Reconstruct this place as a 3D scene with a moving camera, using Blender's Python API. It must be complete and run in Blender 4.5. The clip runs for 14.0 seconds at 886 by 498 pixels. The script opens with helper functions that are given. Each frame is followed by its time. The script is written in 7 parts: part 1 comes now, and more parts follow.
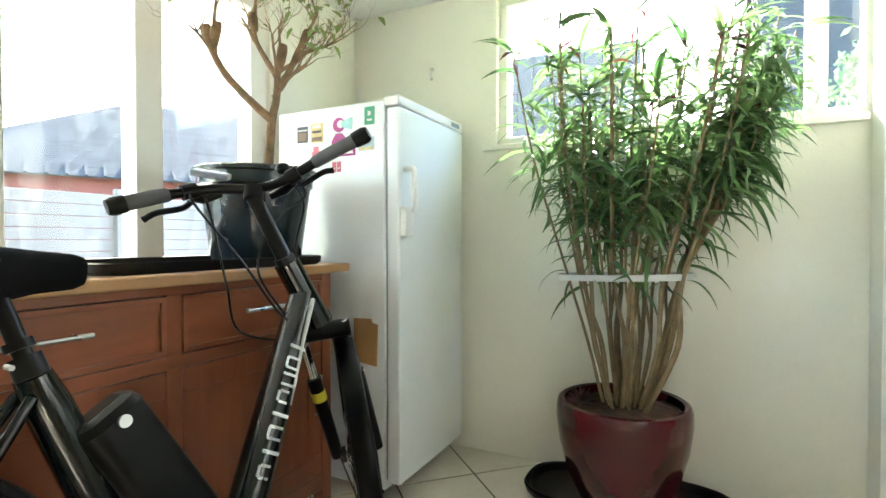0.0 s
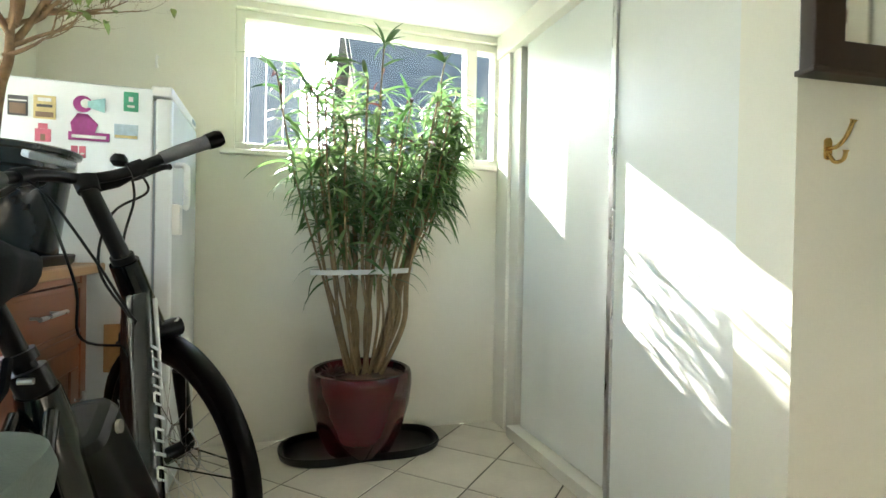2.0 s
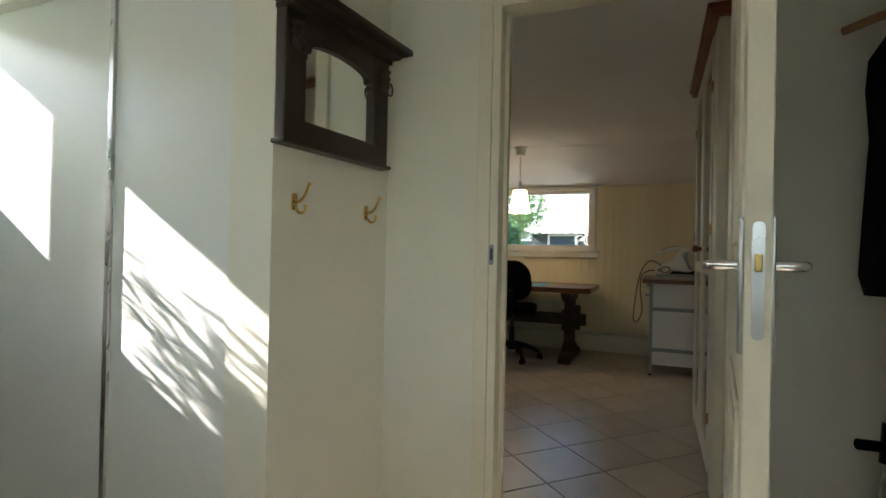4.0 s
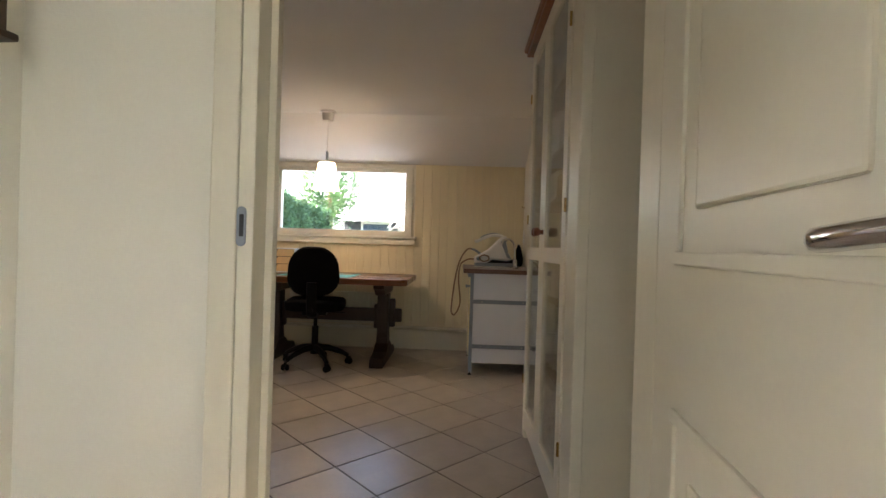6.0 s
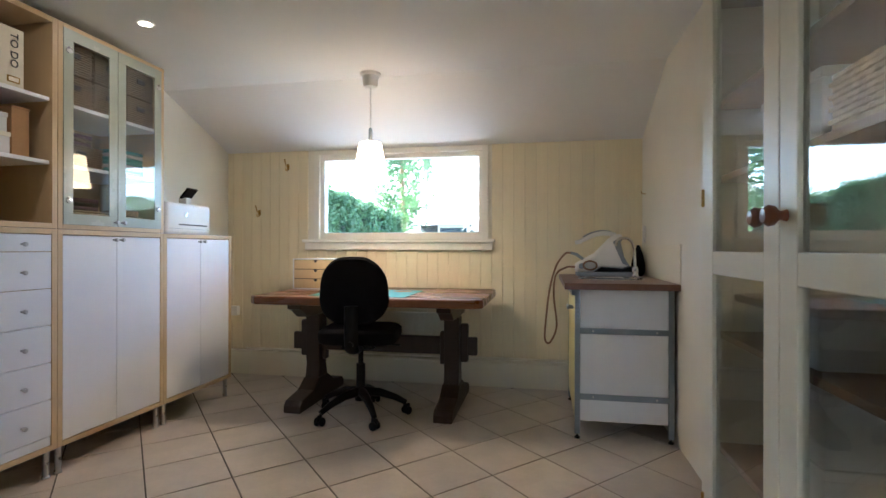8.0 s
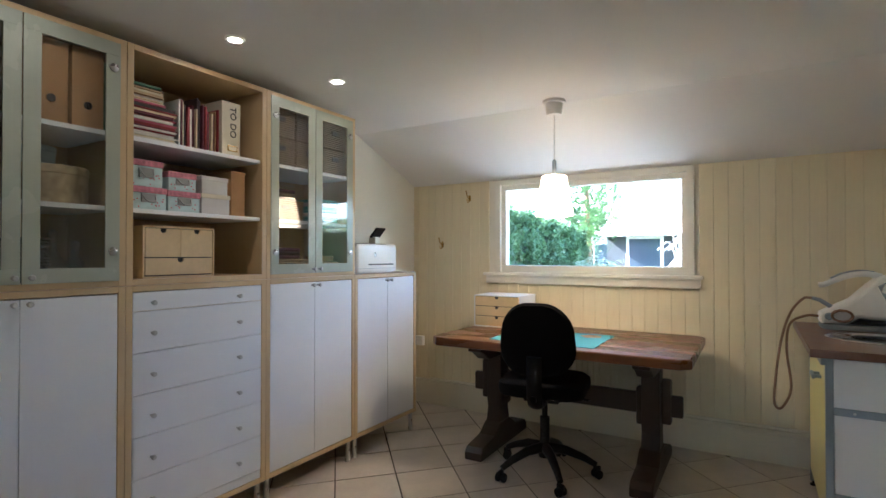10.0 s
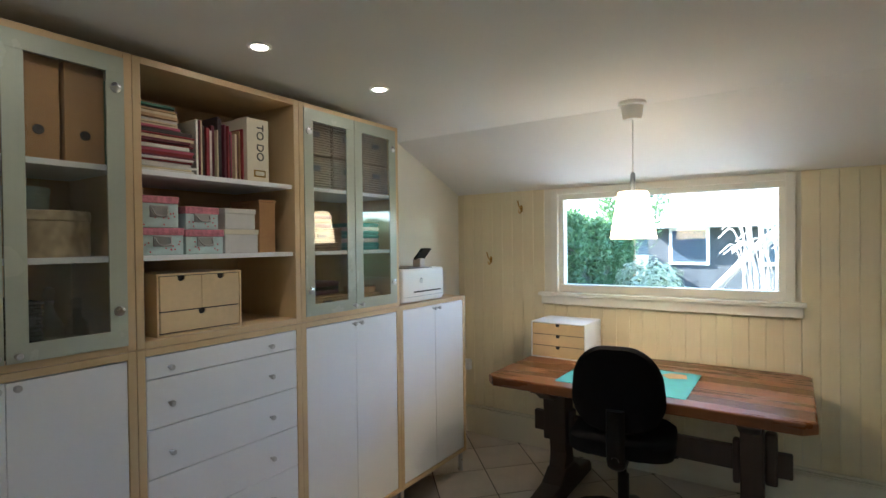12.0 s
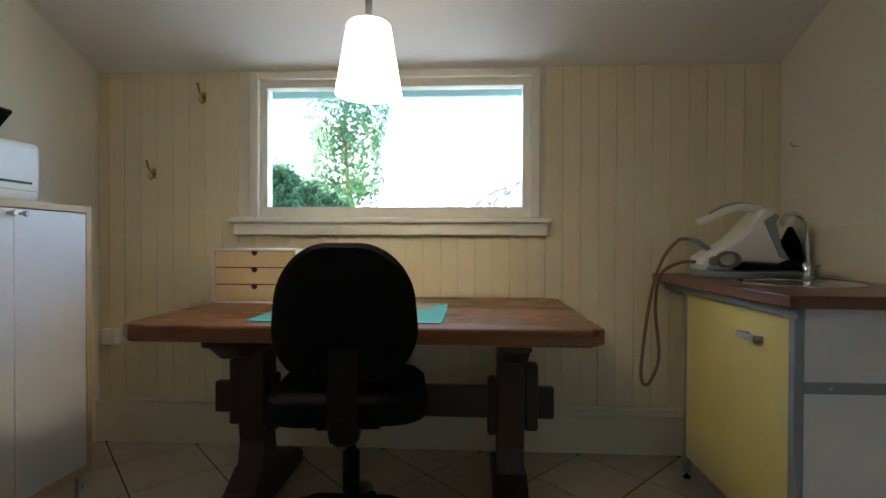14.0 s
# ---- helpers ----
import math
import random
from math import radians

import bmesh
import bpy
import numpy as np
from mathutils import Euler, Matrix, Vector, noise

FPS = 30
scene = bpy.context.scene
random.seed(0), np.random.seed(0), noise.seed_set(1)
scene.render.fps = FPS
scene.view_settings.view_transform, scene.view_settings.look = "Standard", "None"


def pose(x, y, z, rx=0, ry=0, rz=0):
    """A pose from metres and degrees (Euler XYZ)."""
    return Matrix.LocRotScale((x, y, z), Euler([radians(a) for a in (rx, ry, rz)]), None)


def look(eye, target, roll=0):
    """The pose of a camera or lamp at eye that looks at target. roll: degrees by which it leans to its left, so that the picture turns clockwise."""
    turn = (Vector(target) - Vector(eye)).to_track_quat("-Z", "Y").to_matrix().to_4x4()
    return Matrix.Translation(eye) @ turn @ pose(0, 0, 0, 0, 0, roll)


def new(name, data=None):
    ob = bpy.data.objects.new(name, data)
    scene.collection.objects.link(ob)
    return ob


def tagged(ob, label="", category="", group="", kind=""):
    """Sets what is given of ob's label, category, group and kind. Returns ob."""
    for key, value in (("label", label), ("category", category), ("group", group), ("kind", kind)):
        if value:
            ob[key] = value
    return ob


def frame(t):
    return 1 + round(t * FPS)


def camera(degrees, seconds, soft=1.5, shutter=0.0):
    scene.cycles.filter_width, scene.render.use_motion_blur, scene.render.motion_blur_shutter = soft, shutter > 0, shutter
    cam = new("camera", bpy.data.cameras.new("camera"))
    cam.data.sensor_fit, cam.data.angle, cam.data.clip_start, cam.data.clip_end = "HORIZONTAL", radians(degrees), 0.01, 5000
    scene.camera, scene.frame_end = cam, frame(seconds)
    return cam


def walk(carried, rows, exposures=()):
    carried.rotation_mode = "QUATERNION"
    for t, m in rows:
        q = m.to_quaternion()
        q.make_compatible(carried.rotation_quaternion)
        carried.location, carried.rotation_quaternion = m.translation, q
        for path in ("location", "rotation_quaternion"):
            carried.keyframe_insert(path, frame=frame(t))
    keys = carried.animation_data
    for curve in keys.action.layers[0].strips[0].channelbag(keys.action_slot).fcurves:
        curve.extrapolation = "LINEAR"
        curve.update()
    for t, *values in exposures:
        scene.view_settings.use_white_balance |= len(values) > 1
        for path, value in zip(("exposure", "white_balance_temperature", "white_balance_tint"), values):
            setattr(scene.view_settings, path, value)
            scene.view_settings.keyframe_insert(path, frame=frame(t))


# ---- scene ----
cam = camera(81.3, 14.0)
PATH = [
    (0, (-0.054, -0.121, 0.972), (-0.946, 1.668, 0.938), -0.0),
    (0.5, (-0.251, -0.203, 0.982), (-0.947, 1.672, 0.976), 0.2),
    (1, (-0.43, -0.289, 0.98), (-0.818, 1.673, 0.979), 0.5),
    (1.5, (-0.558, -0.402, 0.957), (-0.533, 1.597, 0.955), 0.7),
    (2, (-0.683, -0.534, 0.97), (-0.072, 1.37, 0.952), 1.1),
    (2.5, (-0.716, -0.568, 0.989), (0.441, 1.064, 0.977), 1.3),
    (3, (-0.709, -0.607, 1.039), (0.848, 0.647, 1.047), 1.3),
    (3.5, (-0.734, -0.641, 1.059), (1.026, 0.308, 1.085), 1.4),
    (4, (-0.721, -0.662, 1.066), (1.128, 0.101, 1.081), 1.2),
    (4.2, (-0.698, -0.663, 1.059), (1.171, 0.049, 1.07), 1.2),
    (6.3, (0.324, -0.443, 1.037), (2.323, -0.491, 1.025), 1.3),
    (6.5, (0.483, -0.399, 1.037), (2.48, -0.506, 1.03), 0.9),
    (7, (0.832, -0.447, 0.989), (2.828, -0.579, 1.006), 0.6),
    (7.5, (1.111, -0.456, 1.04), (3.11, -0.426, 1.051), 0.4),
    (8, (1.348, -0.439, 1.053), (3.312, -0.058, 1.053), 0.1),
    (8.5, (1.473, -0.397, 1.071), (3.359, 0.269, 1.065), -0.1),
    (9, (1.521, -0.38, 1.135), (3.318, 0.497, 1.133), -0.3),
    (9.2, (1.537, -0.372, 1.162), (3.312, 0.549, 1.167), -0.2),
    (11.5, (1.675, -0.201, 1.445), (3.337, 0.913, 1.446), -0.6),
    (12, (1.838, -0.013, 1.484), (3.493, 1.11, 1.462), -0.7),
    (12.5, (2.068, 0.19, 1.439), (3.764, 1.25, 1.418), -0.5),
    (13, (2.334, 0.336, 1.361), (4.112, 1.252, 1.317), -0.3),
    (13.5, (2.577, 0.398, 1.205), (4.481, 1.008, 1.186), -0.3),
    (14, (2.796, 0.299, 1.008), (4.793, 0.413, 0.984), 0.2),
]
EXPOSURES = [(0.0, 4.38, 6200, 10), (1.5, 4.28, 6300, 10), (2.5, 3.55, 6350, 11), (3.2, 3.17, 6300, 12), (4.2, 2.95, 6350, 14), (6.3, 4.0, 6500, 24), (7.2, 4.35, 5700, 19), (9.2, 4.3, 5350, 17), (11.3, 4.1, 5450, 12), (13.0, 3.85, 5550, 11), (14.0, 3.45, 5600, 11)]
walk(cam, [(t, look(eye, target, roll)) for t, eye, target, roll in PATH], EXPOSURES)


# ---- light ----
world = bpy.data.worlds.new("world")
scene.world = world
world.use_nodes = True
wn = world.node_tree
sky = wn.nodes.new("ShaderNodeTexSky")
sky.sky_type, sky.sun_disc = "NISHITA", False
SUN_TO = Vector((-0.205, 1.0, 0.633)).normalized()
sky.sun_elevation, sky.sun_rotation = math.asin(SUN_TO.z), math.atan2(SUN_TO.x, SUN_TO.y)
wn.links.new(sky.outputs[0], wn.nodes["Background"].inputs["Color"])
wn.nodes["Background"].inputs["Strength"].default_value = 0.15
sun = new("sun", bpy.data.lights.new("sun", "SUN"))
sun.data.energy, sun.data.angle, sun.data.color = 5.0, radians(0.5), (1.0, 0.95, 0.86)
sun.matrix_world = look(SUN_TO * 20, (0, 0, 0))


# ---- small tools ----
BOXY, ROUND = set(), set()


def mesh_of(name, bm):
    me = bpy.data.meshes.new(name)
    bm.normal_update()
    bm.to_mesh(me)
    bm.free()
    return me


def smooth(me, angle=40):
    for p in me.polygons:
        p.use_smooth = True
    bm = bmesh.new()
    bm.from_mesh(me)
    lim = radians(angle)
    for e in bm.edges:
        e.smooth = len(e.link_faces) == 2 and e.calc_face_angle(0) < lim
    bm.to_mesh(me)
    bm.free()


def part(name, bm, material, parent=None, label="", soft=True, m=None):
    key = id(bm)
    flat = key in BOXY and key not in ROUND
    BOXY.discard(key), ROUND.discard(key)
    me = mesh_of(name, bm)
    if soft:
        smooth(me, 20 if flat else 40)
    me.materials.append(material)
    ob = new(name, me)
    if parent is not None:
        ob.parent = parent
    if m is not None:
        ob.matrix_basis = m
    if label:
        ob["label"] = label
    return ob


def thing(name, label, category, m=None, group=""):
    e = new(name)
    e.empty_display_size = 0.05
    if m is not None:
        e.matrix_basis = m
    return tagged(e, label, category, group)


def add_box(bm, a, b, bevel=0.0, seg=2, m=None):
    BOXY.add(id(bm))
    lo = [min(p, q) for p, q in zip(a, b)]
    hi = [max(p, q) for p, q in zip(a, b)]
    r = bmesh.ops.create_cube(bm, size=1.0)
    vs = r["verts"]
    for v in vs:
        v.co = Vector([lo[i] + (v.co[i] + 0.5) * (hi[i] - lo[i]) for i in range(3)])
    if bevel > 0:
        es = list({e for v in vs for e in v.link_edges})
        r2 = bmesh.ops.bevel(bm, geom=es, offset=bevel, segments=seg, profile=0.5, affect="EDGES")
        vs = list({v for f in r2["faces"] for v in f.verts} | {v for v in vs if v.is_valid})
    if m is not None:
        bmesh.ops.transform(bm, matrix=m, verts=vs)
    return vs


def box(name, parent, material, a, b, bevel=0.003, label="", m=None):
    bm = bmesh.new()
    add_box(bm, a, b, bevel)
    return part(name, bm, material, parent, label, m=m)


def struct(name, material, boxes, label, category, bevel=0.0):
    bm = bmesh.new()
    for a, b in boxes:
        add_box(bm, a, b, bevel)
    ob = part(name, bm, material, soft=bevel > 0)
    return tagged(ob, label, category, kind="structure")


def add_tube(bm, pts, r, seg=10, cap=True):
    ROUND.add(id(bm))
    pts = [Vector(p) for p in pts]
    rs = r if isinstance(r, (list, tuple)) else [r] * len(pts)
    rings, side = [], None
    for i, p in enumerate(pts):
        d = (pts[min(i + 1, len(pts) - 1)] - pts[max(i - 1, 0)]).normalized()
        if side is None:
            side = d.orthogonal().normalized()
        side = (side - d * side.dot(d)).normalized()
        up = d.cross(side)
        rings.append([bm.verts.new(p + (side * math.cos(k * math.tau / seg) + up * math.sin(k * math.tau / seg)) * rs[i]) for k in range(seg)])
    for a, b in zip(rings, rings[1:]):
        for k in range(seg):
            bm.faces.new((a[k], a[(k + 1) % seg], b[(k + 1) % seg], b[k]))
    if cap:
        bm.faces.new(rings[0][::-1])
        bm.faces.new(rings[-1])
    return [v for ring in rings for v in ring]


def tube(name, parent, material, pts, r, seg=10, label="", m=None):
    bm = bmesh.new()
    add_tube(bm, pts, r, seg)
    return part(name, bm, material, parent, label, m=m)


def curve_pts(pts, n=8):
    """A smooth line through the points."""
    p = [Vector(q) for q in pts]
    p = [p[0] * 2 - p[1]] + p + [p[-1] * 2 - p[-2]]
    out = []
    for i in range(1, len(p) - 2):
        for k in range(n):
            t = k / n
            a, b, c, d = p[i - 1], p[i], p[i + 1], p[i + 2]
            out.append(0.5 * (2 * b + (c - a) * t + (2 * a - 5 * b + 4 * c - d) * t * t + (3 * b - a - 3 * c + d) * t ** 3))
    out.append(p[-2])
    return out


def add_lathe(bm, profile, seg=32, m=None):
    ROUND.add(id(bm))
    rings, vs = [], []
    for r, z in profile:
        if r < 1e-5:
            ring = [bm.verts.new((0, 0, z))]
        else:
            ring = [bm.verts.new((r * math.cos(k * math.tau / seg), r * math.sin(k * math.tau / seg), z)) for k in range(seg)]
        rings.append(ring)
        vs += ring
    for a, b in zip(rings, rings[1:]):
        for k in range(seg):
            k2 = (k + 1) % seg
            if len(a) == 1 and len(b) == 1:
                continue
            if len(a) == 1:
                bm.faces.new((a[0], b[k2], b[k]))
            elif len(b) == 1:
                bm.faces.new((a[k], a[k2], b[0]))
            else:
                bm.faces.new((a[k], a[k2], b[k2], b[k]))
    if m is not None:
        bmesh.ops.transform(bm, matrix=m, verts=vs)
    return vs


def lathe(name, parent, material, profile, seg=32, label="", m=None):
    bm = bmesh.new()
    add_lathe(bm, profile, seg)
    bmesh.ops.recalc_face_normals(bm, faces=bm.faces)
    return part(name, bm, material, parent, label, m=m)


def add_slab(bm, outline, z0, z1, bevel=0.0, m=None):
    """An outline in x and y, raised from z0 to z1."""
    BOXY.add(id(bm))
    lo = [bm.verts.new((x, y, z0)) for x, y in outline]
    hi = [bm.verts.new((x, y, z1)) for x, y in outline]
    n = len(outline)
    fs = [bm.faces.new(lo[::-1]), bm.faces.new(hi)]
    fs += [bm.faces.new((lo[k], lo[(k + 1) % n], hi[(k + 1) % n], hi[k])) for k in range(n)]
    vs = lo + hi
    bmesh.ops.recalc_face_normals(bm, faces=fs)
    if bevel > 0:
        es = [e for e in fs[0].edges] + [e for e in fs[1].edges]
        r = bmesh.ops.bevel(bm, geom=es, offset=bevel, segments=2, profile=0.5, affect="EDGES")
        vs = list({v for f in r["faces"] for v in f.verts} | {v for v in vs if v.is_valid})
    if m is not None:
        bmesh.ops.transform(bm, matrix=m, verts=vs)
    return vs


def slab(name, parent, material, outline, z0, z1, bevel=0.0, label="", m=None):
    bm = bmesh.new()
    add_slab(bm, outline, z0, z1, bevel, m)
    return part(name, bm, material, parent, label)


def rounded(x0, y0, x1, y1, r, n=6):
    pts = []
    for cx, cy, a in ((x1 - r, y1 - r, 0), (x0 + r, y1 - r, 90), (x0 + r, y0 + r, 180), (x1 - r, y0 + r, 270)):
        pts += [(cx + r * math.cos(radians(a + 90 * k / n)), cy + r * math.sin(radians(a + 90 * k / n))) for k in range(n + 1)]
    return pts


def lettering(name, text, size, m, material, parent, depth=0.0015):
    cu = bpy.data.curves.new(name, "FONT")
    cu.body, cu.size, cu.extrude, cu.align_x, cu.align_y = text, size, depth, "CENTER", "CENTER"
    tmp = bpy.data.objects.new(name, cu)
    scene.collection.objects.link(tmp)
    me = bpy.data.meshes.new_from_object(tmp.evaluated_get(bpy.context.evaluated_depsgraph_get()))
    bpy.data.objects.remove(tmp)
    me.materials.clear()
    me.materials.append(material)
    ob = new(name, me)
    ob.parent = parent
    ob.matrix_basis = m
    return ob


# ---- materials ----
def mat(name, color, rough=0.5, metal=0.0, vary=0.08, scale=6.0, fine=90.0, bump=0.05, spec=0.5, coat=0.0, stretch=(1, 1, 1), emit=None, per=0.0, dark=None):
    """Base colour with broad and fine variation, fine relief, and a random shift for each object (per)."""
    m = bpy.data.materials.new(name)
    m.use_nodes = True
    nt = m.node_tree
    N, L = nt.nodes, nt.links
    b = N["Principled BSDF"]
    b.inputs["Roughness"].default_value, b.inputs["Metallic"].default_value = rough, metal
    b.inputs["Specular IOR Level"].default_value, b.inputs["Coat Weight"].default_value = spec, coat
    tc = N.new("ShaderNodeTexCoord")
    mp = N.new("ShaderNodeMapping")
    mp.inputs["Scale"].default_value = stretch
    L.new(tc.outputs["Object"], mp.inputs["Vector"])
    n1, n2 = N.new("ShaderNodeTexNoise"), N.new("ShaderNodeTexNoise")
    n1.inputs["Scale"].default_value, n1.inputs["Detail"].default_value = scale, 4
    n2.inputs["Scale"].default_value, n2.inputs["Detail"].default_value = fine, 3
    L.new(mp.outputs[0], n1.inputs["Vector"])
    L.new(mp.outputs[0], n2.inputs["Vector"])
    add = N.new("ShaderNodeMath")
    add.operation = "MULTIPLY_ADD"
    L.new(n2.outputs["Fac"], add.inputs[0])
    add.inputs[1].default_value = 0.35
    L.new(n1.outputs["Fac"], add.inputs[2])
    ramp = N.new("ShaderNodeMapRange")
    ramp.inputs["From Min"].default_value, ramp.inputs["From Max"].default_value = 0.35, 1.0
    L.new(add.outputs[0], ramp.inputs["Value"])
    mix = N.new("ShaderNodeMix")
    mix.data_type = "RGBA"
    c = Vector(color[:3])
    d = Vector(dark) if dark else c * (1 - 2 * vary)
    mix.inputs["A"].default_value = (*d, 1)
    mix.inputs["B"].default_value = (*[min(1, v * (1 + vary)) for v in c], 1)
    L.new(ramp.outputs[0], mix.inputs["Factor"])
    out = mix.outputs["Result"]
    if per > 0:
        oi, hs, mr = N.new("ShaderNodeObjectInfo"), N.new("ShaderNodeHueSaturation"), N.new("ShaderNodeMapRange")
        mr.inputs["To Min"].default_value, mr.inputs["To Max"].default_value = 1 - per, 1 + per
        L.new(oi.outputs["Random"], mr.inputs["Value"])
        L.new(mr.outputs[0], hs.inputs["Value"])
        L.new(out, hs.inputs["Color"])
        out = hs.outputs["Color"]
    L.new(out, b.inputs["Base Color"])
    rr = N.new("ShaderNodeMapRange")
    rr.inputs["To Min"].default_value, rr.inputs["To Max"].default_value = max(0, rough - 0.07), min(1, rough + 0.08)
    L.new(n1.outputs["Fac"], rr.inputs["Value"])
    L.new(rr.outputs[0], b.inputs["Roughness"])
    if bump > 0:
        bp = N.new("ShaderNodeBump")
        bp.inputs["Strength"].default_value, bp.inputs["Distance"].default_value = bump, 0.004
        L.new(n2.outputs["Fac"], bp.inputs["Height"])
        L.new(bp.outputs[0], b.inputs["Normal"])
    if emit:
        b.inputs["Emission Color"].default_value, b.inputs["Emission Strength"].default_value = (*emit[0], 1), emit[1]
    return m


def glass(name, tint=(1, 1, 1), rough=0.0, gloss=1.0):
    m = bpy.data.materials.new(name)
    m.use_nodes = True
    nt = m.node_tree
    N, L = nt.nodes, nt.links
    N.remove(N["Principled BSDF"])
    tr, gl, mx, lw, pw, sc = (N.new("ShaderNode" + s) for s in ("BsdfTransparent", "BsdfGlossy", "MixShader", "LayerWeight", "Math", "Math"))
    tr.inputs["Color"].default_value = (*tint, 1)
    gl.inputs["Roughness"].default_value = rough
    lw.inputs["Blend"].default_value = 0.5
    pw.operation, sc.operation = "POWER", "MULTIPLY_ADD"
    pw.inputs[1].default_value = 4.0
    sc.inputs[1].default_value, sc.inputs[2].default_value = 0.9, 0.04 * gloss
    L.new(lw.outputs["Facing"], pw.inputs[0])
    L.new(pw.outputs[0], sc.inputs[0])
    L.new(sc.outputs[0], mx.inputs[0])
    L.new(tr.outputs[0], mx.inputs[1])
    L.new(gl.outputs[0], mx.inputs[2])
    L.new(mx.outputs[0], N["Material Output"].inputs["Surface"])
    return m


CREAM = mat("cream_wall_paint", (0.80, 0.77, 0.67), 0.75, vary=0.03, scale=2.5, fine=140, bump=0.12)
HALLW = mat("off_white_wall_paint", (0.82, 0.80, 0.70), 0.75, vary=0.03, scale=2.5, fine=140, bump=0.12)
CEIL = mat("white_ceiling_paint", (0.80, 0.79, 0.77), 0.85, vary=0.02, scale=2.0, fine=160, bump=0.1)
PLANK = mat("cream_painted_boards", (0.80, 0.715, 0.50), 0.5, vary=0.05, scale=3, fine=60, bump=0.06, stretch=(1, 1, 0.15), per=0.03)
FRAMEW = mat("white_frame_paint", (0.82, 0.80, 0.72), 0.4, vary=0.03, scale=5, fine=120, bump=0.03)
CREAMLAC = mat("cream_lacquer", (0.78, 0.74, 0.60), 0.35, vary=0.03, scale=3, fine=80, bump=0.03)
CLOSET = mat("white_closet_laminate", (0.80, 0.82, 0.80), 0.35, vary=0.02, scale=2, fine=90, bump=0.01)
TILE = mat("beige_ceramic_tile", (0.56, 0.49, 0.41), 0.32, vary=0.09, scale=7, fine=45, bump=0.03, per=0.07)
TILEH = mat("pale_ceramic_tile", (0.62, 0.57, 0.48), 0.32, vary=0.07, scale=7, fine=45, bump=0.03, per=0.05)
GROUT = mat("dark_grout", (0.075, 0.062, 0.053), 0.9, vary=0.2, scale=20)
BIRCH = mat("birch_veneer", (0.62, 0.45, 0.245), 0.45, vary=0.08, scale=3, fine=40, bump=0.03, stretch=(1, 1, 0.12))
BIRCHL = mat("pale_birch_plywood", (0.67, 0.50, 0.28), 0.55, vary=0.1, scale=4, fine=50, bump=0.04, stretch=(0.15, 1, 1))
WHITE = mat("white_laminate", (0.80, 0.81, 0.83), 0.4, vary=0.02, scale=3, fine=100, bump=0.01)
WHITEP = mat("white_plastic", (0.80, 0.79, 0.76), 0.35, vary=0.03, scale=8, fine=120, bump=0.01)
DESK = mat("red_brown_oak_top", (0.185, 0.066, 0.020), 0.27, vary=0.34, scale=8, fine=50, bump=0.06, stretch=(1.0, 0.10, 1), spec=0.4)
DARKOAK = mat("dark_stained_oak", (0.040, 0.020, 0.012), 0.45, vary=0.3, scale=6, fine=40, bump=0.1, stretch=(1, 1, 0.2))
MAHOG = mat("mahogany_stained_wood", (0.275, 0.083, 0.033), 0.35, vary=0.4, scale=5, fine=30, bump=0.05, stretch=(1, 0.14, 1), coat=0.2)
MAHOGV = mat("mahogany_upright_grain", (0.255, 0.076, 0.030), 0.35, vary=0.34, scale=5, fine=30, bump=0.05, stretch=(1, 1, 0.14), coat=0.2)
TOPWOOD = mat("light_oak_top", (0.45, 0.25, 0.11), 0.4, vary=0.2, scale=5, fine=30, bump=0.05, stretch=(1, 0.14, 1))
BLACKF = mat("black_woven_upholstery", (0.006, 0.006, 0.007), 0.9, spec=0.15, vary=0.2, scale=9, fine=500, bump=0.25)
BLACKP = mat("black_plastic", (0.003, 0.003, 0.0035), 0.3, spec=0.22, vary=0.2, scale=12, fine=200, bump=0.04)
RUBBER = mat("black_rubber", (0.005, 0.005, 0.0055), 0.65, spec=0.25, vary=0.2, scale=12, fine=150, bump=0.15)
GREYRUB = mat("grey_rubber_grip", (0.11, 0.11, 0.115), 0.7, vary=0.15, scale=20, fine=220, bump=0.2)
BIKE = mat("black_green_bike_paint", (0.002, 0.005, 0.006), 0.14, vary=0.15, scale=8, fine=100, bump=0.0, coat=0.4)
STEEL = mat("brushed_steel", (0.58, 0.58, 0.58), 0.28, 1.0, vary=0.06, scale=10, fine=160, bump=0.02)
CHROME = mat("chrome", (0.75, 0.75, 0.76), 0.09, 1.0, vary=0.03, bump=0.0)
BRASS = mat("polished_brass", (0.62, 0.42, 0.15), 0.25, 1.0, vary=0.06, bump=0.0)
GREYMET = mat("grey_painted_metal", (0.27, 0.31, 0.35), 0.45, 0.2, vary=0.06, scale=10, fine=120, bump=0.03)
WORKTOP = mat("brown_laminate_worktop", (0.17, 0.075, 0.045), 0.35, vary=0.2, scale=9, fine=80, bump=0.03)
YELLOW = mat("pale_yellow_lacquer", (0.72, 0.62, 0.22), 0.35, vary=0.06, scale=3, fine=100, bump=0.02)
TEAL = mat("teal_cutting_mat", (0.06, 0.33, 0.34), 0.6, vary=0.08, scale=14, fine=120, bump=0.05)
POT = mat("burgundy_glazed_ceramic", (0.06, 0.004, 0.008), 0.12, vary=0.1, scale=8, fine=60, bump=0.0, coat=0.2)
TUB = mat("dark_blue_grey_plastic", (0.014, 0.022, 0.029), 0.2, vary=0.15, scale=8, fine=80, bump=0.02, coat=0.3)
SOIL = mat("dry_potting_soil", (0.075, 0.045, 0.028), 0.95, vary=0.45, scale=30, fine=140, bump=0.9)
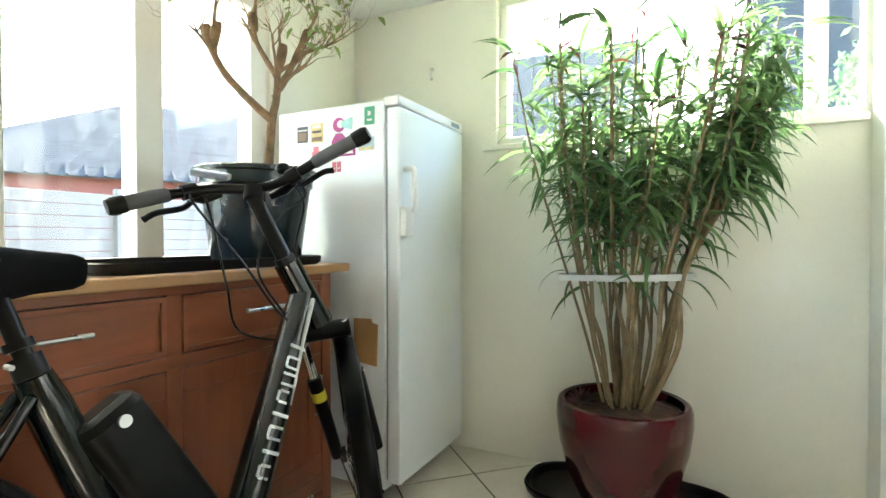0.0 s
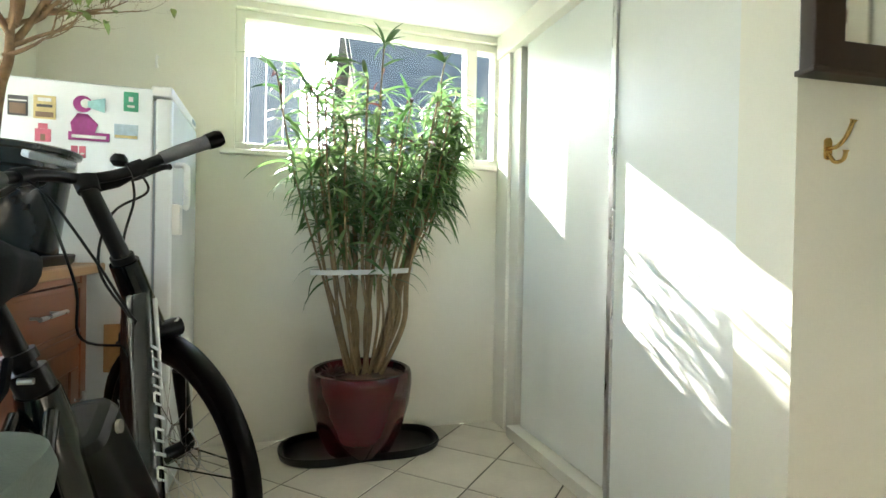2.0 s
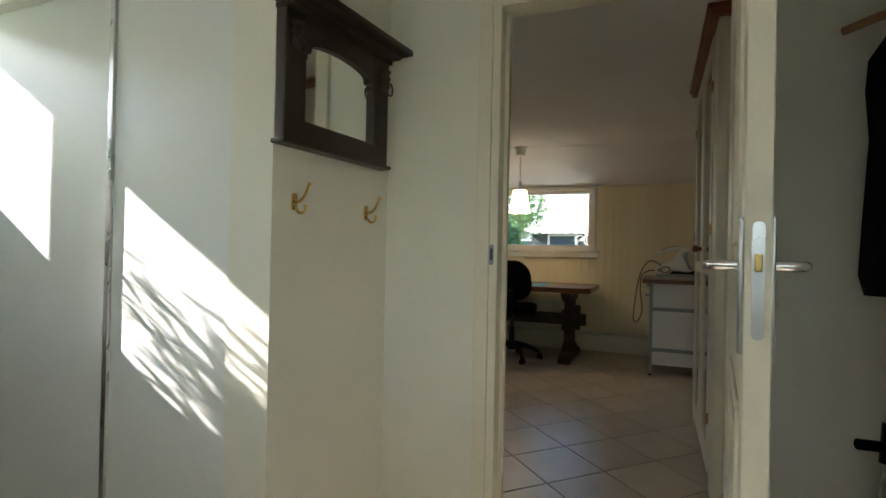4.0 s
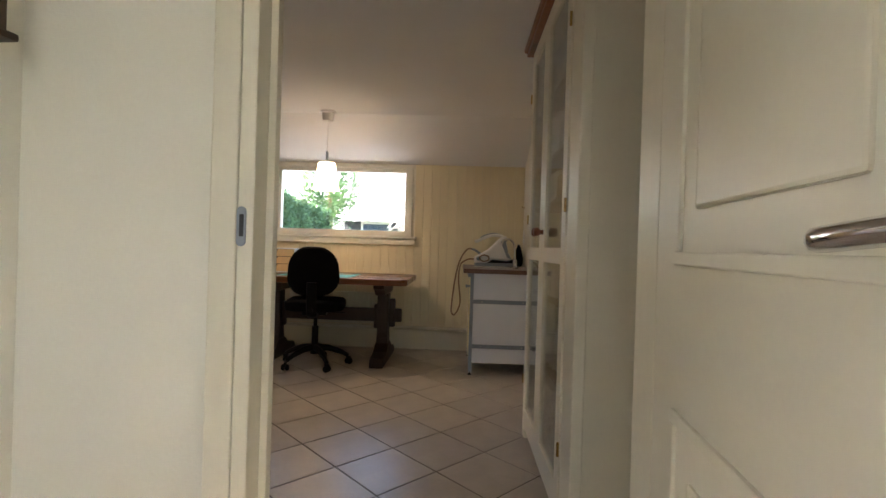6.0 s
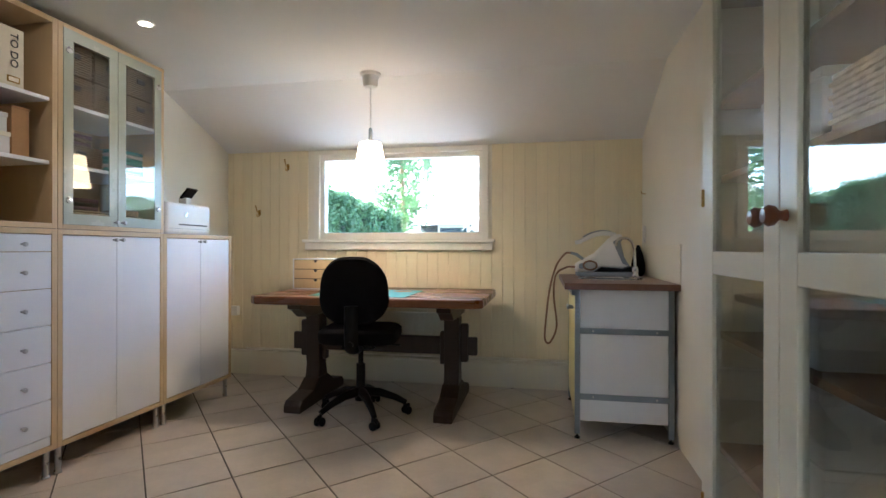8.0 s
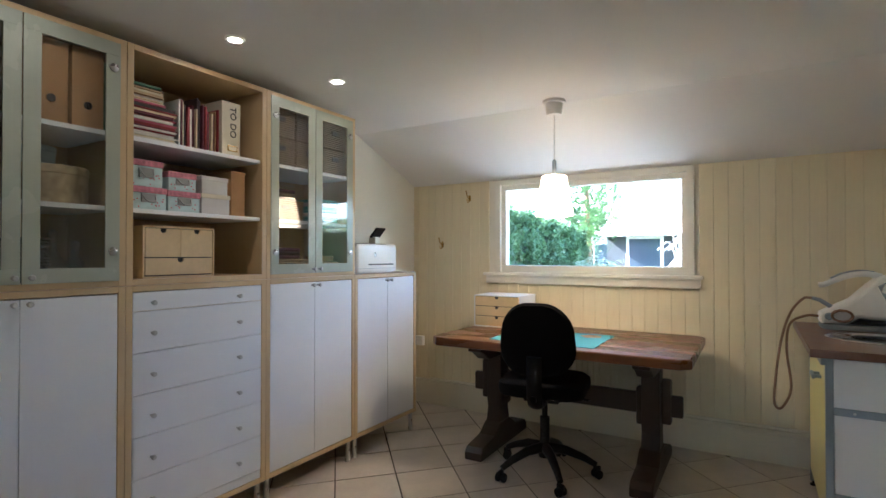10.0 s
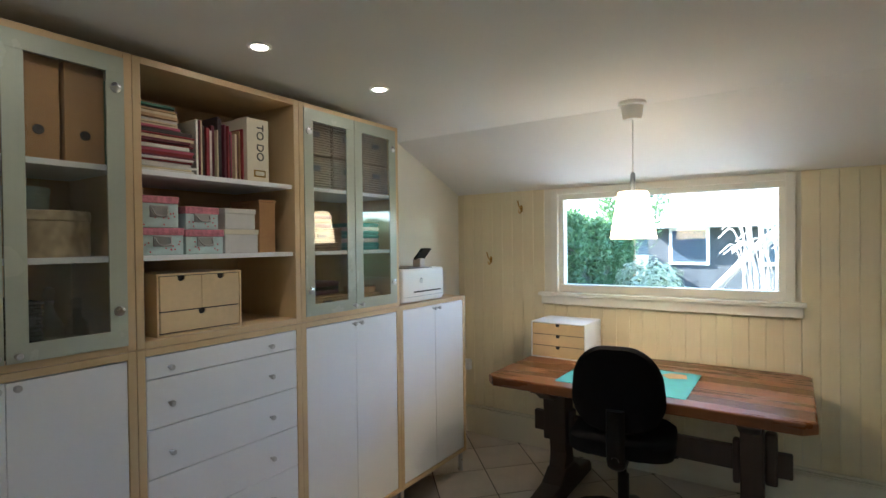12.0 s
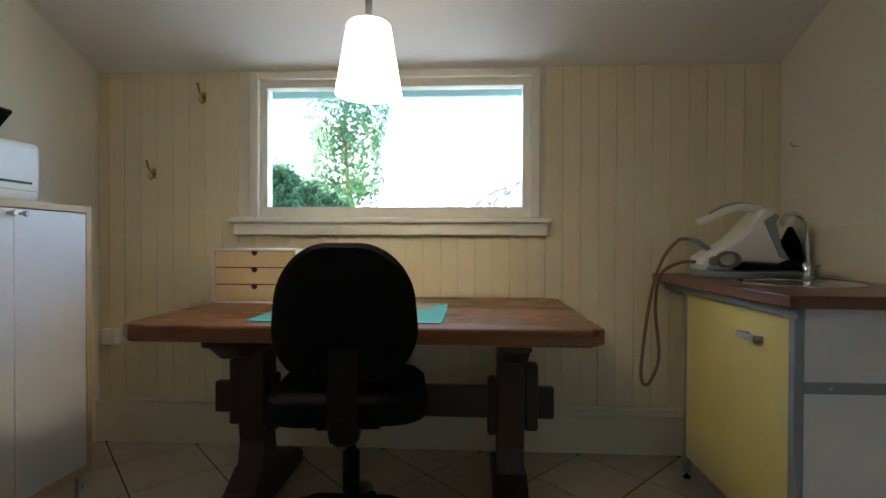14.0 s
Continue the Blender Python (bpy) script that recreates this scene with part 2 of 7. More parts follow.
STEM = mat("tan_plant_stem", (0.26, 0.185, 0.095), 0.7, vary=0.25, scale=20, fine=90, bump=0.2)
BARK = mat("brown_bark", (0.27, 0.17, 0.09), 0.85, vary=0.35, scale=20, fine=90, bump=0.5)
LABELY = mat("yellow_sticker", (0.75, 0.62, 0.04), 0.5, vary=0.05)
SILVER = mat("silver_lettering", (0.62, 0.64, 0.65), 0.35, 0.3, vary=0.03, bump=0.0)
# black for printed marks, and for painted shade in gaps and holes
PRINT_SHADE = mat("black_print_and_shade", (0.03, 0.03, 0.035), 0.6, vary=0.05, bump=0.0)
CARD = mat("brown_cardboard", (0.42, 0.235, 0.10), 0.8, vary=0.1, scale=6, fine=120, bump=0.08)
FRIDGE = mat("white_enamel", (0.80, 0.83, 0.84), 0.22, vary=0.02, scale=3, fine=120, bump=0.0)
MIRROR = mat("silvered_mirror", (0.9, 0.92, 0.91), 0.015, 1.0, vary=0.0, bump=0.0)
PANE = glass("window_glass", (0.97, 0.99, 0.98))
PANEC = glass("cabinet_glass", (0.94, 0.96, 0.95), gloss=1.4)
FROST = mat("pale_green_glass_border", (0.44, 0.47, 0.39), 0.25, vary=0.03, bump=0.0)


def leafy(name, a, b, rough=0.4, trans=0.25):
    """Leaves that differ from island to island."""
    m = bpy.data.materials.new(name)
    m.use_nodes = True
    nt = m.node_tree
    N, L = nt.nodes, nt.links
    p = N["Principled BSDF"]
    g, mx, tl, ms = N.new("ShaderNodeNewGeometry"), N.new("ShaderNodeMix"), N.new("ShaderNodeBsdfTranslucent"), N.new("ShaderNodeMixShader")
    mx.data_type = "RGBA"
    mx.inputs["A"].default_value, mx.inputs["B"].default_value = (*a, 1), (*b, 1)
    L.new(g.outputs["Random Per Island"], mx.inputs["Factor"])
    L.new(mx.outputs["Result"], p.inputs["Base Color"])
    L.new(mx.outputs["Result"], tl.inputs["Color"])
    p.inputs["Roughness"].default_value = rough
    ms.inputs[0].default_value = trans
    L.new(p.outputs[0], ms.inputs[1])
    L.new(tl.outputs[0], ms.inputs[2])
    L.new(ms.outputs[0], N["Material Output"].inputs["Surface"])
    return m


LEAF = leafy("green_leaf", (0.04, 0.105, 0.03), (0.17, 0.28, 0.095), 0.34, 0.28)
LEAFD = leafy("dark_red_dying_leaf", (0.05, 0.012, 0.015), (0.09, 0.03, 0.02))
LEAFY2 = leafy("yellow_green_leaf", (0.16, 0.26, 0.05), (0.3, 0.36, 0.10))
HEDGE = leafy("hedge_leaf", (0.05, 0.11, 0.04), (0.11, 0.20, 0.075), 0.5, 0.35)


# ---- the setting ----
WX, NY, CZ = -1.67, 2.09, 2.11            # hall: west wall, north wall, ceiling
EX, SNY, SSY, SZ = 5.32, 2.20, -1.15, 2.17  # study: window wall, north wall, south wall, ceiling
HX, SX = 1.03, 1.11                        # wall between the rooms: hall face, study face
DY0, DY1, DZ = -0.90, -0.12, 1.965         # doorway

struct("wall_west", HALLW, [((WX - 0.15, -2.15, 0), (WX, NY + 0.16, 0.83)), ((WX - 0.15, -2.15, 2.0), (WX, NY + 0.16, CZ + 0.1)),
                            ((WX - 0.15, 1.50, 0.83), (WX, NY + 0.16, 2.0)), ((WX - 0.15, -2.15, 0.83), (WX, -1.25, 2.0))],
       "off-white plastered wall below and beside a wide window", "wall")
struct("wall_north", HALLW, [((WX, NY, 0), (HX, NY + 0.16, 1.40)), ((WX, NY, 2.075), (HX, NY + 0.16, CZ + 0.1)),
                             ((WX, NY, 1.40), (-0.885, NY + 0.16, 2.075)), ((0.49, NY, 1.40), (HX, NY + 0.16, 2.075))],
       "off-white plastered wall with a high window", "wall")
struct("wall_south", HALLW, [((WX, -2.15, 0), (HX, -2.0, CZ + 0.1))], "off-white plastered wall", "wall")
# unseen stub, added to block window light from the corner behind the door
struct("wall_light_block", HALLW, [((0.25, -2.0, 0), (0.35, -1.07, CZ))], "unseen off-white stub wall added to keep light from behind the door", "wall")
struct("wall_between", HALLW, [((HX, -2.15, 0), (SX, DY0, SZ + 0.1)), ((HX, DY1, 0), (SX, SNY + 0.15, SZ + 0.1)), ((HX, DY0, DZ), (SX, DY1, SZ + 0.1))],
       "off-white wall with a doorway through it", "wall")
struct("wall_study_north", CREAM, [((SX, SNY, 0), (EX + 0.16, SNY + 0.15, SZ + 0.1))], "cream painted wall behind a row of cabinets", "wall")
struct("wall_study_south", CREAM, [((SX, SSY - 0.15, 0), (EX + 0.16, SSY, SZ + 0.1))], "cream painted wall beside a sink unit", "wall")
WY0, WY1, WZ0, WZ1 = 0.0, 1.385, 1.13, 1.835
wall_east = struct("wall_east", CREAM, [((EX + 0.01, SSY, 0), (EX + 0.16, SNY, WZ0)), ((EX + 0.01, SSY, WZ1), (EX + 0.16, SNY, 2.2)),
                                        ((EX + 0.01, SSY, WZ0), (EX + 0.16, WY0, WZ1)), ((EX + 0.01, WY1, WZ0), (EX + 0.16, SNY, WZ1))],
                   "wall clad in cream painted vertical boards with a wide window", "wall")
struct("ceiling_hall", CEIL, [((WX, -2.0, CZ), (HX, NY, CZ + 0.1))], "white painted hall ceiling", "ceiling")
bm = bmesh.new()
prof = [(SX, SZ), (4.56, SZ), (EX + 0.01, 1.862), (EX + 0.01, 2.0), (4.6, 2.3), (SX, 2.3)]
a = [bm.verts.new((x, SSY, z)) for x, z in prof]
b = [bm.verts.new((x, SNY, z)) for x, z in prof]
for k in range(6):
    bm.faces.new((a[k], a[(k + 1) % 6], b[(k + 1) % 6], b[k]))
bm.faces.new(a)
bm.faces.new(b[::-1])
bmesh.ops.recalc_face_normals(bm, faces=bm.faces)
tagged(part("ceiling_study", bm, CEIL, soft=False), "white ceiling that slopes down to the window wall", "ceiling", kind="structure")

# closet: the end wall runs slightly askew
CX = 0.45
wall_c = bmesh.new()
add_slab(wall_c, [(CX, 0.352), (HX, 0.297), (HX, 0.36), (CX + 0.06, 0.42), (CX + 0.06, 0.51), (CX, 0.51)], 0, CZ)
tagged(part("wall_closet_end", wall_c, HALLW, soft=False), "cream wall at the closet's end", "wall", kind="structure")
struct("trim_closet", FRAMEW, [((CX, 0.512, 1.985), (CX + 0.1, NY, CZ)), ((CX + 0.032, 1.855, 0.0), (CX + 0.09, NY, 1.985)), ((CX - 0.012, 0.51, 0), (CX + 0.1, 1.855, 0.055)),
                               ((CX + 0.012, 1.95, 0), (CX + 0.032, NY, 1.985))],
       "cream painted frame and sill round the closet doors", "trim", 0.003)


def closet_door(y0, y1, x, label, lip):
    t = thing("sliding_door", label, "door", group="closet doors")
    box("panel", t, CLOSET, (x, y0, 0.06), (x + 0.018, y1, 1.985), 0.002)
    for y in lip:
        box("edge_profile", t, STEEL, (x - 0.012, y - 0.011, 0.06), (x + 0.016, y + 0.011, 1.984), 0.003, "aluminium grip profile")
    return t


closet_door(0.512, 1.056, CX + 0.014, "white laminate sliding closet door with an aluminium edge", (1.045,))
closet_door(1.02, 1.82, CX + 0.05, "white laminate sliding closet door slid a little open", (1.10,))
struct("wall_closet_inner", HALLW, [((CX + 0.56, 0.36, 0), (HX, NY, CZ))], "closet back wall", "wall")


def tiles(name, material, x0, y0, x1, y1, px, py, dx, dy, label):
    """Square tiles laid at 45 degrees, cut at the walls, each an object on a bed of grout."""
    bed = struct(name, GROUT, [((x0, y0, -0.12), (x1, y1, -0.003))], label, "floor")
    g = 0.0048
    full = None
    i0, i1, j0, j1 = int((x0 - px) / dx) - 2, int((x1 - px) / dx) + 2, int((y0 - py) / dy) - 2, int((y1 - py) / dy) + 2
    for i in range(i0, i1 + 1):
        for j in range(j0, j1 + 1):
            if (i + j) % 2 == 0:
                continue
            cx, cy, hx, hy = px + i * dx, py + j * dy, dx - g, dy - g
            poly = [(hx, 0), (0, hy), (-hx, 0), (0, -hy)]
            whole = x0 <= cx - dx and cx + dx <= x1 and y0 <= cy - dy and cy + dy <= y1
            if not whole:
                for ax, lim, sg in ((0, x0 - cx, 1), (0, x1 - cx, -1), (1, y0 - cy, 1), (1, y1 - cy, -1)):
                    out = []
                    for k, p in enumerate(poly):
                        q = poly[(k + 1) % len(poly)]
                        ip, iq = (p[ax] - lim) * sg >= 0, (q[ax] - lim) * sg >= 0
                        if ip:
                            out.append(p)
                        if ip != iq:
                            s = (lim - p[ax]) / (q[ax] - p[ax])
                            out.append((p[0] + s * (q[0] - p[0]), p[1] + s * (q[1] - p[1])))
                    poly = out
                    if len(poly) < 3:
                        break
                if len(poly) < 3 or abs(sum(p[0] * q[1] - q[0] * p[1] for p, q in zip(poly, poly[1:] + poly[:1]))) < 0.004:
                    continue
            if whole and full:
                me = full
            else:
                t = bmesh.new()
                n = len(poly)
                lo = [t.verts.new((x, y, -0.004)) for x, y in poly]
                mi = [t.verts.new((x, y, -0.0012)) for x, y in poly]
                hi = [t.verts.new((x * 0.992, y * 0.992, 0)) for x, y in poly]
                t.faces.new(hi)
                for k in range(n):
                    t.faces.new((lo[k], lo[(k + 1) % n], mi[(k + 1) % n], mi[k]))
                    t.faces.new((mi[k], mi[(k + 1) % n], hi[(k + 1) % n], hi[k]))
                bmesh.ops.recalc_face_normals(t, faces=t.faces)
                me = mesh_of("tile", t)
                me.materials.append(material)
                if whole:
                    full = me
            ob = new("tile", me)
            ob.parent = bed
            ob.location = (cx, cy, 0)
    return bed


# ---- windows ----
def window(name, label, axis, at, lo, hi, z0, z1, depth, bars, fw=0.05, sash=0.0):
    """A frame in an opening, with bars (start, end) between panes. axis: the wall's normal."""
    t = tagged(new(name), label, "window", kind="structure")

    def bx(pname, a0, a1, b0, b1, mat_, d0, d1, bevel=0.004):
        A = (d0, a0, b0) if axis == "x" else (a0, d0, b0)
        B = (d1, a1, b1) if axis == "x" else (a1, d1, b1)
        return box(pname, t, mat_, A, B, bevel)

    d0, d1 = at, at + depth
    bx("window_frame", lo, hi, z0, z0 + fw, FRAMEW, d0, d1)
    bx("window_frame", lo, hi, z1 - fw, z1, FRAMEW, d0, d1)
    bx("window_frame", lo, lo + fw, z0 + fw, z1 - fw, FRAMEW, d0, d1)
    bx("window_frame", hi - fw, hi, z0 + fw, z1 - fw, FRAMEW, d0, d1)
    cuts = [lo + fw] + [v for b in bars for v in b] + [hi - fw]
    for b0, b1 in bars:
        bx("mullion", b0, b1, z0 + fw, z1 - fw, FRAMEW, d0, d1)
    mid = (d0 + d1) / 2
    for k in range(0, len(cuts), 2):
        p = bx("pane", cuts[k], cuts[k + 1], z0 + fw, z1 - fw, PANE, mid - 0.003, mid + 0.003, 0)
        p.visible_shadow = False
    return t


# the panes south of y = -0.2 are unseen, added to brighten the hall
w1 = window("window_1", "wide white framed window over a sideboard", "x", WX - 0.10, -1.25, 1.50, 0.83, 2.0, 0.08, [(-0.80, -0.72), (0.0, 0.08), (0.525, 0.58), (0.935, 1.03)], 0.085)
w2 = window("window_2", "high white framed window with a casement", "y", NY + 0.03, -0.885, 0.49, 1.40, 2.075, 0.08, [(0.285, 0.345)], 0.04)
box("window_sill", w2, FRAMEW, (-0.945, NY - 0.035, 1.375), (0.45, NY + 0.03, 1.40), 0.004)
for z in (1.46, 1.62):
    tube("window_catch", w2, WHITEP, curve_pts([(0.31, NY + 0.03, z), (0.31, NY - 0.02, z + 0.01), (0.31, NY - 0.03, z + 0.06), (0.31, NY + 0.02, z + 0.09)], 4), 0.007, 8)
w3 = window("window_3", "wide low window with a white frame looking on a garden", "x", EX + 0.02, WY0, WY1, WZ0, WZ1, 0.07, [], 0.055)
box("trim", w3, FRAMEW, (EX - 0.012, WY0 - 0.025, WZ0), (EX + 0.02, WY0 + 0.02, WZ1 + 0.02), 0.003)
box("trim", w3, FRAMEW, (EX - 0.012, WY1 - 0.02, WZ0), (EX + 0.02, WY1 + 0.025, WZ1 + 0.02), 0.003)
box("trim", w3, FRAMEW, (EX - 0.012, WY0 + 0.02, WZ1 - 0.018), (EX + 0.02, WY1 - 0.02, WZ1 + 0.018), 0.003)
box("window_sill", w3, FRAMEW, (EX - 0.055, -0.075, 1.105), (EX + 0.03, 1.497, 1.130), 0.005)
box("apron", w3, FRAMEW, (EX - 0.03, -0.06, 1.045), (EX, 1.482, 1.104), 0.003)

# ---- doorway ----
d1 = tagged(new("door_frame"), "cream painted door frame with a strike plate", "door frame", kind="structure")
box("jamb", d1, CREAMLAC, (HX - 0.012, DY1 - 0.03, 0), (SX + 0.012, DY1, DZ), 0.003)
box("jamb", d1, CREAMLAC, (HX - 0.012, DY0, 0), (SX + 0.012, DY0 + 0.03, DZ), 0.003)
box("head", d1, CREAMLAC, (HX - 0.012, DY0 + 0.03, DZ - 0.03), (SX + 0.012, DY1 - 0.03, DZ), 0.003)
box("casing", d1, CREAMLAC, (HX - 0.018, DY1, 0), (HX, DY1 + 0.05, DZ + 0.05), 0.004)
box("casing", d1, CREAMLAC, (HX - 0.018, DY0 - 0.05, 0), (HX, DY0, DZ + 0.05), 0.004)
box("door_stop", d1, CREAMLAC, (HX + 0.045, DY1 - 0.045, 0), (HX + 0.07, DY1 - 0.03, DZ - 0.03), 0.002)
slab("strike_plate", d1, GREYMET, rounded(-0.009, -0.036, 0.009, 0.036, 0.0088), 0, 0.003, 0.0008, m=pose(HX - 0.012, DY1 - 0.008, 1.063, 90, 0, -90))
# no hole is cut: a black bar gives the slot its shade
box("latch_slot_shade", d1, PRINT_SHADE, (HX - 0.0156, DY1 - 0.013, 1.045), (HX - 0.0125, DY1 - 0.005, 1.085), 0.0005, "black bar painted as the shade in the latch slot")

leaf = thing("door", "open white panelled door with chrome lever handles", "door", pose(HX - 0.005, -0.893, 0, 0, 0, 180 - 5.5))
box("door_leaf", leaf, CREAMLAC, (0.005, -0.021, 0.012), (0.745, 0.021, 1.94), 0.003)
for s in (-1, 1):
    for z0, z1 in ((0.16, 0.80), (1.02, 1.80)):
        bm = bmesh.new()
        for a, b in (((0.12, z0), (0.63, z0 + 0.02)), ((0.12, z1 - 0.02), (0.63, z1)), ((0.12, z0 + 0.02), (0.14, z1 - 0.02)), ((0.61, z0 + 0.02), (0.63, z1 - 0.02))):
            add_box(bm, (a[0], s * 0.019, a[1]), (b[0], s * 0.028, b[1]), 0.003)
        add_box(bm, (0.20, s * 0.019, z0 + 0.08), (0.55, s * 0.026, z1 - 0.08), 0.006)
        part("panel_moulding", bm, CREAMLAC, leaf)
    box("handle_plate", leaf, STEEL, (0.675, s * 0.02, 0.90), (0.715, s * 0.0285, 1.14), 0.003, "brushed steel handle plate")
    tube("lever_handle", leaf, CHROME, curve_pts([(0.695, s * 0.02, 1.055), (0.695, s * 0.065, 1.055), (0.675, s * 0.075, 1.055), (0.60, s * 0.078, 1.05), (0.575, s * 0.07, 1.05)], 4), 0.009, 10, "chrome lever handle")
slab("lock_plate", leaf, STEEL, rounded(-0.0095, -0.10, 0.0095, 0.10, 0.009), 0, 0.0015, label="steel lock plate", m=pose(0.745, 0, 1.03, 90, 0, 90))
box("latch_bolt", leaf, BRASS, (0.744, -0.006, 1.045), (0.757, 0.006, 1.075), 0.002, "worn brass latch")


# ---- study: the row of cabinets ----
FY, BY = 1.765, 2.195


def leg(parent, x, y, h, r=0.014, mat_=STEEL):
    return lathe("leg", parent, mat_, [(0, 0), (r * 1.25, 0), (r * 1.25, 0.008), (r, 0.012), (r, h), (0, h)], 14, m=pose(x, y, 0))


def knob(parent, x, y, z, mat_=STEEL, r=0.010, name="knob", turn=0.0, label=""):
    return lathe(name, parent, mat_, [(0, 0), (r * 0.5, 0), (r * 0.45, 0.012), (r, 0.017), (r, 0.025), (r * 0.7, 0.029), (0, 0.029)], 14, label, m=pose(x, y, z, 90, 0, turn))


def carcass(t, x0, x1, z0, z1, depth=BY - FY, back=True):
    w = x1 - x0
    box("side_panel", t, BIRCH, (x0 + 0.001, FY, z0), (x0 + 0.027, BY, z1), 0.0015)
    box("side_panel", t, BIRCH, (x1 - 0.027, FY, z0), (x1 - 0.001, BY, z1), 0.0015)
    box("top_panel", t, BIRCH, (x0 + 0.027, FY, z1 - 0.024), (x1 - 0.027, BY, z1), 0.0015)
    box("bottom_panel", t, BIRCH, (x0 + 0.027, FY, z0), (x1 - 0.027, BY, z0 + 0.024), 0.0015)
    if back:
        box("back_panel", t, BIRCH, (x0 + 0.027, BY - 0.012, z0 + 0.024), (x1 - 0.027, BY - 0.002, z1 - 0.024), 0)


def lower_unit(x0, x1, drawers, label):
    t = thing("base_cabinet", label, "cabinet", group="row of base cabinets")
    carcass(t, x0, x1, 0.128, 1.142)
    for x in (x0 + 0.03, x1 - 0.03):
        for y in (FY + 0.03, BY - 0.04):
            leg(t, x, y, 0.13)
    a, b = x0 + 0.029, x1 - 0.029
    if drawers:
        zs = [1.115, 1.036, 0.868, 0.70, 0.530, 0.362, 0.194, 0.156]
        for hi, lo in zip(zs[:6], zs[1:7]):
            d = box("drawer", t, WHITE, (a, FY + 0.002, lo + 0.003), (b, FY + 0.022, hi), 0.0015)
            for x in (a + 0.076, b - 0.138):
                k = knob(d, x, FY + 0.002, (hi + lo) / 2 - 0.005, label="steel knob")
        box("plinth_strip", t, WHITE, (a, FY + 0.006, 0.153), (b, FY + 0.022, 0.193), 0.001)
    else:
        m_ = (a + b) / 2
        for p, q, kx in ((a, m_ - 0.001, m_ - 0.022), (m_ + 0.001, b, m_ + 0.022)):
            d = box("cabinet_door", t, WHITE, (p, FY + 0.002, 0.156), (q, FY + 0.022, 1.114), 0.0015)
            knob(d, kx, FY + 0.002, 1.098, label="steel knob")
    return t


def glass_door(t, a, b, z0, z1, knob_x, hinge_x):
    d = new("glass_door")
    d.parent = t
    w = 0.052
    bm = bmesh.new()
    for p, q in (((a, z0), (b, z0 + w)), ((a, z1 - w), (b, z1)), ((a, z0 + w), (a + w, z1 - w)), ((b - w, z0 + w), (b, z1 - w))):
        add_box(bm, (p[0], FY - 0.004, p[1]), (q[0], FY + 0.002, q[1]), 0.0006, 1)
    part("frame", bm, FROST, d, "pale green frosted glass border")
    g = box("pane", d, PANEC, (a + w, FY - 0.0035, z0 + w), (b - w, FY + 0.0015, z1 - w), 0)
    g.visible_shadow = False
    knob(d, knob_x, FY - 0.004, z0 + 0.022, label="steel knob")
    for z in (z0 + 0.115, z1 - 0.10):
        lathe("hinge_cap", d, STEEL, [(0, 0), (0.016, 0), (0.016, 0.006), (0.012, 0.008), (0, 0.008)], 18, m=pose(hinge_x, FY - 0.004, z, 90))
    return d


def upper_unit(x0, x1, glazed, label):
    t = thing("wall_cabinet" if glazed else "open_shelf_unit", label, "cabinet" if glazed else "shelf", group="row of upper units")
    carcass(t, x0, x1, 1.144, 2.112)
    for z in (1.455, 1.745):
        box("shelf", t, WHITE, (x0 + 0.027, FY + 0.016, z - 0.018), (x1 - 0.027, BY - 0.013, z), 0.001, "white shelf board")
    if glazed:
        m_ = (x0 + x1) / 2
        glass_door(t, x0 + 0.026, m_ - 0.002, 1.166, 2.090, m_ - 0.024, x0 + 0.052)
        glass_door(t, m_ + 0.002, x1 - 0.026, 1.166, 2.090, m_ + 0.024, x1 - 0.052)
    return t


U = [1.985, 2.667, 3.351, 4.032, 4.706]
lower_unit(U[0], U[1], False, "white two-door base cabinet in a birch frame on steel legs")
lower_unit(U[1], U[2], True, "white chest of six drawers in a birch frame on steel legs")
lower_unit(U[2], U[3], False, "white two-door base cabinet in a birch frame under a glass cabinet")
lower_unit(U[3], U[4], False, "white two-door base cabinet with a printer on top")
upper_unit(U[0], U[1], True, "birch cabinet with glass doors holding files and hat boxes")
upper_unit(U[1], U[2], False, "open birch shelves full of books and boxes")
upper_unit(U[2], U[3], True, "birch cabinet with glass doors holding woven baskets")

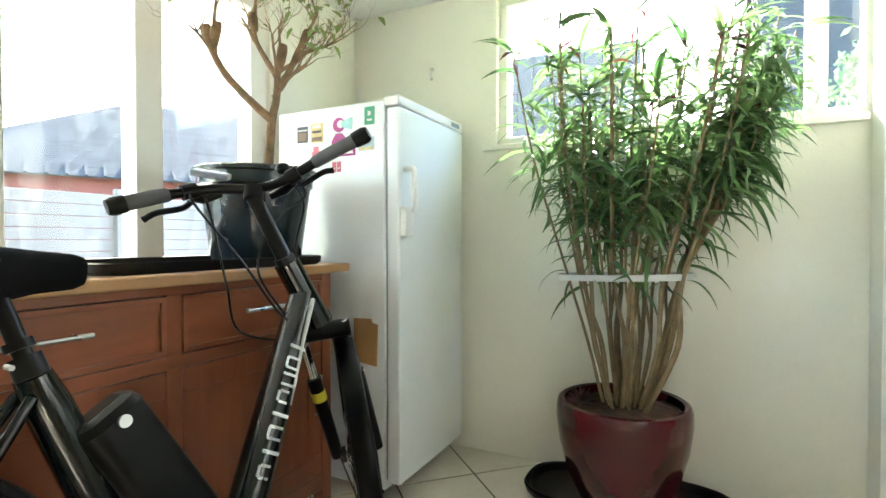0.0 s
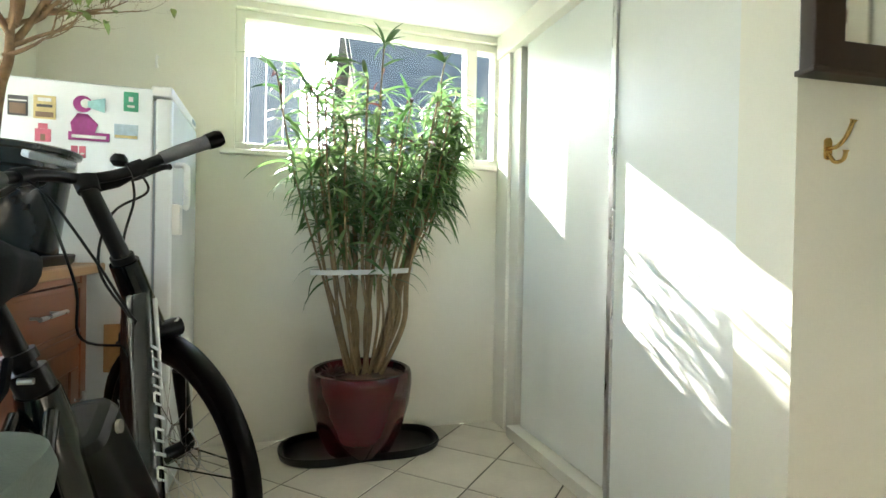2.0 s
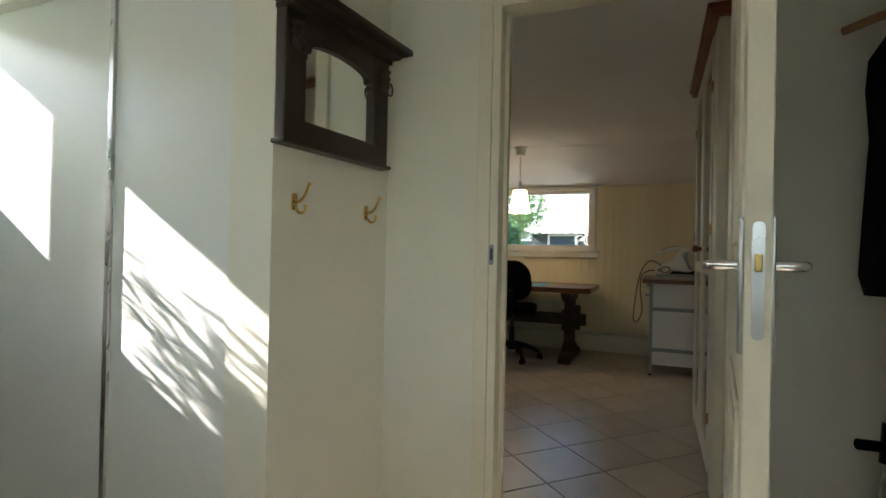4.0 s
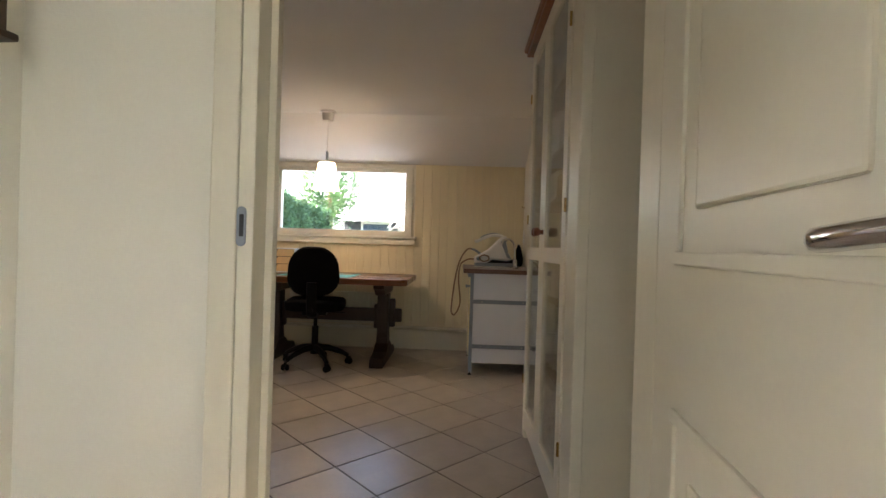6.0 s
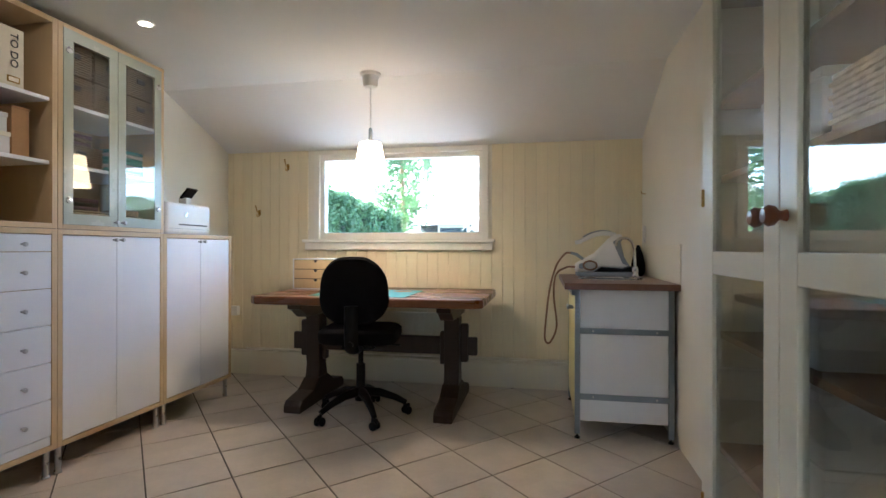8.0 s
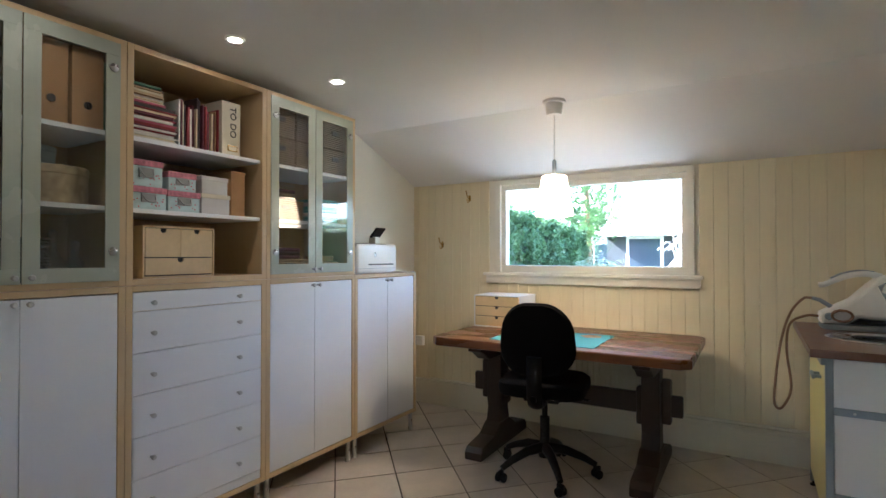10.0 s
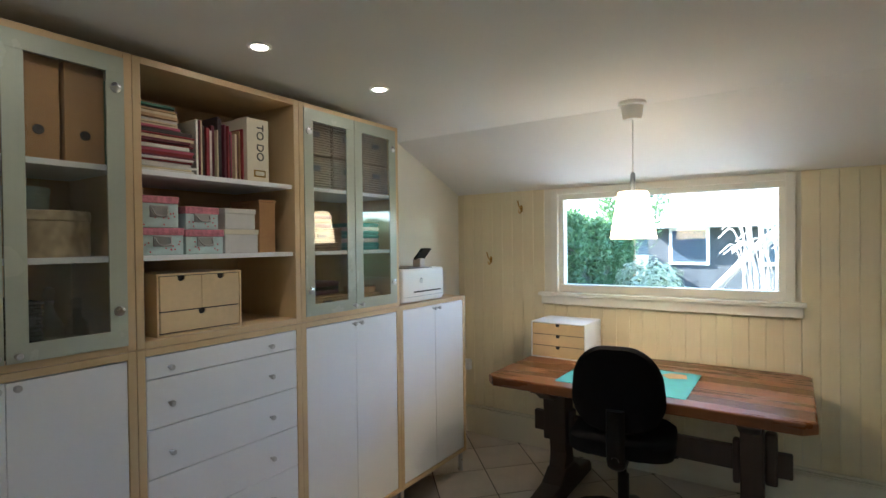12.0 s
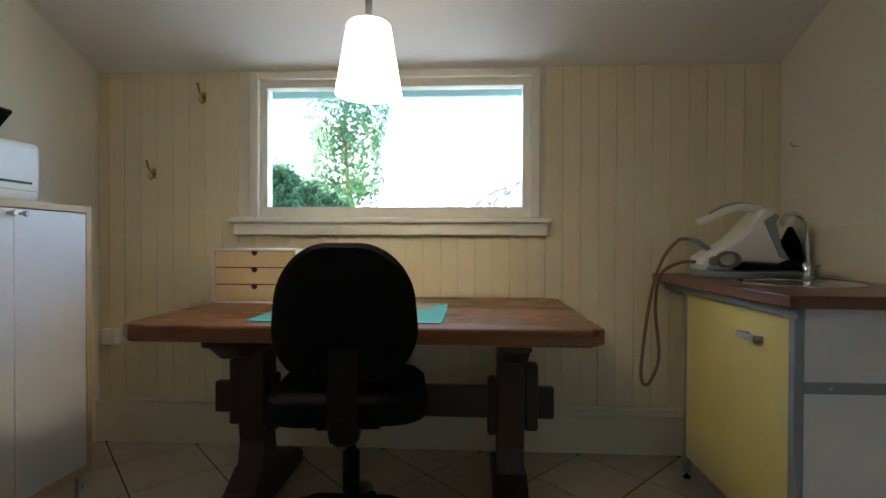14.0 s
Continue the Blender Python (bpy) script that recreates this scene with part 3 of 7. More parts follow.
# ---- study: desk and chair ----
TZ = 0.755
desk = thing("trestle_desk", "heavy red-brown oak trestle table used as a desk", "table")
DX0, DX1, DYA, DYB = 4.305, 5.205, -0.095, 1.395
c = 0.05
slab("tabletop", desk, DESK, [(DX0 + c, DYA), (DX1 - c, DYA), (DX1, DYA + c), (DX1, DYB - c), (DX1 - c, DYB), (DX0 + c, DYB), (DX0, DYB - c), (DX0, DYA + c)], TZ - 0.052, TZ, 0.009)
for yc, out in ((1.135, 1), (0.155, -1)):
    bm = bmesh.new()
    foot = [(4.40, 0), (4.40, 0.045), (4.43, 0.075), (4.60, 0.10), (4.69, 0.16), (4.84, 0.16), (4.93, 0.10), (5.10, 0.075), (5.13, 0.045), (5.13, 0)]
    add_slab(bm, foot, -0.06, 0.06, 0.008, pose(0, yc, 0, 90))
    part("foot", bm, DARKOAK, desk)
    bm = bmesh.new()
    add_slab(bm, [(4.69, 0.16), (4.71, 0.25), (4.70, 0.30), (4.70, 0.60), (4.83, 0.60), (4.83, 0.30), (4.82, 0.25), (4.84, 0.16)], -0.05, 0.05, 0.006, pose(0, yc, 0, 90))
    part("post", bm, DARKOAK, desk)
    bm = bmesh.new()
    add_slab(bm, [(4.42, TZ - 0.053), (4.42, 0.665), (4.47, 0.65), (4.55, 0.60), (4.98, 0.60), (5.06, 0.65), (5.11, 0.665), (5.11, TZ - 0.053)], -0.045, 0.045, 0.006, pose(0, yc, 0, 90))
    part("bearer", bm, DARKOAK, desk)
    box("wedge", desk, DARKOAK, (4.735, yc + out * 0.052, 0.30), (4.795, yc + out * 0.105, 0.555), 0.012)
    box("wedge", desk, DARKOAK, (4.735, yc - out * 0.052, 0.28), (4.795, yc - out * 0.085, 0.50), 0.012)
box("stretcher", desk, DARKOAK, (4.745, 0.155 - 0.165, 0.345), (4.785, 1.135 + 0.165, 0.465), 0.008)


def add_pad(bm, outline, layers, m=None):
    """A cushion: the outline scaled by s at height z for each layer (s, z)."""
    rings = [[bm.verts.new((x * s, y * s, z)) for x, y in outline] for s, z in layers]
    n = len(outline)
    for a, b in zip(rings, rings[1:]):
        for k in range(n):
            bm.faces.new((a[k], a[(k + 1) % n], b[(k + 1) % n], b[k]))
    bm.faces.new(rings[0][::-1])
    bm.faces.new(rings[-1])
    vs = [v for r in rings for v in r]
    if m is not None:
        bmesh.ops.transform(bm, matrix=m, verts=vs)
    return vs


chair = thing("office_chair", "black upholstered swivel office chair on five castors", "chair", pose(4.448, 0.69, 0, 0, 0, 8))
for k in range(5):
    a = math.tau * k / 5 - 0.14
    ca, sa = math.cos(a), math.sin(a)
    arm = tube("base_arm", chair, BLACKP, [(0.02 * ca, 0.02 * sa, 0.155), (0.12 * ca, 0.12 * sa, 0.145), (0.22 * ca, 0.22 * sa, 0.11), (0.285 * ca, 0.285 * sa, 0.075)], [0.03, 0.026, 0.021, 0.017], 10)
    bm = bmesh.new()
    for s in (-0.017, 0.017):
        add_lathe(bm, [(0, -0.011), (0.021, -0.011), (0.0255, -0.006), (0.0255, 0.006), (0.021, 0.011), (0, 0.011)], 16, pose(0.29 * ca, 0.29 * sa, 0.0265, 0, 0, math.degrees(a) + 35) @ pose(0, s, 0, 90))
    add_box(bm, (-0.022, -0.008, -0.004), (0.022, 0.008, 0.032), 0.004, 2, pose(0.29 * ca, 0.29 * sa, 0.036, 0, 0, math.degrees(a) + 35))
    part("castor", bm, RUBBER, arm)
lathe("gas_lift", chair, BLACKP, [(0, 0.10), (0.036, 0.10), (0.036, 0.17), (0.028, 0.175), (0.028, 0.33), (0.016, 0.335), (0.016, 0.45), (0, 0.45)], 18)
box("seat_plate", chair, BLACKP, (-0.11, -0.10, 0.435), (0.10, 0.10, 0.475), 0.008)
bm = bmesh.new()
add_pad(bm, rounded(-0.22, -0.245, 0.23, 0.24, 0.11, 8), [(0.86, 0.474), (0.97, 0.484), (1.0, 0.515), (0.985, 0.548), (0.9, 0.566), (0.6, 0.572)])
part("seat", bm, BLACKF, chair)
bar = curve_pts([(-0.05, 0, 0.45), (-0.17, 0, 0.445), (-0.245, 0, 0.465), (-0.27, 0, 0.54), (-0.268, 0, 0.72)], 6)
bm = bmesh.new()
add_tube(bm, bar, 0.022, 10)
for v in bm.verts:
    v.co.y *= 1.9
part("back_bar", bm, BLACKP, chair)
o = [(x * (0.97 - 0.42 * y), y) for x, y in rounded(-0.212, -0.200, 0.212, 0.200, 0.165, 12)]
bm = bmesh.new()
mb = pose(-0.232, 0, 0.807, 90, 0, 90)
add_pad(bm, o, [(0.55, -0.03), (0.93, -0.025), (1.0, -0.008), (0.985, 0.012), (0.9, 0.027), (0.55, 0.033)], mb)
for v in bm.verts:
    v.co.x += 1.1 * v.co.y * v.co.y - 0.03 * (v.co.z - 0.807)
part("backrest", bm, BLACKF, chair)
tube("lift_lever", chair, BLACKP, [(0.0, -0.09, 0.455), (0.01, -0.2, 0.45), (0.01, -0.25, 0.445)], 0.006, 8)
tube("tilt_knob", chair, BLACKP, [(-0.25, 0.0, 0.50), (-0.295, 0.0, 0.50)], 0.017, 12)


def mini_chest(name, label, m, w, h, d, rows, side=WHITE, front=BIRCHL, top=WHITE):
    """A small plywood chest; rows of drawers from the top: (height, count)."""
    t = thing(name, label, "drawer chest", m)
    box("side", t, side, (0, 0, 0), (d, 0.007, h), 0.001)
    box("side", t, side, (0, w - 0.007, 0), (d, w, h), 0.001)
    box("top", t, top, (0, 0.007, h - 0.007), (d, w - 0.007, h), 0.001)
    box("bottom", t, side, (0, 0.007, 0), (d, w - 0.007, 0.007), 0.001)
    box("back", t, side, (d - 0.005, 0.007, 0.007), (d, w - 0.007, h - 0.007), 0)
    # black sheet behind the fronts paints the shade in the drawer gaps
    box("gap_shade", t, PRINT_SHADE, (0.012, 0.008, 0.008), (0.015, w - 0.008, h - 0.008), 0)
    z = h - 0.010
    for rh, n in rows:
        for i in range(n):
            y0 = 0.010 + (w - 0.02) * i / n + 0.001
            y1 = 0.010 + (w - 0.02) * (i + 1) / n - 0.001
            ym, z0 = (y0 + y1) / 2, z - rh + 0.005
            notch = [(ym - 0.014, z), (ym - 0.013, z - 0.012), (ym - 0.006, z - 0.018), (ym + 0.006, z - 0.018), (ym + 0.013, z - 0.012), (ym + 0.014, z)]
            bm = bmesh.new()
            add_slab(bm, [(y0, z0), (y0, z)] + notch + [(y1, z), (y1, z0)], -0.007, 0.0, 0.0, Matrix(((0, 0, -1, 0), (1, 0, 0, 0), (0, 1, 0, 0), (0, 0, 0, 1))))
            part("drawer", bm, front, t, soft=False)
            # black plate painted as the shade inside the finger notch
            box("notch_shade", t, PRINT_SHADE, (0.02, ym - 0.016, z - 0.022), (0.022, ym + 0.016, z), 0)
        z -= rh
    return t


mini_chest("desk_drawer_chest", "small plywood chest of three drawers with white sides on the desk", pose(4.885, 1.025, TZ), 0.355, 0.225, 0.30, [(0.07, 1)] * 3)
mat_t = thing("cutting_mat", "teal cutting mat lying on the desk", "mat", pose(4.66, 0.71, TZ))
slab("sheet", mat_t, TEAL, rounded(-0.265, -0.315, 0.245, 0.315, 0.012), 0.0004, 0.0035, 0.0006)
paper = thing("pattern_sheet", "brown paper pattern lying on the cutting mat", "paper", pose(4.80, 0.52, TZ + 0.0036, 0, 0, 20))
slab("sheet", paper, CARD, [(-0.05, -0.06), (0.03, -0.07), (0.06, 0.0), (0.02, 0.06), (-0.06, 0.03)], 0.0003, 0.0012)

# ---- study: lamps ----
WARM = mat("lit_lamp_shade", (0.85, 0.80, 0.70), 0.6, vary=0.01, bump=0.0, emit=((1.0, 0.72, 0.40), 0.8))
BULB = mat("lit_bulb", (0.9, 0.9, 0.9), 0.4, vary=0.0, bump=0.0, emit=((1.0, 0.86, 0.66), 8))
LX, LY = 4.489, 0.643
lamp = thing("pendant_lamp", "lit white cone pendant lamp on a thin cord", "lamp", pose(LX, LY, 0))
lathe("ceiling_cup", lamp, WHITEP, [(0, 2.085), (0.040, 2.085), (0.046, 2.095), (0.052, 2.150), (0.066, 2.155), (0.066, 2.170), (0, 2.170)], 28)
tube("cord", lamp, WHITEP, [(0, 0, 2.085), (0, 0, 1.81)], 0.003, 8)
lathe("lamp_holder", lamp, GREYMET, [(0, 1.715), (0.012, 1.715), (0.012, 1.815), (0.006, 1.825), (0, 1.825)], 16)
lathe("shade", lamp, WARM, [(0.012, 1.722), (0.066, 1.728), (0.072, 1.722), (0.110, 1.496), (0.107, 1.496), (0.068, 1.718), (0.012, 1.716)], 40, "white cone shade glowing from within")
lathe("bulb", lamp, BULB, [(0, 1.56), (0.022, 1.57), (0.030, 1.60), (0.022, 1.64), (0.013, 1.67), (0.013, 1.715), (0, 1.715)], 18)
bl = new("pendant_light", bpy.data.lights.new("pendant_light", "POINT"))
bl.data.energy, bl.data.shadow_soft_size, bl.data.color, bl.location = 0.26, 0.03, (1.0, 0.78, 0.5), (LX, LY, 1.53)
for x, y in ((2.285, 1.505), (2.965, 1.505), (3.58, 1.50)):
    s = thing("recessed_spotlight", "lit recessed ceiling spotlight with a white ring", "lamp", pose(x, y, SZ), group="ceiling spotlights")
    lathe("ring", s, WHITEP, [(0.026, 0.0), (0.026, -0.004), (0.037, -0.006), (0.041, -0.002), (0.041, 0.0)], 28)
    lathe("lens", s, BULB, [(0, -0.003), (0.0255, -0.003), (0.0255, -0.001), (0, -0.001)], 24)
    sp = new("spot_light", bpy.data.lights.new("spot_light", "SPOT"))
    sp.data.energy, sp.data.spot_size, sp.data.spot_blend, sp.data.shadow_soft_size, sp.data.color = 0.15, radians(80), 0.6, 0.03, (1.0, 0.84, 0.62)
    sp.matrix_world = look((x, y, SZ - 0.012), (x, y, 0))

# ---- study: sink unit ----
sink = thing("sink_unit", "metal framed sink unit with white sides and a yellow door", "kitchen unit")
AX, AX1, AY, AY1 = 4.31, 5.05, -0.612, -1.135
for x, y in ((AX, AY - 0.03), (AX, AY1), (AX1, AY - 0.03), (AX1, AY1)):
    l = box("leg", sink, GREYMET, (x, y, 0.025), (x + 0.028, y + 0.028, 0.83), 0.002)
    lathe("foot", l, BLACKP, [(0, 0), (0.016, 0), (0.016, 0.008), (0.006, 0.012), (0.006, 0.026), (0, 0.026)], 14, m=pose(x + 0.014, y + 0.014, 0))
box("side_panel", sink, WHITE, (AX + 0.006, AY1 + 0.03, 0.10), (AX + 0.022, AY - 0.032, 0.83), 0.001)
box("side_panel", sink, WHITE, (AX1 + 0.006, AY1 + 0.03, 0.10), (AX1 + 0.022, AY - 0.032, 0.83), 0.001)
box("base_panel", sink, WHITE, (AX + 0.03, AY1 + 0.02, 0.10), (AX1, AY - 0.03, 0.118), 0.001)
for z in (0.60, 0.235):
    r = box("rail", sink, GREYMET, (AX - 0.004, AY1 + 0.026, z - 0.016), (AX + 0.006, AY - 0.028, z + 0.016), 0.002)
    for y in (AY1 + 0.09, AY - 0.10):
        lathe("screw", r, STEEL, [(0, 0), (0.006, 0), (0.005, 0.002), (0, 0.002)], 10, m=pose(AX - 0.004, y, z, 0, -90))
box("top_rail", sink, GREYMET, (AX - 0.045, AY - 0.004, 0.80), (AX1 + 0.20, AY + 0.018, 0.832), 0.002)
dr = box("cabinet_door", sink, YELLOW, (AX + 0.03, AY - 0.022, 0.10), (AX1 - 0.003, AY - 0.003, 0.795), 0.002, "pale yellow door")
bm = bmesh.new()
add_box(bm, (4.46, AY + 0.022, 0.70), (4.565, AY + 0.034, 0.722), 0.004)
for x in (4.468, 4.547):
    add_box(bm, (x, AY - 0.003, 0.704), (x + 0.012, AY + 0.024, 0.718), 0.002)
part("handle", bm, GREYMET, dr, "grey bar handle")
wt = thing("worktop", "brown laminate worktop on the sink unit", "worktop")
box("slab", wt, WORKTOP, (4.235, SSY + 0.001, 0.833), (5.30, -0.555, 0.868), 0.003)
basin = thing("sink_basin", "round stainless steel basin let into the worktop", "sink", pose(4.70, -0.85, 0.868))
lathe("rim", basin, CHROME, [(0.175, 0.0), (0.20, 0.0), (0.20, 0.003), (0.185, 0.007), (0.172, 0.004), (0.168, 0.001), (0.10, 0.0006), (0, 0.0004)], 40)
tap = thing("tap", "chrome mixer tap with a curved spout", "tap", pose(4.93, -1.035, 0.868))
lathe("body", tap, CHROME, [(0, 0), (0.026, 0), (0.026, 0.008), (0.02, 0.014), (0.02, 0.06), (0.012, 0.07), (0, 0.07)], 18)
tube("spout", tap, CHROME, curve_pts([(0, 0, 0.06), (-0.005, 0.01, 0.20), (-0.02, 0.05, 0.255), (-0.04, 0.11, 0.25), (-0.05, 0.13, 0.21)], 6), 0.009, 10)
tube("lever", tap, CHROME, [(0, 0, 0.045), (-0.06, 0.005, 0.055), (-0.085, 0.005, 0.06)], 0.007, 8)
iron = thing("steam_iron_station", "white steam iron resting nose down on its base station", "iron", pose(5.07, -0.665, 0.868, 0, 0, -88))
ACROSS = Matrix(((1, 0, 0, 0), (0, 0, 1, 0), (0, 1, 0, 0), (0, 0, 0, 1)))
bm = bmesh.new()
add_slab(bm, rounded(0.0, -0.105, 0.40, 0.105, 0.05, 5), 0.0, 0.028, 0.008)
part("base_tray", bm, GREYMET, iron)
bm = bmesh.new()
add_slab(bm, [(0.0, 0.03), (-0.008, 0.055), (0.0, 0.085), (0.05, 0.115), (0.13, 0.16), (0.21, 0.245), (0.255, 0.285), (0.29, 0.29), (0.305, 0.265), (0.29, 0.235), (0.31, 0.14), (0.345, 0.075), (0.30, 0.055), (0.16, 0.065), (0.11, 0.03)], -0.075, 0.075, 0.018, ACROSS)
part("station_housing", bm, WHITEP, iron)
bm = bmesh.new()
add_slab(bm, [(0.11, 0.031), (0.16, 0.062), (0.30, 0.052), (0.36, 0.07), (0.40, 0.05), (0.40, 0.031)], -0.08, 0.08, 0.006, ACROSS)
part("soleplate_rest", bm, BLACKP, iron, "dark grey iron rest")
bm = bmesh.new()
add_slab(bm, [(0.235, 0.235), (0.285, 0.268), (0.30, 0.255), (0.287, 0.23), (0.31, 0.13), (0.345, 0.072), (0.30, 0.085)], -0.082, 0.082, 0.008, ACROSS)
part("soleplate_edge", bm, GREYMET, iron, "grey edge round the iron's heel")
tube("handle", iron, WHITEP, curve_pts([(0.265, 0, 0.283), (0.20, 0, 0.297), (0.13, 0, 0.288), (0.07, 0, 0.262), (0.025, 0, 0.238), (-0.005, 0, 0.232)], 5), [0.017] * 16 + [0.015] * 9 + [0.012], 12)
tube("grip_pad", iron, GREYMET, curve_pts([(0.235, 0, 0.304), (0.17, 0, 0.311), (0.10, 0, 0.295), (0.05, 0, 0.268)], 5), 0.008, 10, "grey grip pad")
tube("hose_socket", iron, GREYMET, [(0.05, 0, 0.115), (0.0, 0, 0.15), (-0.035, 0, 0.16)], [0.012, 0.011, 0.009], 10)
lathe("dial", iron, GREYMET, [(0, 0), (0.02, 0), (0.02, 0.008), (0.016, 0.012), (0, 0.012)], 20, m=pose(0.03, -0.076, 0.07, 90))
HOSE = mat("tan_fabric_hose", (0.26, 0.15, 0.085), 0.8, vary=0.15, scale=40, fine=200, bump=0.3)
tube("steam_hose", iron, HOSE, [iron.matrix_basis.inverted() @ p for p in curve_pts([(5.07, -0.63, 1.028), (5.09, -0.59, 1.02), (5.11, -0.53, 0.93), (5.12, -0.485, 0.76), (5.13, -0.455, 0.50), (5.13, -0.455, 0.40), (5.14, -0.49, 0.385), (5.15, -0.535, 0.50), (5.14, -0.515, 0.72), (5.12, -0.53, 0.87), (5.09, -0.60, 0.925), (5.07, -0.66, 0.93)], 8)], 0.007, 8, "tan fabric covered steam hose")
tube("coiled_cable", iron, HOSE, [(0.085 + 0.045 * math.cos(k * 0.55), -0.088 - 0.010 * math.sin(k * 0.9), 0.075 + 0.030 * math.sin(k * 0.55)) for k in range(36)], 0.006, 7)
brush = thing("washing_up_brush_holder", "dark grey bag shaped holder leaning against the wall", "holder", pose(5.14, -1.09, 0.868, 0, 0, 0))
bm = bmesh.new()
add_pad(bm, [(0.075 * math.cos(k * math.tau / 20), 0.045 * math.sin(k * math.tau / 20)) for k in range(20)], [(0.6, 0.0), (0.95, 0.03), (1.0, 0.08), (0.7, 0.15), (0.3, 0.20), (0.15, 0.215)])
part("body", bm, BLACKF, brush)

# ---- study: glass-fronted cabinet by the door ----
GX0, GX1, GY0, GY1, GZ = 1.79, 2.985, -0.895, SSY + 0.004, 2.114
gc = thing("display_cabinet", "tall cream display cabinet with glazed doors and a brown cornice", "cabinet")
box("side_panel", gc, CREAMLAC, (GX0, GY1, 0.06), (GX0 + 0.025, GY0 - 0.03, GZ), 0.002)
box("side_panel", gc, CREAMLAC, (GX1 - 0.025, GY1, 0.06), (GX1, GY0 - 0.03, GZ), 0.002)
box("side_stile", gc, CREAMLAC, (GX0 - 0.008, GY1, 0.0), (GX0, GY1 + 0.035, GZ), 0.002)
box("corner_post", gc, CREAMLAC, (GX0 - 0.008, GY0 - 0.045, 0.0), (GX0 + 0.150, GY0 - 0.004, GZ), 0.006)
box("corner_post", gc, CREAMLAC, (GX1 - 0.04, GY0 - 0.045, 0.0), (GX1 + 0.006, GY0 - 0.004, GZ), 0.006)
box("back_panel", gc, CREAMLAC, (GX0 + 0.025, GY1, 0.06), (GX1 - 0.025, GY1 + 0.008, GZ), 0)
box("bottom_panel", gc, CREAMLAC, (GX0 + 0.03, GY1 + 0.008, 0.10), (GX1 - 0.03, GY0 - 0.03, 0.125), 0.001)
box("top_panel", gc, CREAMLAC, (GX0 + 0.026, GY1 + 0.008, GZ - 0.02), (GX1 - 0.026, GY0 - 0.03, GZ), 0.001)
bm = bmesh.new()
add_box(bm, (GX0 - 0.03, GY1, GZ), (GX1 + 0.03, GY0 + 0.03, GZ + 0.025), 0.006)
add_box(bm, (GX0 - 0.045, GY1, GZ + 0.025), (GX1 + 0.045, GY0 + 0.045, GZ + 0.052), 0.009)
part("cornice", bm, MAHOG, gc, "reddish brown wooden cornice")
SHELFB = mat("brown_shelf_board", (0.20, 0.095, 0.05), 0.45, vary=0.2, scale=6, fine=40, bump=0.04, stretch=(0.15, 1, 1))
GSH = (0.50, 0.82, 1.26, 1.47, 1.76)
for z in GSH:
    box("shelf", gc, SHELFB, (GX0 + 0.03, GY1 + 0.009, z - 0.018), (GX1 - 0.03, GY0 - 0.035, z), 0.002, "brown wooden shelf board")
for a, b, kx, hx in ((1.945, 2.465, 2.435, 1.943), (2.469, 2.945, 2.50, 2.947)):
    d = new("glass_door")
    d.parent = gc
    bm = bmesh.new()
    sw = 0.072
    for p, q in (((a, 0.08), (a + sw, GZ - 0.01)), ((b - sw, 0.08), (b, GZ - 0.01)), ((a + sw, 0.08), (b - sw, 0.19)), ((a + sw, 0.985), (b - sw, 1.048)), ((a + sw, GZ - 0.09), (b - sw, GZ - 0.01))):
        add_box(bm, (p[0], GY0 - 0.02, p[1]), (q[0], GY0 + 0.002, q[1]), 0.003)
    part("door_frame", bm, CREAMLAC, d)
    for z0, z1 in ((0.19, 0.985), (1.048, GZ - 0.09)):
        g = box("pane", d, PANEC, (a + sw, GY0 - 0.012, z0), (b - sw, GY0 - 0.008, z1), 0)
        g.visible_shadow = False
    lathe("door_knob", d, MAHOG, [(0, 0), (0.012, 0), (0.009, 0.008), (0.010, 0.014), (0.019, 0.022), (0.021, 0.032), (0.014, 0.042), (0, 0.044)], 20, "turned reddish wood knob", pose(kx, GY0 + 0.002, 1.118, -90))
    for z in (0.33, 1.20, 1.86):
        tube("hinge", d, BRASS, [(hx, GY0 + 0.004, z - 0.025), (hx, GY0 + 0.004, z + 0.025)], 0.005, 8, "dark brass hinge")

# ---- study: printer and wall fittings ----
pr = thing("printer", "white laser printer with a tilted screen on a cabinet", "printer", pose(4.30, 1.95, 1.142))
bm = bmesh.new()
add_pad(bm, rounded(-0.219, -0.155, 0.219, 0.165, 0.03, 5), [(0.94, 0.004), (0.98, 0.012), (1.0, 0.03), (1.0, 0.175), (0.985, 0.19), (0.96, 0.196)])
part("body", bm, WHITEP, pr)
box("output_tray", pr, BLACKP, (-0.13, -0.13, 0.188), (0.12, 0.10, 0.2), 0.004)
box("paper_slot", pr, BLACKP, (-0.10, -0.157, 0.058), (0.17, -0.15, 0.066), 0.001)
box("tray_line", pr, GREYMET, (-0.19, -0.1565, 0.035), (0.19, -0.152, 0.037), 0)
lathe("badge", pr, STEEL, [(0, 0), (0.016, 0), (0.016, 0.002), (0, 0.002)], 20, m=pose(-0.03, -0.155, 0.125, 90))
box("touch_screen", pr, BLACKP, (0.04, -0.10, -0.005), (0.14, -0.012, 0.008), 0.003, "black tilted touch screen", pose(0.03, -0.02, 0.235, -48, 0, 0))
box("screen_arm", pr, WHITEP, (0.09, -0.06, 0.18), (0.14, 0.0, 0.25), 0.006)


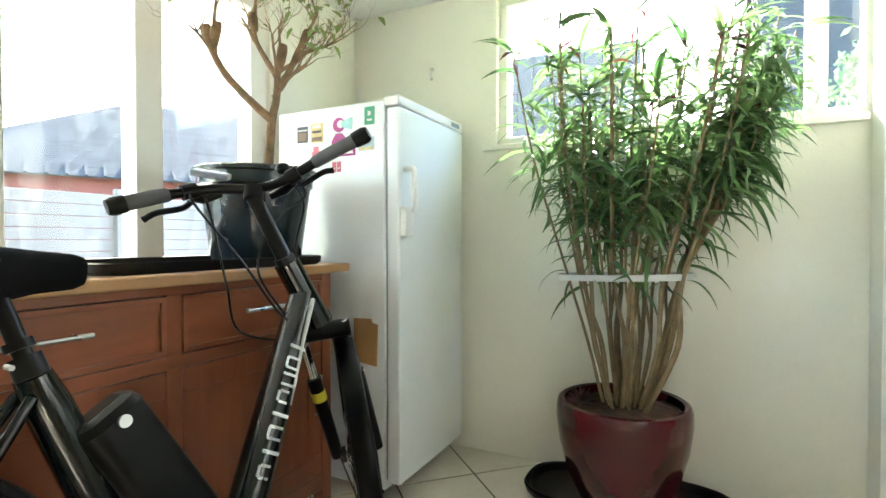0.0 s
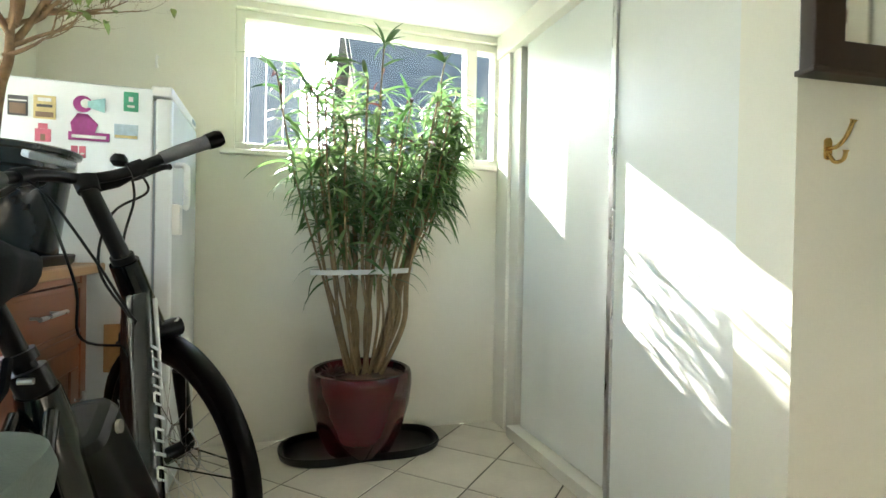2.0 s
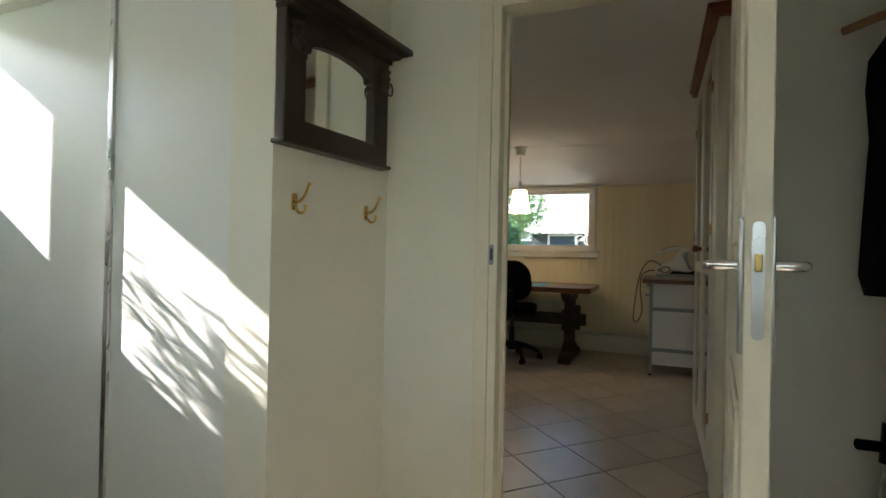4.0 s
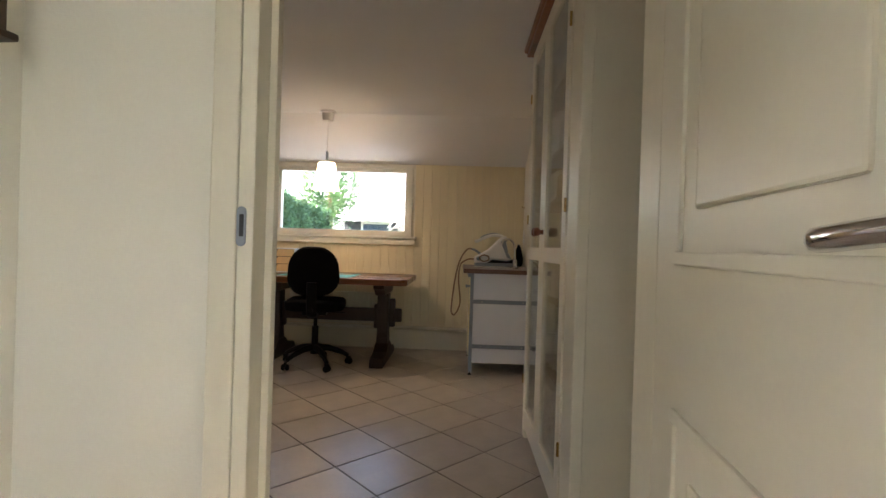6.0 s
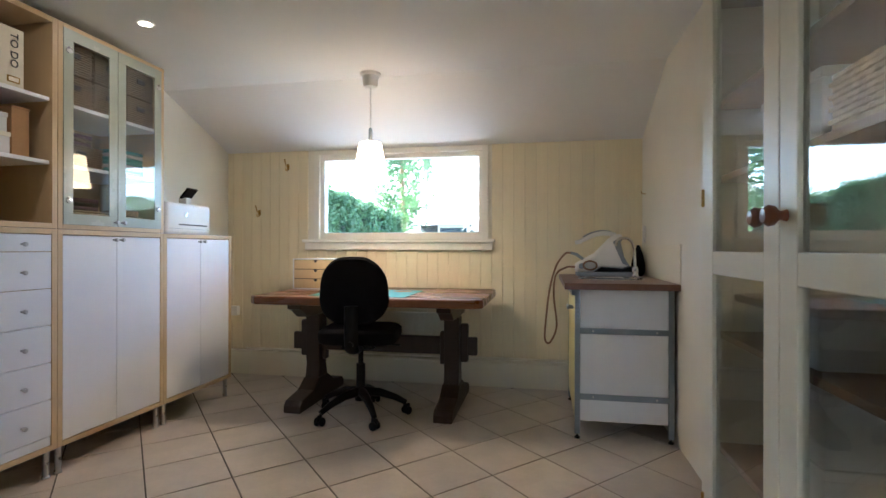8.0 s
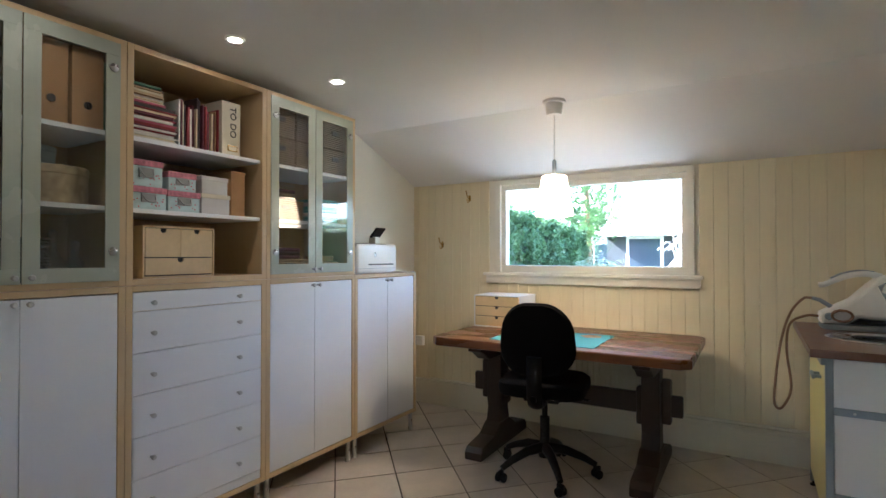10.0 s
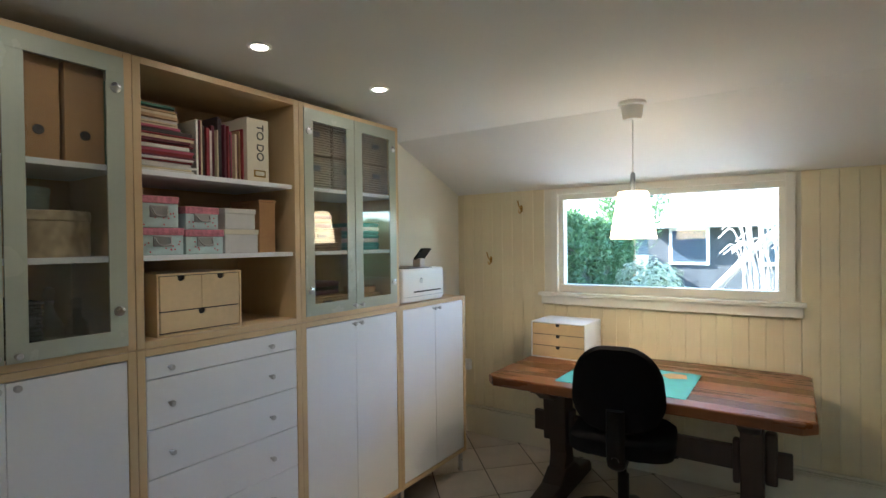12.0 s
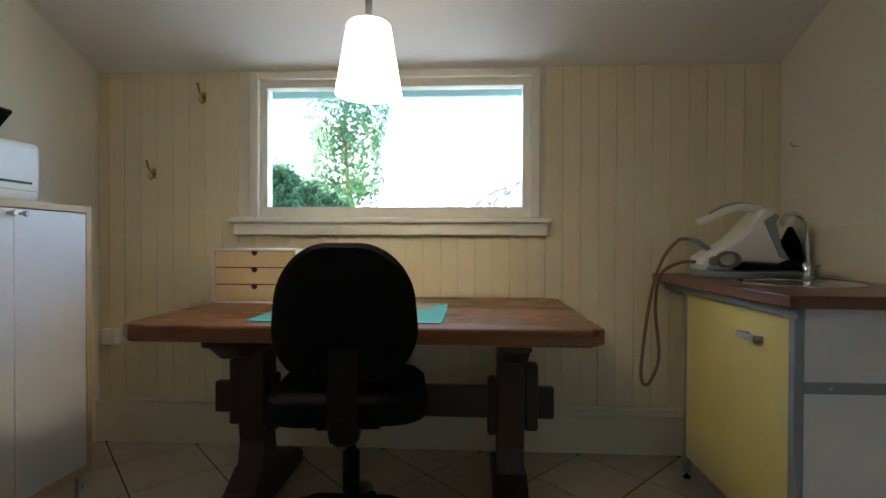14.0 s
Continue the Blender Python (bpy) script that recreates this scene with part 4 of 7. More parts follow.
def coat_hook(m, mat_, name="coat_hook", label="brass double coat hook on the wall", group="wall hooks"):
    t = thing(name, label, "hook", m, group)
    bm = bmesh.new()
    add_slab(bm, rounded(-0.011, -0.026, 0.011, 0.026, 0.0105), 0, 0.004, 0.001, pose(0, 0, 0, 90))
    part("plate", bm, mat_, t)
    tube("upper_prong", t, mat_, curve_pts([(0, -0.003, 0.0), (0, -0.025, 0.002), (0, -0.045, 0.02), (0, -0.062, 0.055)], 5), [0.005] * 15 + [0.008], 10)
    tube("lower_prong", t, mat_, curve_pts([(0, -0.003, -0.012), (0, -0.02, -0.033), (0, -0.04, -0.03), (0, -0.046, -0.010)], 5), [0.0045] * 15 + [0.0075], 10)
    return t


for y, z in ((1.645, 1.732), (1.905, 1.355)):
    coat_hook(pose(EX - 0.001, y, z, 0, 0, -90), BRASS)
nail = thing("wall_nail", "small brass screw hook in the cream wall", "hook", pose(5.19, SSY, 1.445))
tube("screw_hook", nail, BRASS, curve_pts([(0, 0, 0), (0, 0.02, 0), (0, 0.03, 0.008), (0, 0.03, 0.02)], 4), 0.003, 7)
sw = thing("wall_switch", "white wall switch above the worktop", "switch", pose(5.22, SSY, 1.16))
box("plate", sw, WHITEP, (-0.03, 0, -0.06), (0.03, 0.012, 0.06), 0.004)
sock = thing("wall_socket", "white surface mounted socket on the board wall", "socket", pose(EX, 2.12, 0.53))
box("housing", sock, WHITEP, (-0.045, -0.035, -0.04), (0.0, 0.035, 0.04), 0.005)
pipe = thing("heating_pipe", "cream painted heating pipe along the baseboard", "pipe")
tube("pipe_run", pipe, CREAMLAC, [(EX - 0.042, SSY + 0.02, 0.222), (EX - 0.042, 2.0, 0.222)], 0.009, 10)
tube("pipe_run", pipe, CREAMLAC, [(EX - 0.042, SSY + 0.02, 0.19), (EX - 0.042, 1.2, 0.19)], 0.009, 10)
rad = thing("radiator", "cream ribbed panel radiator under the window", "radiator", pose(EX - 0.02, 0.0, 0.0))
box("panel", rad, CREAMLAC, (-0.06, 0.20, 0.245), (-0.02, 1.18, 0.56), 0.004)
for k in range(24):
    box("rib", rad, CREAMLAC, (-0.068, 0.215 + k * 0.040, 0.265), (-0.058, 0.237 + k * 0.040, 0.54), 0.004)
for y in (0.35, 1.03):
    box("bracket", rad, CREAMLAC, (-0.022, y, 0.28), (0.02, y + 0.03, 0.52), 0.001)
tiles_band = struct("tile_band", CREAMLAC, [((4.235, SSY, 0.87), (5.30, SSY + 0.006, 1.08))], "cream splash panel above the worktop", "wall panel", 0.001)


# ---- hall: sideboard and fridge ----
SBX, SB0, SB1, SBZ = -1.26, 0.13, 1.38, 0.887
sb = thing("sideboard", "mahogany stained sideboard with two drawers above two panelled doors", "sideboard")
box("side_panel", sb, MAHOGV, (-1.64, SB1 - 0.03, 0.07), (SBX - 0.025, SB1, SBZ - 0.032), 0.002)
box("side_panel", sb, MAHOGV, (-1.64, SB0, 0.07), (SBX - 0.025, SB0 + 0.03, SBZ - 0.032), 0.002)
box("back_panel", sb, MAHOGV, (-1.645, SB0 + 0.03, 0.09), (-1.635, SB1 - 0.03, SBZ - 0.032), 0)
box("bottom_panel", sb, MAHOG, (-1.635, SB0 + 0.03, 0.09), (SBX - 0.03, SB1 - 0.03, 0.11), 0)
for y in (SB0, SB1 - 0.05):
    box("corner_post", sb, MAHOGV, (SBX - 0.045, y, 0), (SBX, y + 0.05, SBZ - 0.032), 0.004)
    box("corner_post", sb, MAHOGV, (-1.645, y, 0), (-1.60, y + 0.05, 0.1), 0.004)
ym = (SB0 + SB1) / 2
box("centre_stile", sb, MAHOGV, (SBX - 0.025, ym - 0.022, 0.13), (SBX - 0.003, ym + 0.022, SBZ - 0.05), 0.002)
for z0, z1 in ((0.832, SBZ - 0.032), (0.640, 0.675), (0.08, 0.135)):
    box("rail", sb, MAHOG, (SBX - 0.026, SB0 + 0.05, z0), (SBX - 0.002, SB1 - 0.05, z1), 0.002)
for y0, y1, hy in ((SB0 + 0.052, ym - 0.024, 0.0), (ym + 0.024, SB1 - 0.052, 0.0)):
    d = box("drawer", sb, MAHOG, (SBX - 0.022, y0, 0.678), (SBX - 0.004, y1, 0.829), 0.003)
    bm = bmesh.new()
    for p, q in (((y0 + 0.004, 0.678), (y1 - 0.004, 0.692)), ((y0 + 0.004, 0.815), (y1 - 0.004, 0.829)), ((y0, 0.678), (y0 + 0.014, 0.829)), ((y1 - 0.014, 0.678), (y1, 0.829))):
        add_box(bm, (SBX - 0.006, p[0], p[1]), (SBX + 0.002, q[0], q[1]), 0.002)
    part("bead", bm, MAHOG, d)
    yc = (y0 + y1) / 2
    tube("bar_handle", d, STEEL, [(SBX + 0.026, yc - 0.085, 0.765), (SBX + 0.026, yc + 0.085, 0.765)], 0.006, 12, "brushed steel bar handle")
    for s in (-0.06, 0.06):
        tube("handle_post", d, STEEL, [(SBX - 0.005, yc + s, 0.765), (SBX + 0.026, yc + s, 0.765)], 0.004, 8)
for y0, y1, hy in ((SB0 + 0.052, ym - 0.024, ym - 0.06), (ym + 0.024, SB1 - 0.052, SB1 - 0.085)):
    d = box("cabinet_door", sb, MAHOGV, (SBX - 0.022, y0 + 0.06, 0.20), (SBX - 0.010, y1 - 0.06, 0.575), 0.004)
    bm = bmesh.new()
    for p, q in (((y0, 0.138), (y1, 0.205)), ((y0, 0.57), (y1, 0.637)), ((y0, 0.205), (y0 + 0.066, 0.57)), ((y1 - 0.066, 0.205), (y1, 0.57))):
        add_box(bm, (SBX - 0.022, p[0], p[1]), (SBX - 0.003, q[0], q[1]), 0.003)
    part("door_frame", bm, MAHOGV, d)
    tube("bar_handle", d, STEEL, [(SBX + 0.022, hy, 0.335), (SBX + 0.022, hy, 0.50)], 0.006, 12, "brushed steel bar handle")
    for z in (0.36, 0.475):
        tube("handle_post", d, STEEL, [(SBX - 0.004, hy, z), (SBX + 0.022, hy, z)], 0.004, 8)
box("top", sb, TOPWOOD, (-1.655, SB0 - 0.06, SBZ - 0.031), (SBX + 0.03, 1.457, SBZ), 0.006, "lighter oak top board")

fr = thing("fridge", "tall white fridge with magnets on its side", "fridge", pose(0, 0, 0))
box("body", fr, FRIDGE, (-1.63, 1.502, 0.03), (-1.105, 2.065, 1.495), 0.008)
for x in (-1.6, -1.15):
    for y in (1.53, 2.03):
        lathe("foot", fr, BLACKP, [(0, 0), (0.018, 0), (0.018, 0.032), (0, 0.032)], 12, m=pose(x, y, 0))
fd = box("door", fr, FRIDGE, (-1.098, 1.503, 0.06), (-1.042, 2.064, 1.465), 0.010)
box("top_trim", fr, WHITEP, (-1.11, 1.502, 1.470), (-1.045, 2.065, 1.508), 0.007)
box("trim_lamp", fr, GREYMET, (-1.046, 1.95, 1.478), (-1.043, 2.03, 1.497), 0.0005)
box("gasket", fr, GREYMET, (-1.106, 1.512, 0.07), (-1.097, 2.055, 1.455), 0)
bm = bmesh.new()
add_tube(bm, curve_pts([(-1.045, 1.542, 1.235), (-1.005, 1.542, 1.235), (-1.0, 1.542, 1.20), (-1.0, 1.542, 1.10), (-1.01, 1.542, 1.08)], 5), 0.011, 10)
add_box(bm, (-1.045, 1.510, 0.985), (-1.018, 1.575, 1.095), 0.006)
part("handle", bm, WHITEP, fd, "white plastic door handle")


def magnet(name, label, x0, x1, z0, z1, marks):
    """A flat magnet on the fridge's side, with coloured shapes on it."""
    t = thing(name, label, "magnet", pose(0, 1.502, 0), "fridge magnets")
    for k, (col, a, b, c_, d_) in enumerate(marks):
        m_ = MAGCOL[col]
        w, h = x1 - x0, z1 - z0
        bm = bmesh.new()
        add_box(bm, (x0 + w * a, -0.0022 - 0.0006 * k, z0 + h * b), (x0 + w * c_, -0.0002 if k == 0 else -0.002, z0 + h * d_), 0.0005, 1)
        part("plate" if k == 0 else "print", bm, m_, t)
    return t


MAGCOL = {k: mat("magnet_" + k, v, 0.45, vary=0.12, scale=60, fine=200, bump=0.0) for k, v in
          {"purple": (0.35, 0.03, 0.22), "aqua": (0.35, 0.62, 0.62), "green": (0.08, 0.42, 0.24), "white": (0.75, 0.75, 0.72), "dark": (0.04, 0.04, 0.045), "yellow": (0.62, 0.50, 0.22),
           "pink": (0.60, 0.13, 0.20), "blue": (0.45, 0.58, 0.66), "brown": (0.20, 0.12, 0.07)}.items()}
magnet("film_clapper_magnet", "small dark film clapper magnet", -1.525, -1.470, 1.365, 1.430, [("dark", 0, 0, 1, 1), ("white", 0.05, 0.72, 0.95, 0.80), ("brown", 0.1, 0.1, 0.9, 0.62)])
magnet("souvenir_magnet", "ochre souvenir picture magnet", -1.455, -1.392, 1.360, 1.437, [("yellow", 0, 0, 1, 1), ("brown", 0.1, 0.08, 0.9, 0.3), ("dark", 0.15, 0.5, 0.85, 0.62), ("white", 0.2, 0.75, 0.8, 0.9)])
magnet("house_magnet", "small pink house magnet", -1.450, -1.405, 1.285, 1.345, [("pink", 0, 0, 1, 0.7), ("pink", 0.2, 0.7, 0.8, 1.0), ("brown", 0.35, 0.05, 0.65, 0.4)])
magnet("number_magnet", "small pink number magnet", -1.348, -1.305, 1.238, 1.278, [("pink", 0, 0, 0.45, 1), ("pink", 0.55, 0, 1, 1), ("white", 0.1, 0.3, 0.35, 0.42), ("white", 0.65, 0.3, 0.9, 0.42)])
magnet("card_magnet", "small green card magnet", -1.195, -1.150, 1.408, 1.475, [("green", 0, 0, 1, 1), ("white", 0.25, 0.2, 0.75, 0.32), ("white", 0.35, 0.5, 0.65, 0.75)])
magnet("seaside_magnet", "pale blue picture magnet", -1.222, -1.150, 1.312, 1.362, [("blue", 0, 0, 1, 1), ("yellow", 0.02, 0.05, 0.98, 0.25)])
t = thing("purple_magnet", "large purple shaped magnet with a pale blue cone", "magnet", pose(-1.30, 1.5015, 1.375, 90), "fridge magnets")
ring = [(0.028 * math.cos(a), 0.028 * math.sin(a)) for a in [math.tau * k / 20 for k in range(20)]]
slab("print", t, MAGCOL["purple"], [(x - 0.015, y + 0.045) for x, y in ring], 0.0002, 0.003)
slab("print", t, MAGCOL["white"], [(x * 0.55 - 0.006, y * 0.55 + 0.047) for x, y in ring], 0.0031, 0.0036)
slab("print", t, MAGCOL["aqua"], [(0.0, 0.035), (0.05, 0.02), (0.052, 0.07), (0.0, 0.055)], 0.0037, 0.005)
slab("print", t, MAGCOL["purple"], [(-0.045, -0.055), (0.02, -0.055), (0.03, -0.02), (0.0, 0.012), (-0.03, 0.012), (-0.05, -0.02)], 0.0002, 0.003)
slab("print", t, MAGCOL["purple"], [(-0.055, -0.078), (0.065, -0.078), (0.065, -0.050), (-0.055, -0.050)], 0.0031, 0.005)
slab("print", t, MAGCOL["white"], [(-0.045, -0.070), (0.055, -0.070), (0.055, -0.060), (-0.045, -0.060)], 0.0051, 0.006)
cb = thing("cardboard_piece", "torn brown cardboard piece taped to the fridge side", "cardboard", pose(-1.19, 1.5015, 0.585, 90))
slab("sheet", cb, CARD, [(-0.055, -0.075), (0.05, -0.09), (0.055, 0.07), (0.03, 0.075), (0.025, 0.09), (-0.055, 0.088)], 0.0002, 0.004, 0.0005)
hk = thing("ceiling_hook", "small white hook on the north wall", "hook", pose(-1.21, NY, 1.76))
tube("hook", hk, WHITEP, curve_pts([(0, 0, 0.03), (0, -0.02, 0.03), (0, -0.028, 0.0), (0, -0.02, -0.02), (0, -0.006, -0.012)], 4), 0.005, 8)

# ---- hall: bicycle ----
bike = thing("bicycle", "black electric city bicycle leaning by the sideboard", "bicycle")
V = Vector
C, R = V((-0.975, 1.150, 0.335)), V((-0.985, 0.03, 0.345))
head = V((-0.66, 0.75, 0.0)).normalized()
axis_f = V((0.73, 0.64, 0.13)).normalized()
head = (head - axis_f * head.dot(axis_f)).normalized()
up_f = axis_f.cross(head) * -1
if up_f.z < 0:
    up_f = -up_f
axis_r = V((1, 0, 0.08)).normalized()
fwd_r = V((0.0, 1, 0.0))
up_r = fwd_r.cross(axis_r) * -1
if up_r.z < 0:
    up_r = -up_r


def rim_pts(c_, f, u, r, a0=0.0, a1=360.0, n=48):
    return [c_ + f * (r * math.cos(radians(a0 + (a1 - a0) * k / n))) + u * (r * math.sin(radians(a0 + (a1 - a0) * k / n))) for k in range(n + 1)]


def wheel(c_, f, u, ax):
    t = new("wheel")
    t.parent = bike
    tube("tyre", t, RUBBER, rim_pts(c_, f, u, 0.322), 0.022, 10)
    tube("rim", t, BLACKP, rim_pts(c_, f, u, 0.298), 0.011, 8)
    tube("hub", t, BLACKP, [c_ - ax * 0.05, c_ + ax * 0.05], 0.024, 14)
    bm = bmesh.new()
    for k in range(28):
        a = math.tau * k / 28
        s = 0.035 if k % 2 else -0.035
        o = math.tau * (0.22 if k % 4 < 2 else -0.22)
        add_tube(bm, [c_ + ax * s + (f * math.cos(a + o) + u * math.sin(a + o)) * 0.022, c_ + (f * math.cos(a) + u * math.sin(a)) * 0.293], 0.0012, 5, False)
    part("spokes", bm, STEEL, t)
    bm = bmesh.new()
    ring_ = rim_pts(c_ + ax * 0.045, f, u, 0.075, n=32)
    add_tube(bm, ring_, 0.004, 6, False)
    for k in range(5):
        a = math.tau * k / 5
        add_tube(bm, [c_ + ax * 0.045, c_ + ax * 0.045 + (f * math.cos(a) + u * math.sin(a)) * 0.075], 0.004, 6)
    part("brake_disc", bm, STEEL, t)
    return t


def mudguard(c_, f, u, ax, a0, a1, r=0.362):
    bm = bmesh.new()
    rings = []
    n = 30
    for k in range(n + 1):
        a = radians(a0 + (a1 - a0) * k / n)
        d = f * math.cos(a) + u * math.sin(a)
        rings.append([bm.verts.new(c_ + d * (r - h) + ax * w) for w, h in ((-0.029, 0.018), (-0.024, 0.006), (-0.012, 0.0), (0.012, 0.0), (0.024, 0.006), (0.029, 0.018))])
    for p, q in zip(rings, rings[1:]):
        for k in range(5):
            bm.faces.new((p[k], p[k + 1], q[k + 1], q[k]))
    r_ = bmesh.ops.solidify(bm, geom=bm.faces[:], thickness=0.0025)
    bmesh.ops.recalc_face_normals(bm, faces=bm.faces)
    return part("mudguard", bm, BLACKP, bike, "glossy black mudguard")


wheel(C, head, up_f, axis_f)
wheel(R, fwd_r, up_r, axis_r)
mudguard(C, head, up_f, axis_f, 62, 208, 0.378)
mudguard(R, fwd_r, up_r, axis_r, 20, 190)
crown = V((-0.998, 1.018, 0.718))
steer_top = V((-1.108, 0.874, 1.085))
steer_bot = V((-1.043, 0.932, 0.903))
BB = V((-0.925, 0.625, 0.275))
lug = V((-0.997, 0.316, 0.758))
seat_end = V((-0.955, 0.485, 0.29))
fork = new("fork")
fork.parent = bike
tube("steerer", fork, BLACKP, [steer_bot, crown], 0.024, 14)
tube("crown", fork, BLACKP, [crown - axis_f * 0.075, crown + axis_f * 0.075], 0.026, 12)
for s in (-1, 1):
    top_, end_ = crown + axis_f * (0.062 * s), C + axis_f * (0.060 * s)
    mid_ = top_.lerp(end_, 0.38)
    tube("stanchion", fork, CHROME, [top_ + (top_ - end_) * 0.06, mid_], 0.014, 12, "chrome fork stanchion")
    tube("fork_leg", fork, BLACKP, [mid_ - (end_ - top_) * 0.04, end_], [0.021, 0.017], 12)
    if s == -1:
        tube("sticker", fork, LABELY, [mid_.lerp(end_, 0.10), mid_.lerp(end_, 0.22)], 0.0215, 12, "yellow sticker on the fork leg")
    tube("mudguard_stay", fork, BLACKP, [C + axis_f * (0.055 * s), C - head * 0.335 + axis_f * (0.03 * s) + up_f * 0.03], 0.0025, 6)
hl = new("headlight")
hl.parent = bike
tube("housing", hl, BLACKP, [crown + head * 0.03 + up_f * 0.02, crown + head * 0.06 + up_f * 0.025, crown + head * 0.10 + up_f * 0.022], [0.022, 0.034, 0.030], 14)
tube("bracket", hl, BLACKP, [crown, crown + head * 0.04 + up_f * 0.01], 0.010, 8)
tube("head_tube", bike, BIKE, [steer_bot + (steer_bot - crown).normalized() * 0.01, steer_bot.lerp(crown, 0.88)], [0.034, 0.037], 16)
tube("head_ring", bike, BLACKP, [steer_bot + (steer_bot - crown).normalized() * 0.008, steer_bot + (steer_bot - crown).normalized() * 0.028], 0.027, 14)
tube("stem_tube", bike, BLACKP, [steer_bot + (steer_bot - crown).normalized() * 0.02, steer_top], [0.021, 0.0195], 14)
clamp = V((-1.118, 0.884, 1.108))
tube("stem_clamp", bike, BLACKP, [steer_top - (clamp - steer_top) * 0.3, clamp], [0.024, 0.027], 14)
down0 = steer_bot.lerp(crown, 0.42)
axis_d = (BB - down0).normalized()
bm = bmesh.new()
add_tube(bm, [down0, down0.lerp(BB, 0.3), down0.lerp(BB, 0.75), BB], [0.036, 0.041, 0.043, 0.040], 16)
part("down_tube", bm, BIKE, bike, "glossy black down tube with silver marks")
# plain silver marks along the tube where its name stands
face = V((0.93, -0.25, 0.12))
face = (face - axis_d * face.dot(axis_d)).normalized()
sidev = axis_d.cross(face).normalized()
for k, (w, h) in enumerate(((0.9, 0.35), (0.25, 1.0), (0.9, 0.7), (0.25, 1.0), (0.9, 0.3), (0.9, 0.85), (0.9, 0.6), (0.25, 1.0))):
    p = down0 + axis_d * (0.455 - 0.042 * k)
    m_ = Matrix.Translation(p + face * 0.0395) @ Matrix((sidev, axis_d, face)).transposed().to_4x4()
    bm = bmesh.new()
    if w < 0.5:
        add_box(bm, (-0.022, -0.004, 0), (0.022, 0.004, 0.003), 0.0005, 1, m_)
    else:
        for yy in (-0.013, 0.013):
            add_box(bm, (-0.022 + 0.02 * (1 - h), yy - 0.003, 0), (0.022 - 0.02 * (1 - h) * 0.5, yy + 0.003, 0.003), 0.0005, 1, m_)
        add_box(bm, (-0.022 if k % 2 else 0.015, -0.012, 0), (-0.015 if k % 2 else 0.022, 0.012, 0.0028), 0.0005, 1, m_)
    part("silver_mark", bm, SILVER, bike)
tube("white_stripe", bike, SILVER, [down0 + axis_d * 0.02 + face * 0.037 - sidev * 0.010, down0 + axis_d * 0.13 + face * 0.041 - sidev * 0.010, down0 + axis_d * 0.30 + face * 0.040 - sidev * 0.022], [0.007, 0.005, 0.002], 6)
tube("seat_tube", bike, BIKE, [lug, lug.lerp(seat_end, 0.12), lug.lerp(seat_end, 0.5), seat_end, BB], [0.027, 0.034, 0.036, 0.036, 0.034], 16)
post_top = V((-1.046, 0.288, 0.895))
tube("seat_post", bike, BLACKP, [lug, post_top], 0.0145, 12)
tube("seat_clamp", bike, BLACKP, [lug - (post_top - lug) * 0.02, lug.lerp(post_top, 0.22)], 0.0245, 14)
tube("clamp_bolt", bike, STEEL, [lug.lerp(post_top, 0.14) + V((-0.004, -0.026, 0)), lug.lerp(post_top, 0.14) + V((0.014, -0.026, 0))], 0.0045, 10, "steel clamp bolt")
tube("seat_clamp", bike, BLACKP, [lug.lerp(post_top, 0.30), lug.lerp(post_top, 0.40)], 0.0215, 14)
saddle = bmesh.new()
prof = [(0.42, 0.020, 0.0), (0.40, 0.030, 0.003), (0.34, 0.038, 0.008), (0.27, 0.055, 0.012), (0.20, 0.082, 0.016), (0.15, 0.095, 0.02), (0.11, 0.09, 0.02), (0.09, 0.06, 0.012)]
rings = []
for y, w, zz in prof:
    ring_ = []
    for k in range(14):
        a = math.tau * k / 14
        sx, sz = math.cos(a), math.sin(a)
        ring_.append(saddle.verts.new((-1.052 + w * (abs(sx) ** 0.8) * (1 if sx > 0 else -1), y, 0.928 + zz + (0.030 * sz if sz > 0 else 0.082 * sz) * min(1.0, w / 0.085 + 0.22))))
    rings.append(ring_)
for p, q in zip(rings, rings[1:]):
    for k in range(14):
        saddle.faces.new((p[k], p[(k + 1) % 14], q[(k + 1) % 14], q[k]))
saddle.faces.new(rings[0])
saddle.faces.new(rings[-1][::-1])
bmesh.ops.recalc_face_normals(saddle, faces=saddle.faces)
part("saddle", saddle, BLACKF, bike, "black padded saddle")
tube("saddle_rail", bike, STEEL, [(-1.052, 0.34, 0.925), (-1.052, 0.27, 0.90), (-1.052, 0.16, 0.915)], 0.006, 8)
batt = bmesh.new()
bt, bb_ = V((-0.975, 0.405, 0.685)), V((-0.905, 0.60, 0.33))
bz = (bt - bb_).normalized()
bx_ = V((1, 0, 0)) - bz * bz.x
bx_.normalize()
by_ = bz.cross(bx_)
L_ = (bt - bb_).length
add_slab(batt, rounded(-0.043, -0.062, 0.043, 0.055, 0.030), 0, L_, 0.022, Matrix.Translation(bb_) @ Matrix((bx_, by_, bz)).transposed().to_4x4())
part("battery", batt, BLACKP, bike, "black battery case on the seat tube")
tube("battery_lock", bike, STEEL, [bt - bz * 0.03 + bx_ * 0.046, bt - bz * 0.03 + bx_ * 0.052], 0.011, 14, "steel battery lock")
tube("motor", bike, BLACKP, [BB - V((0.07, 0, 0)), BB + V((0.07, 0, 0))], 0.085, 20, "black motor housing")
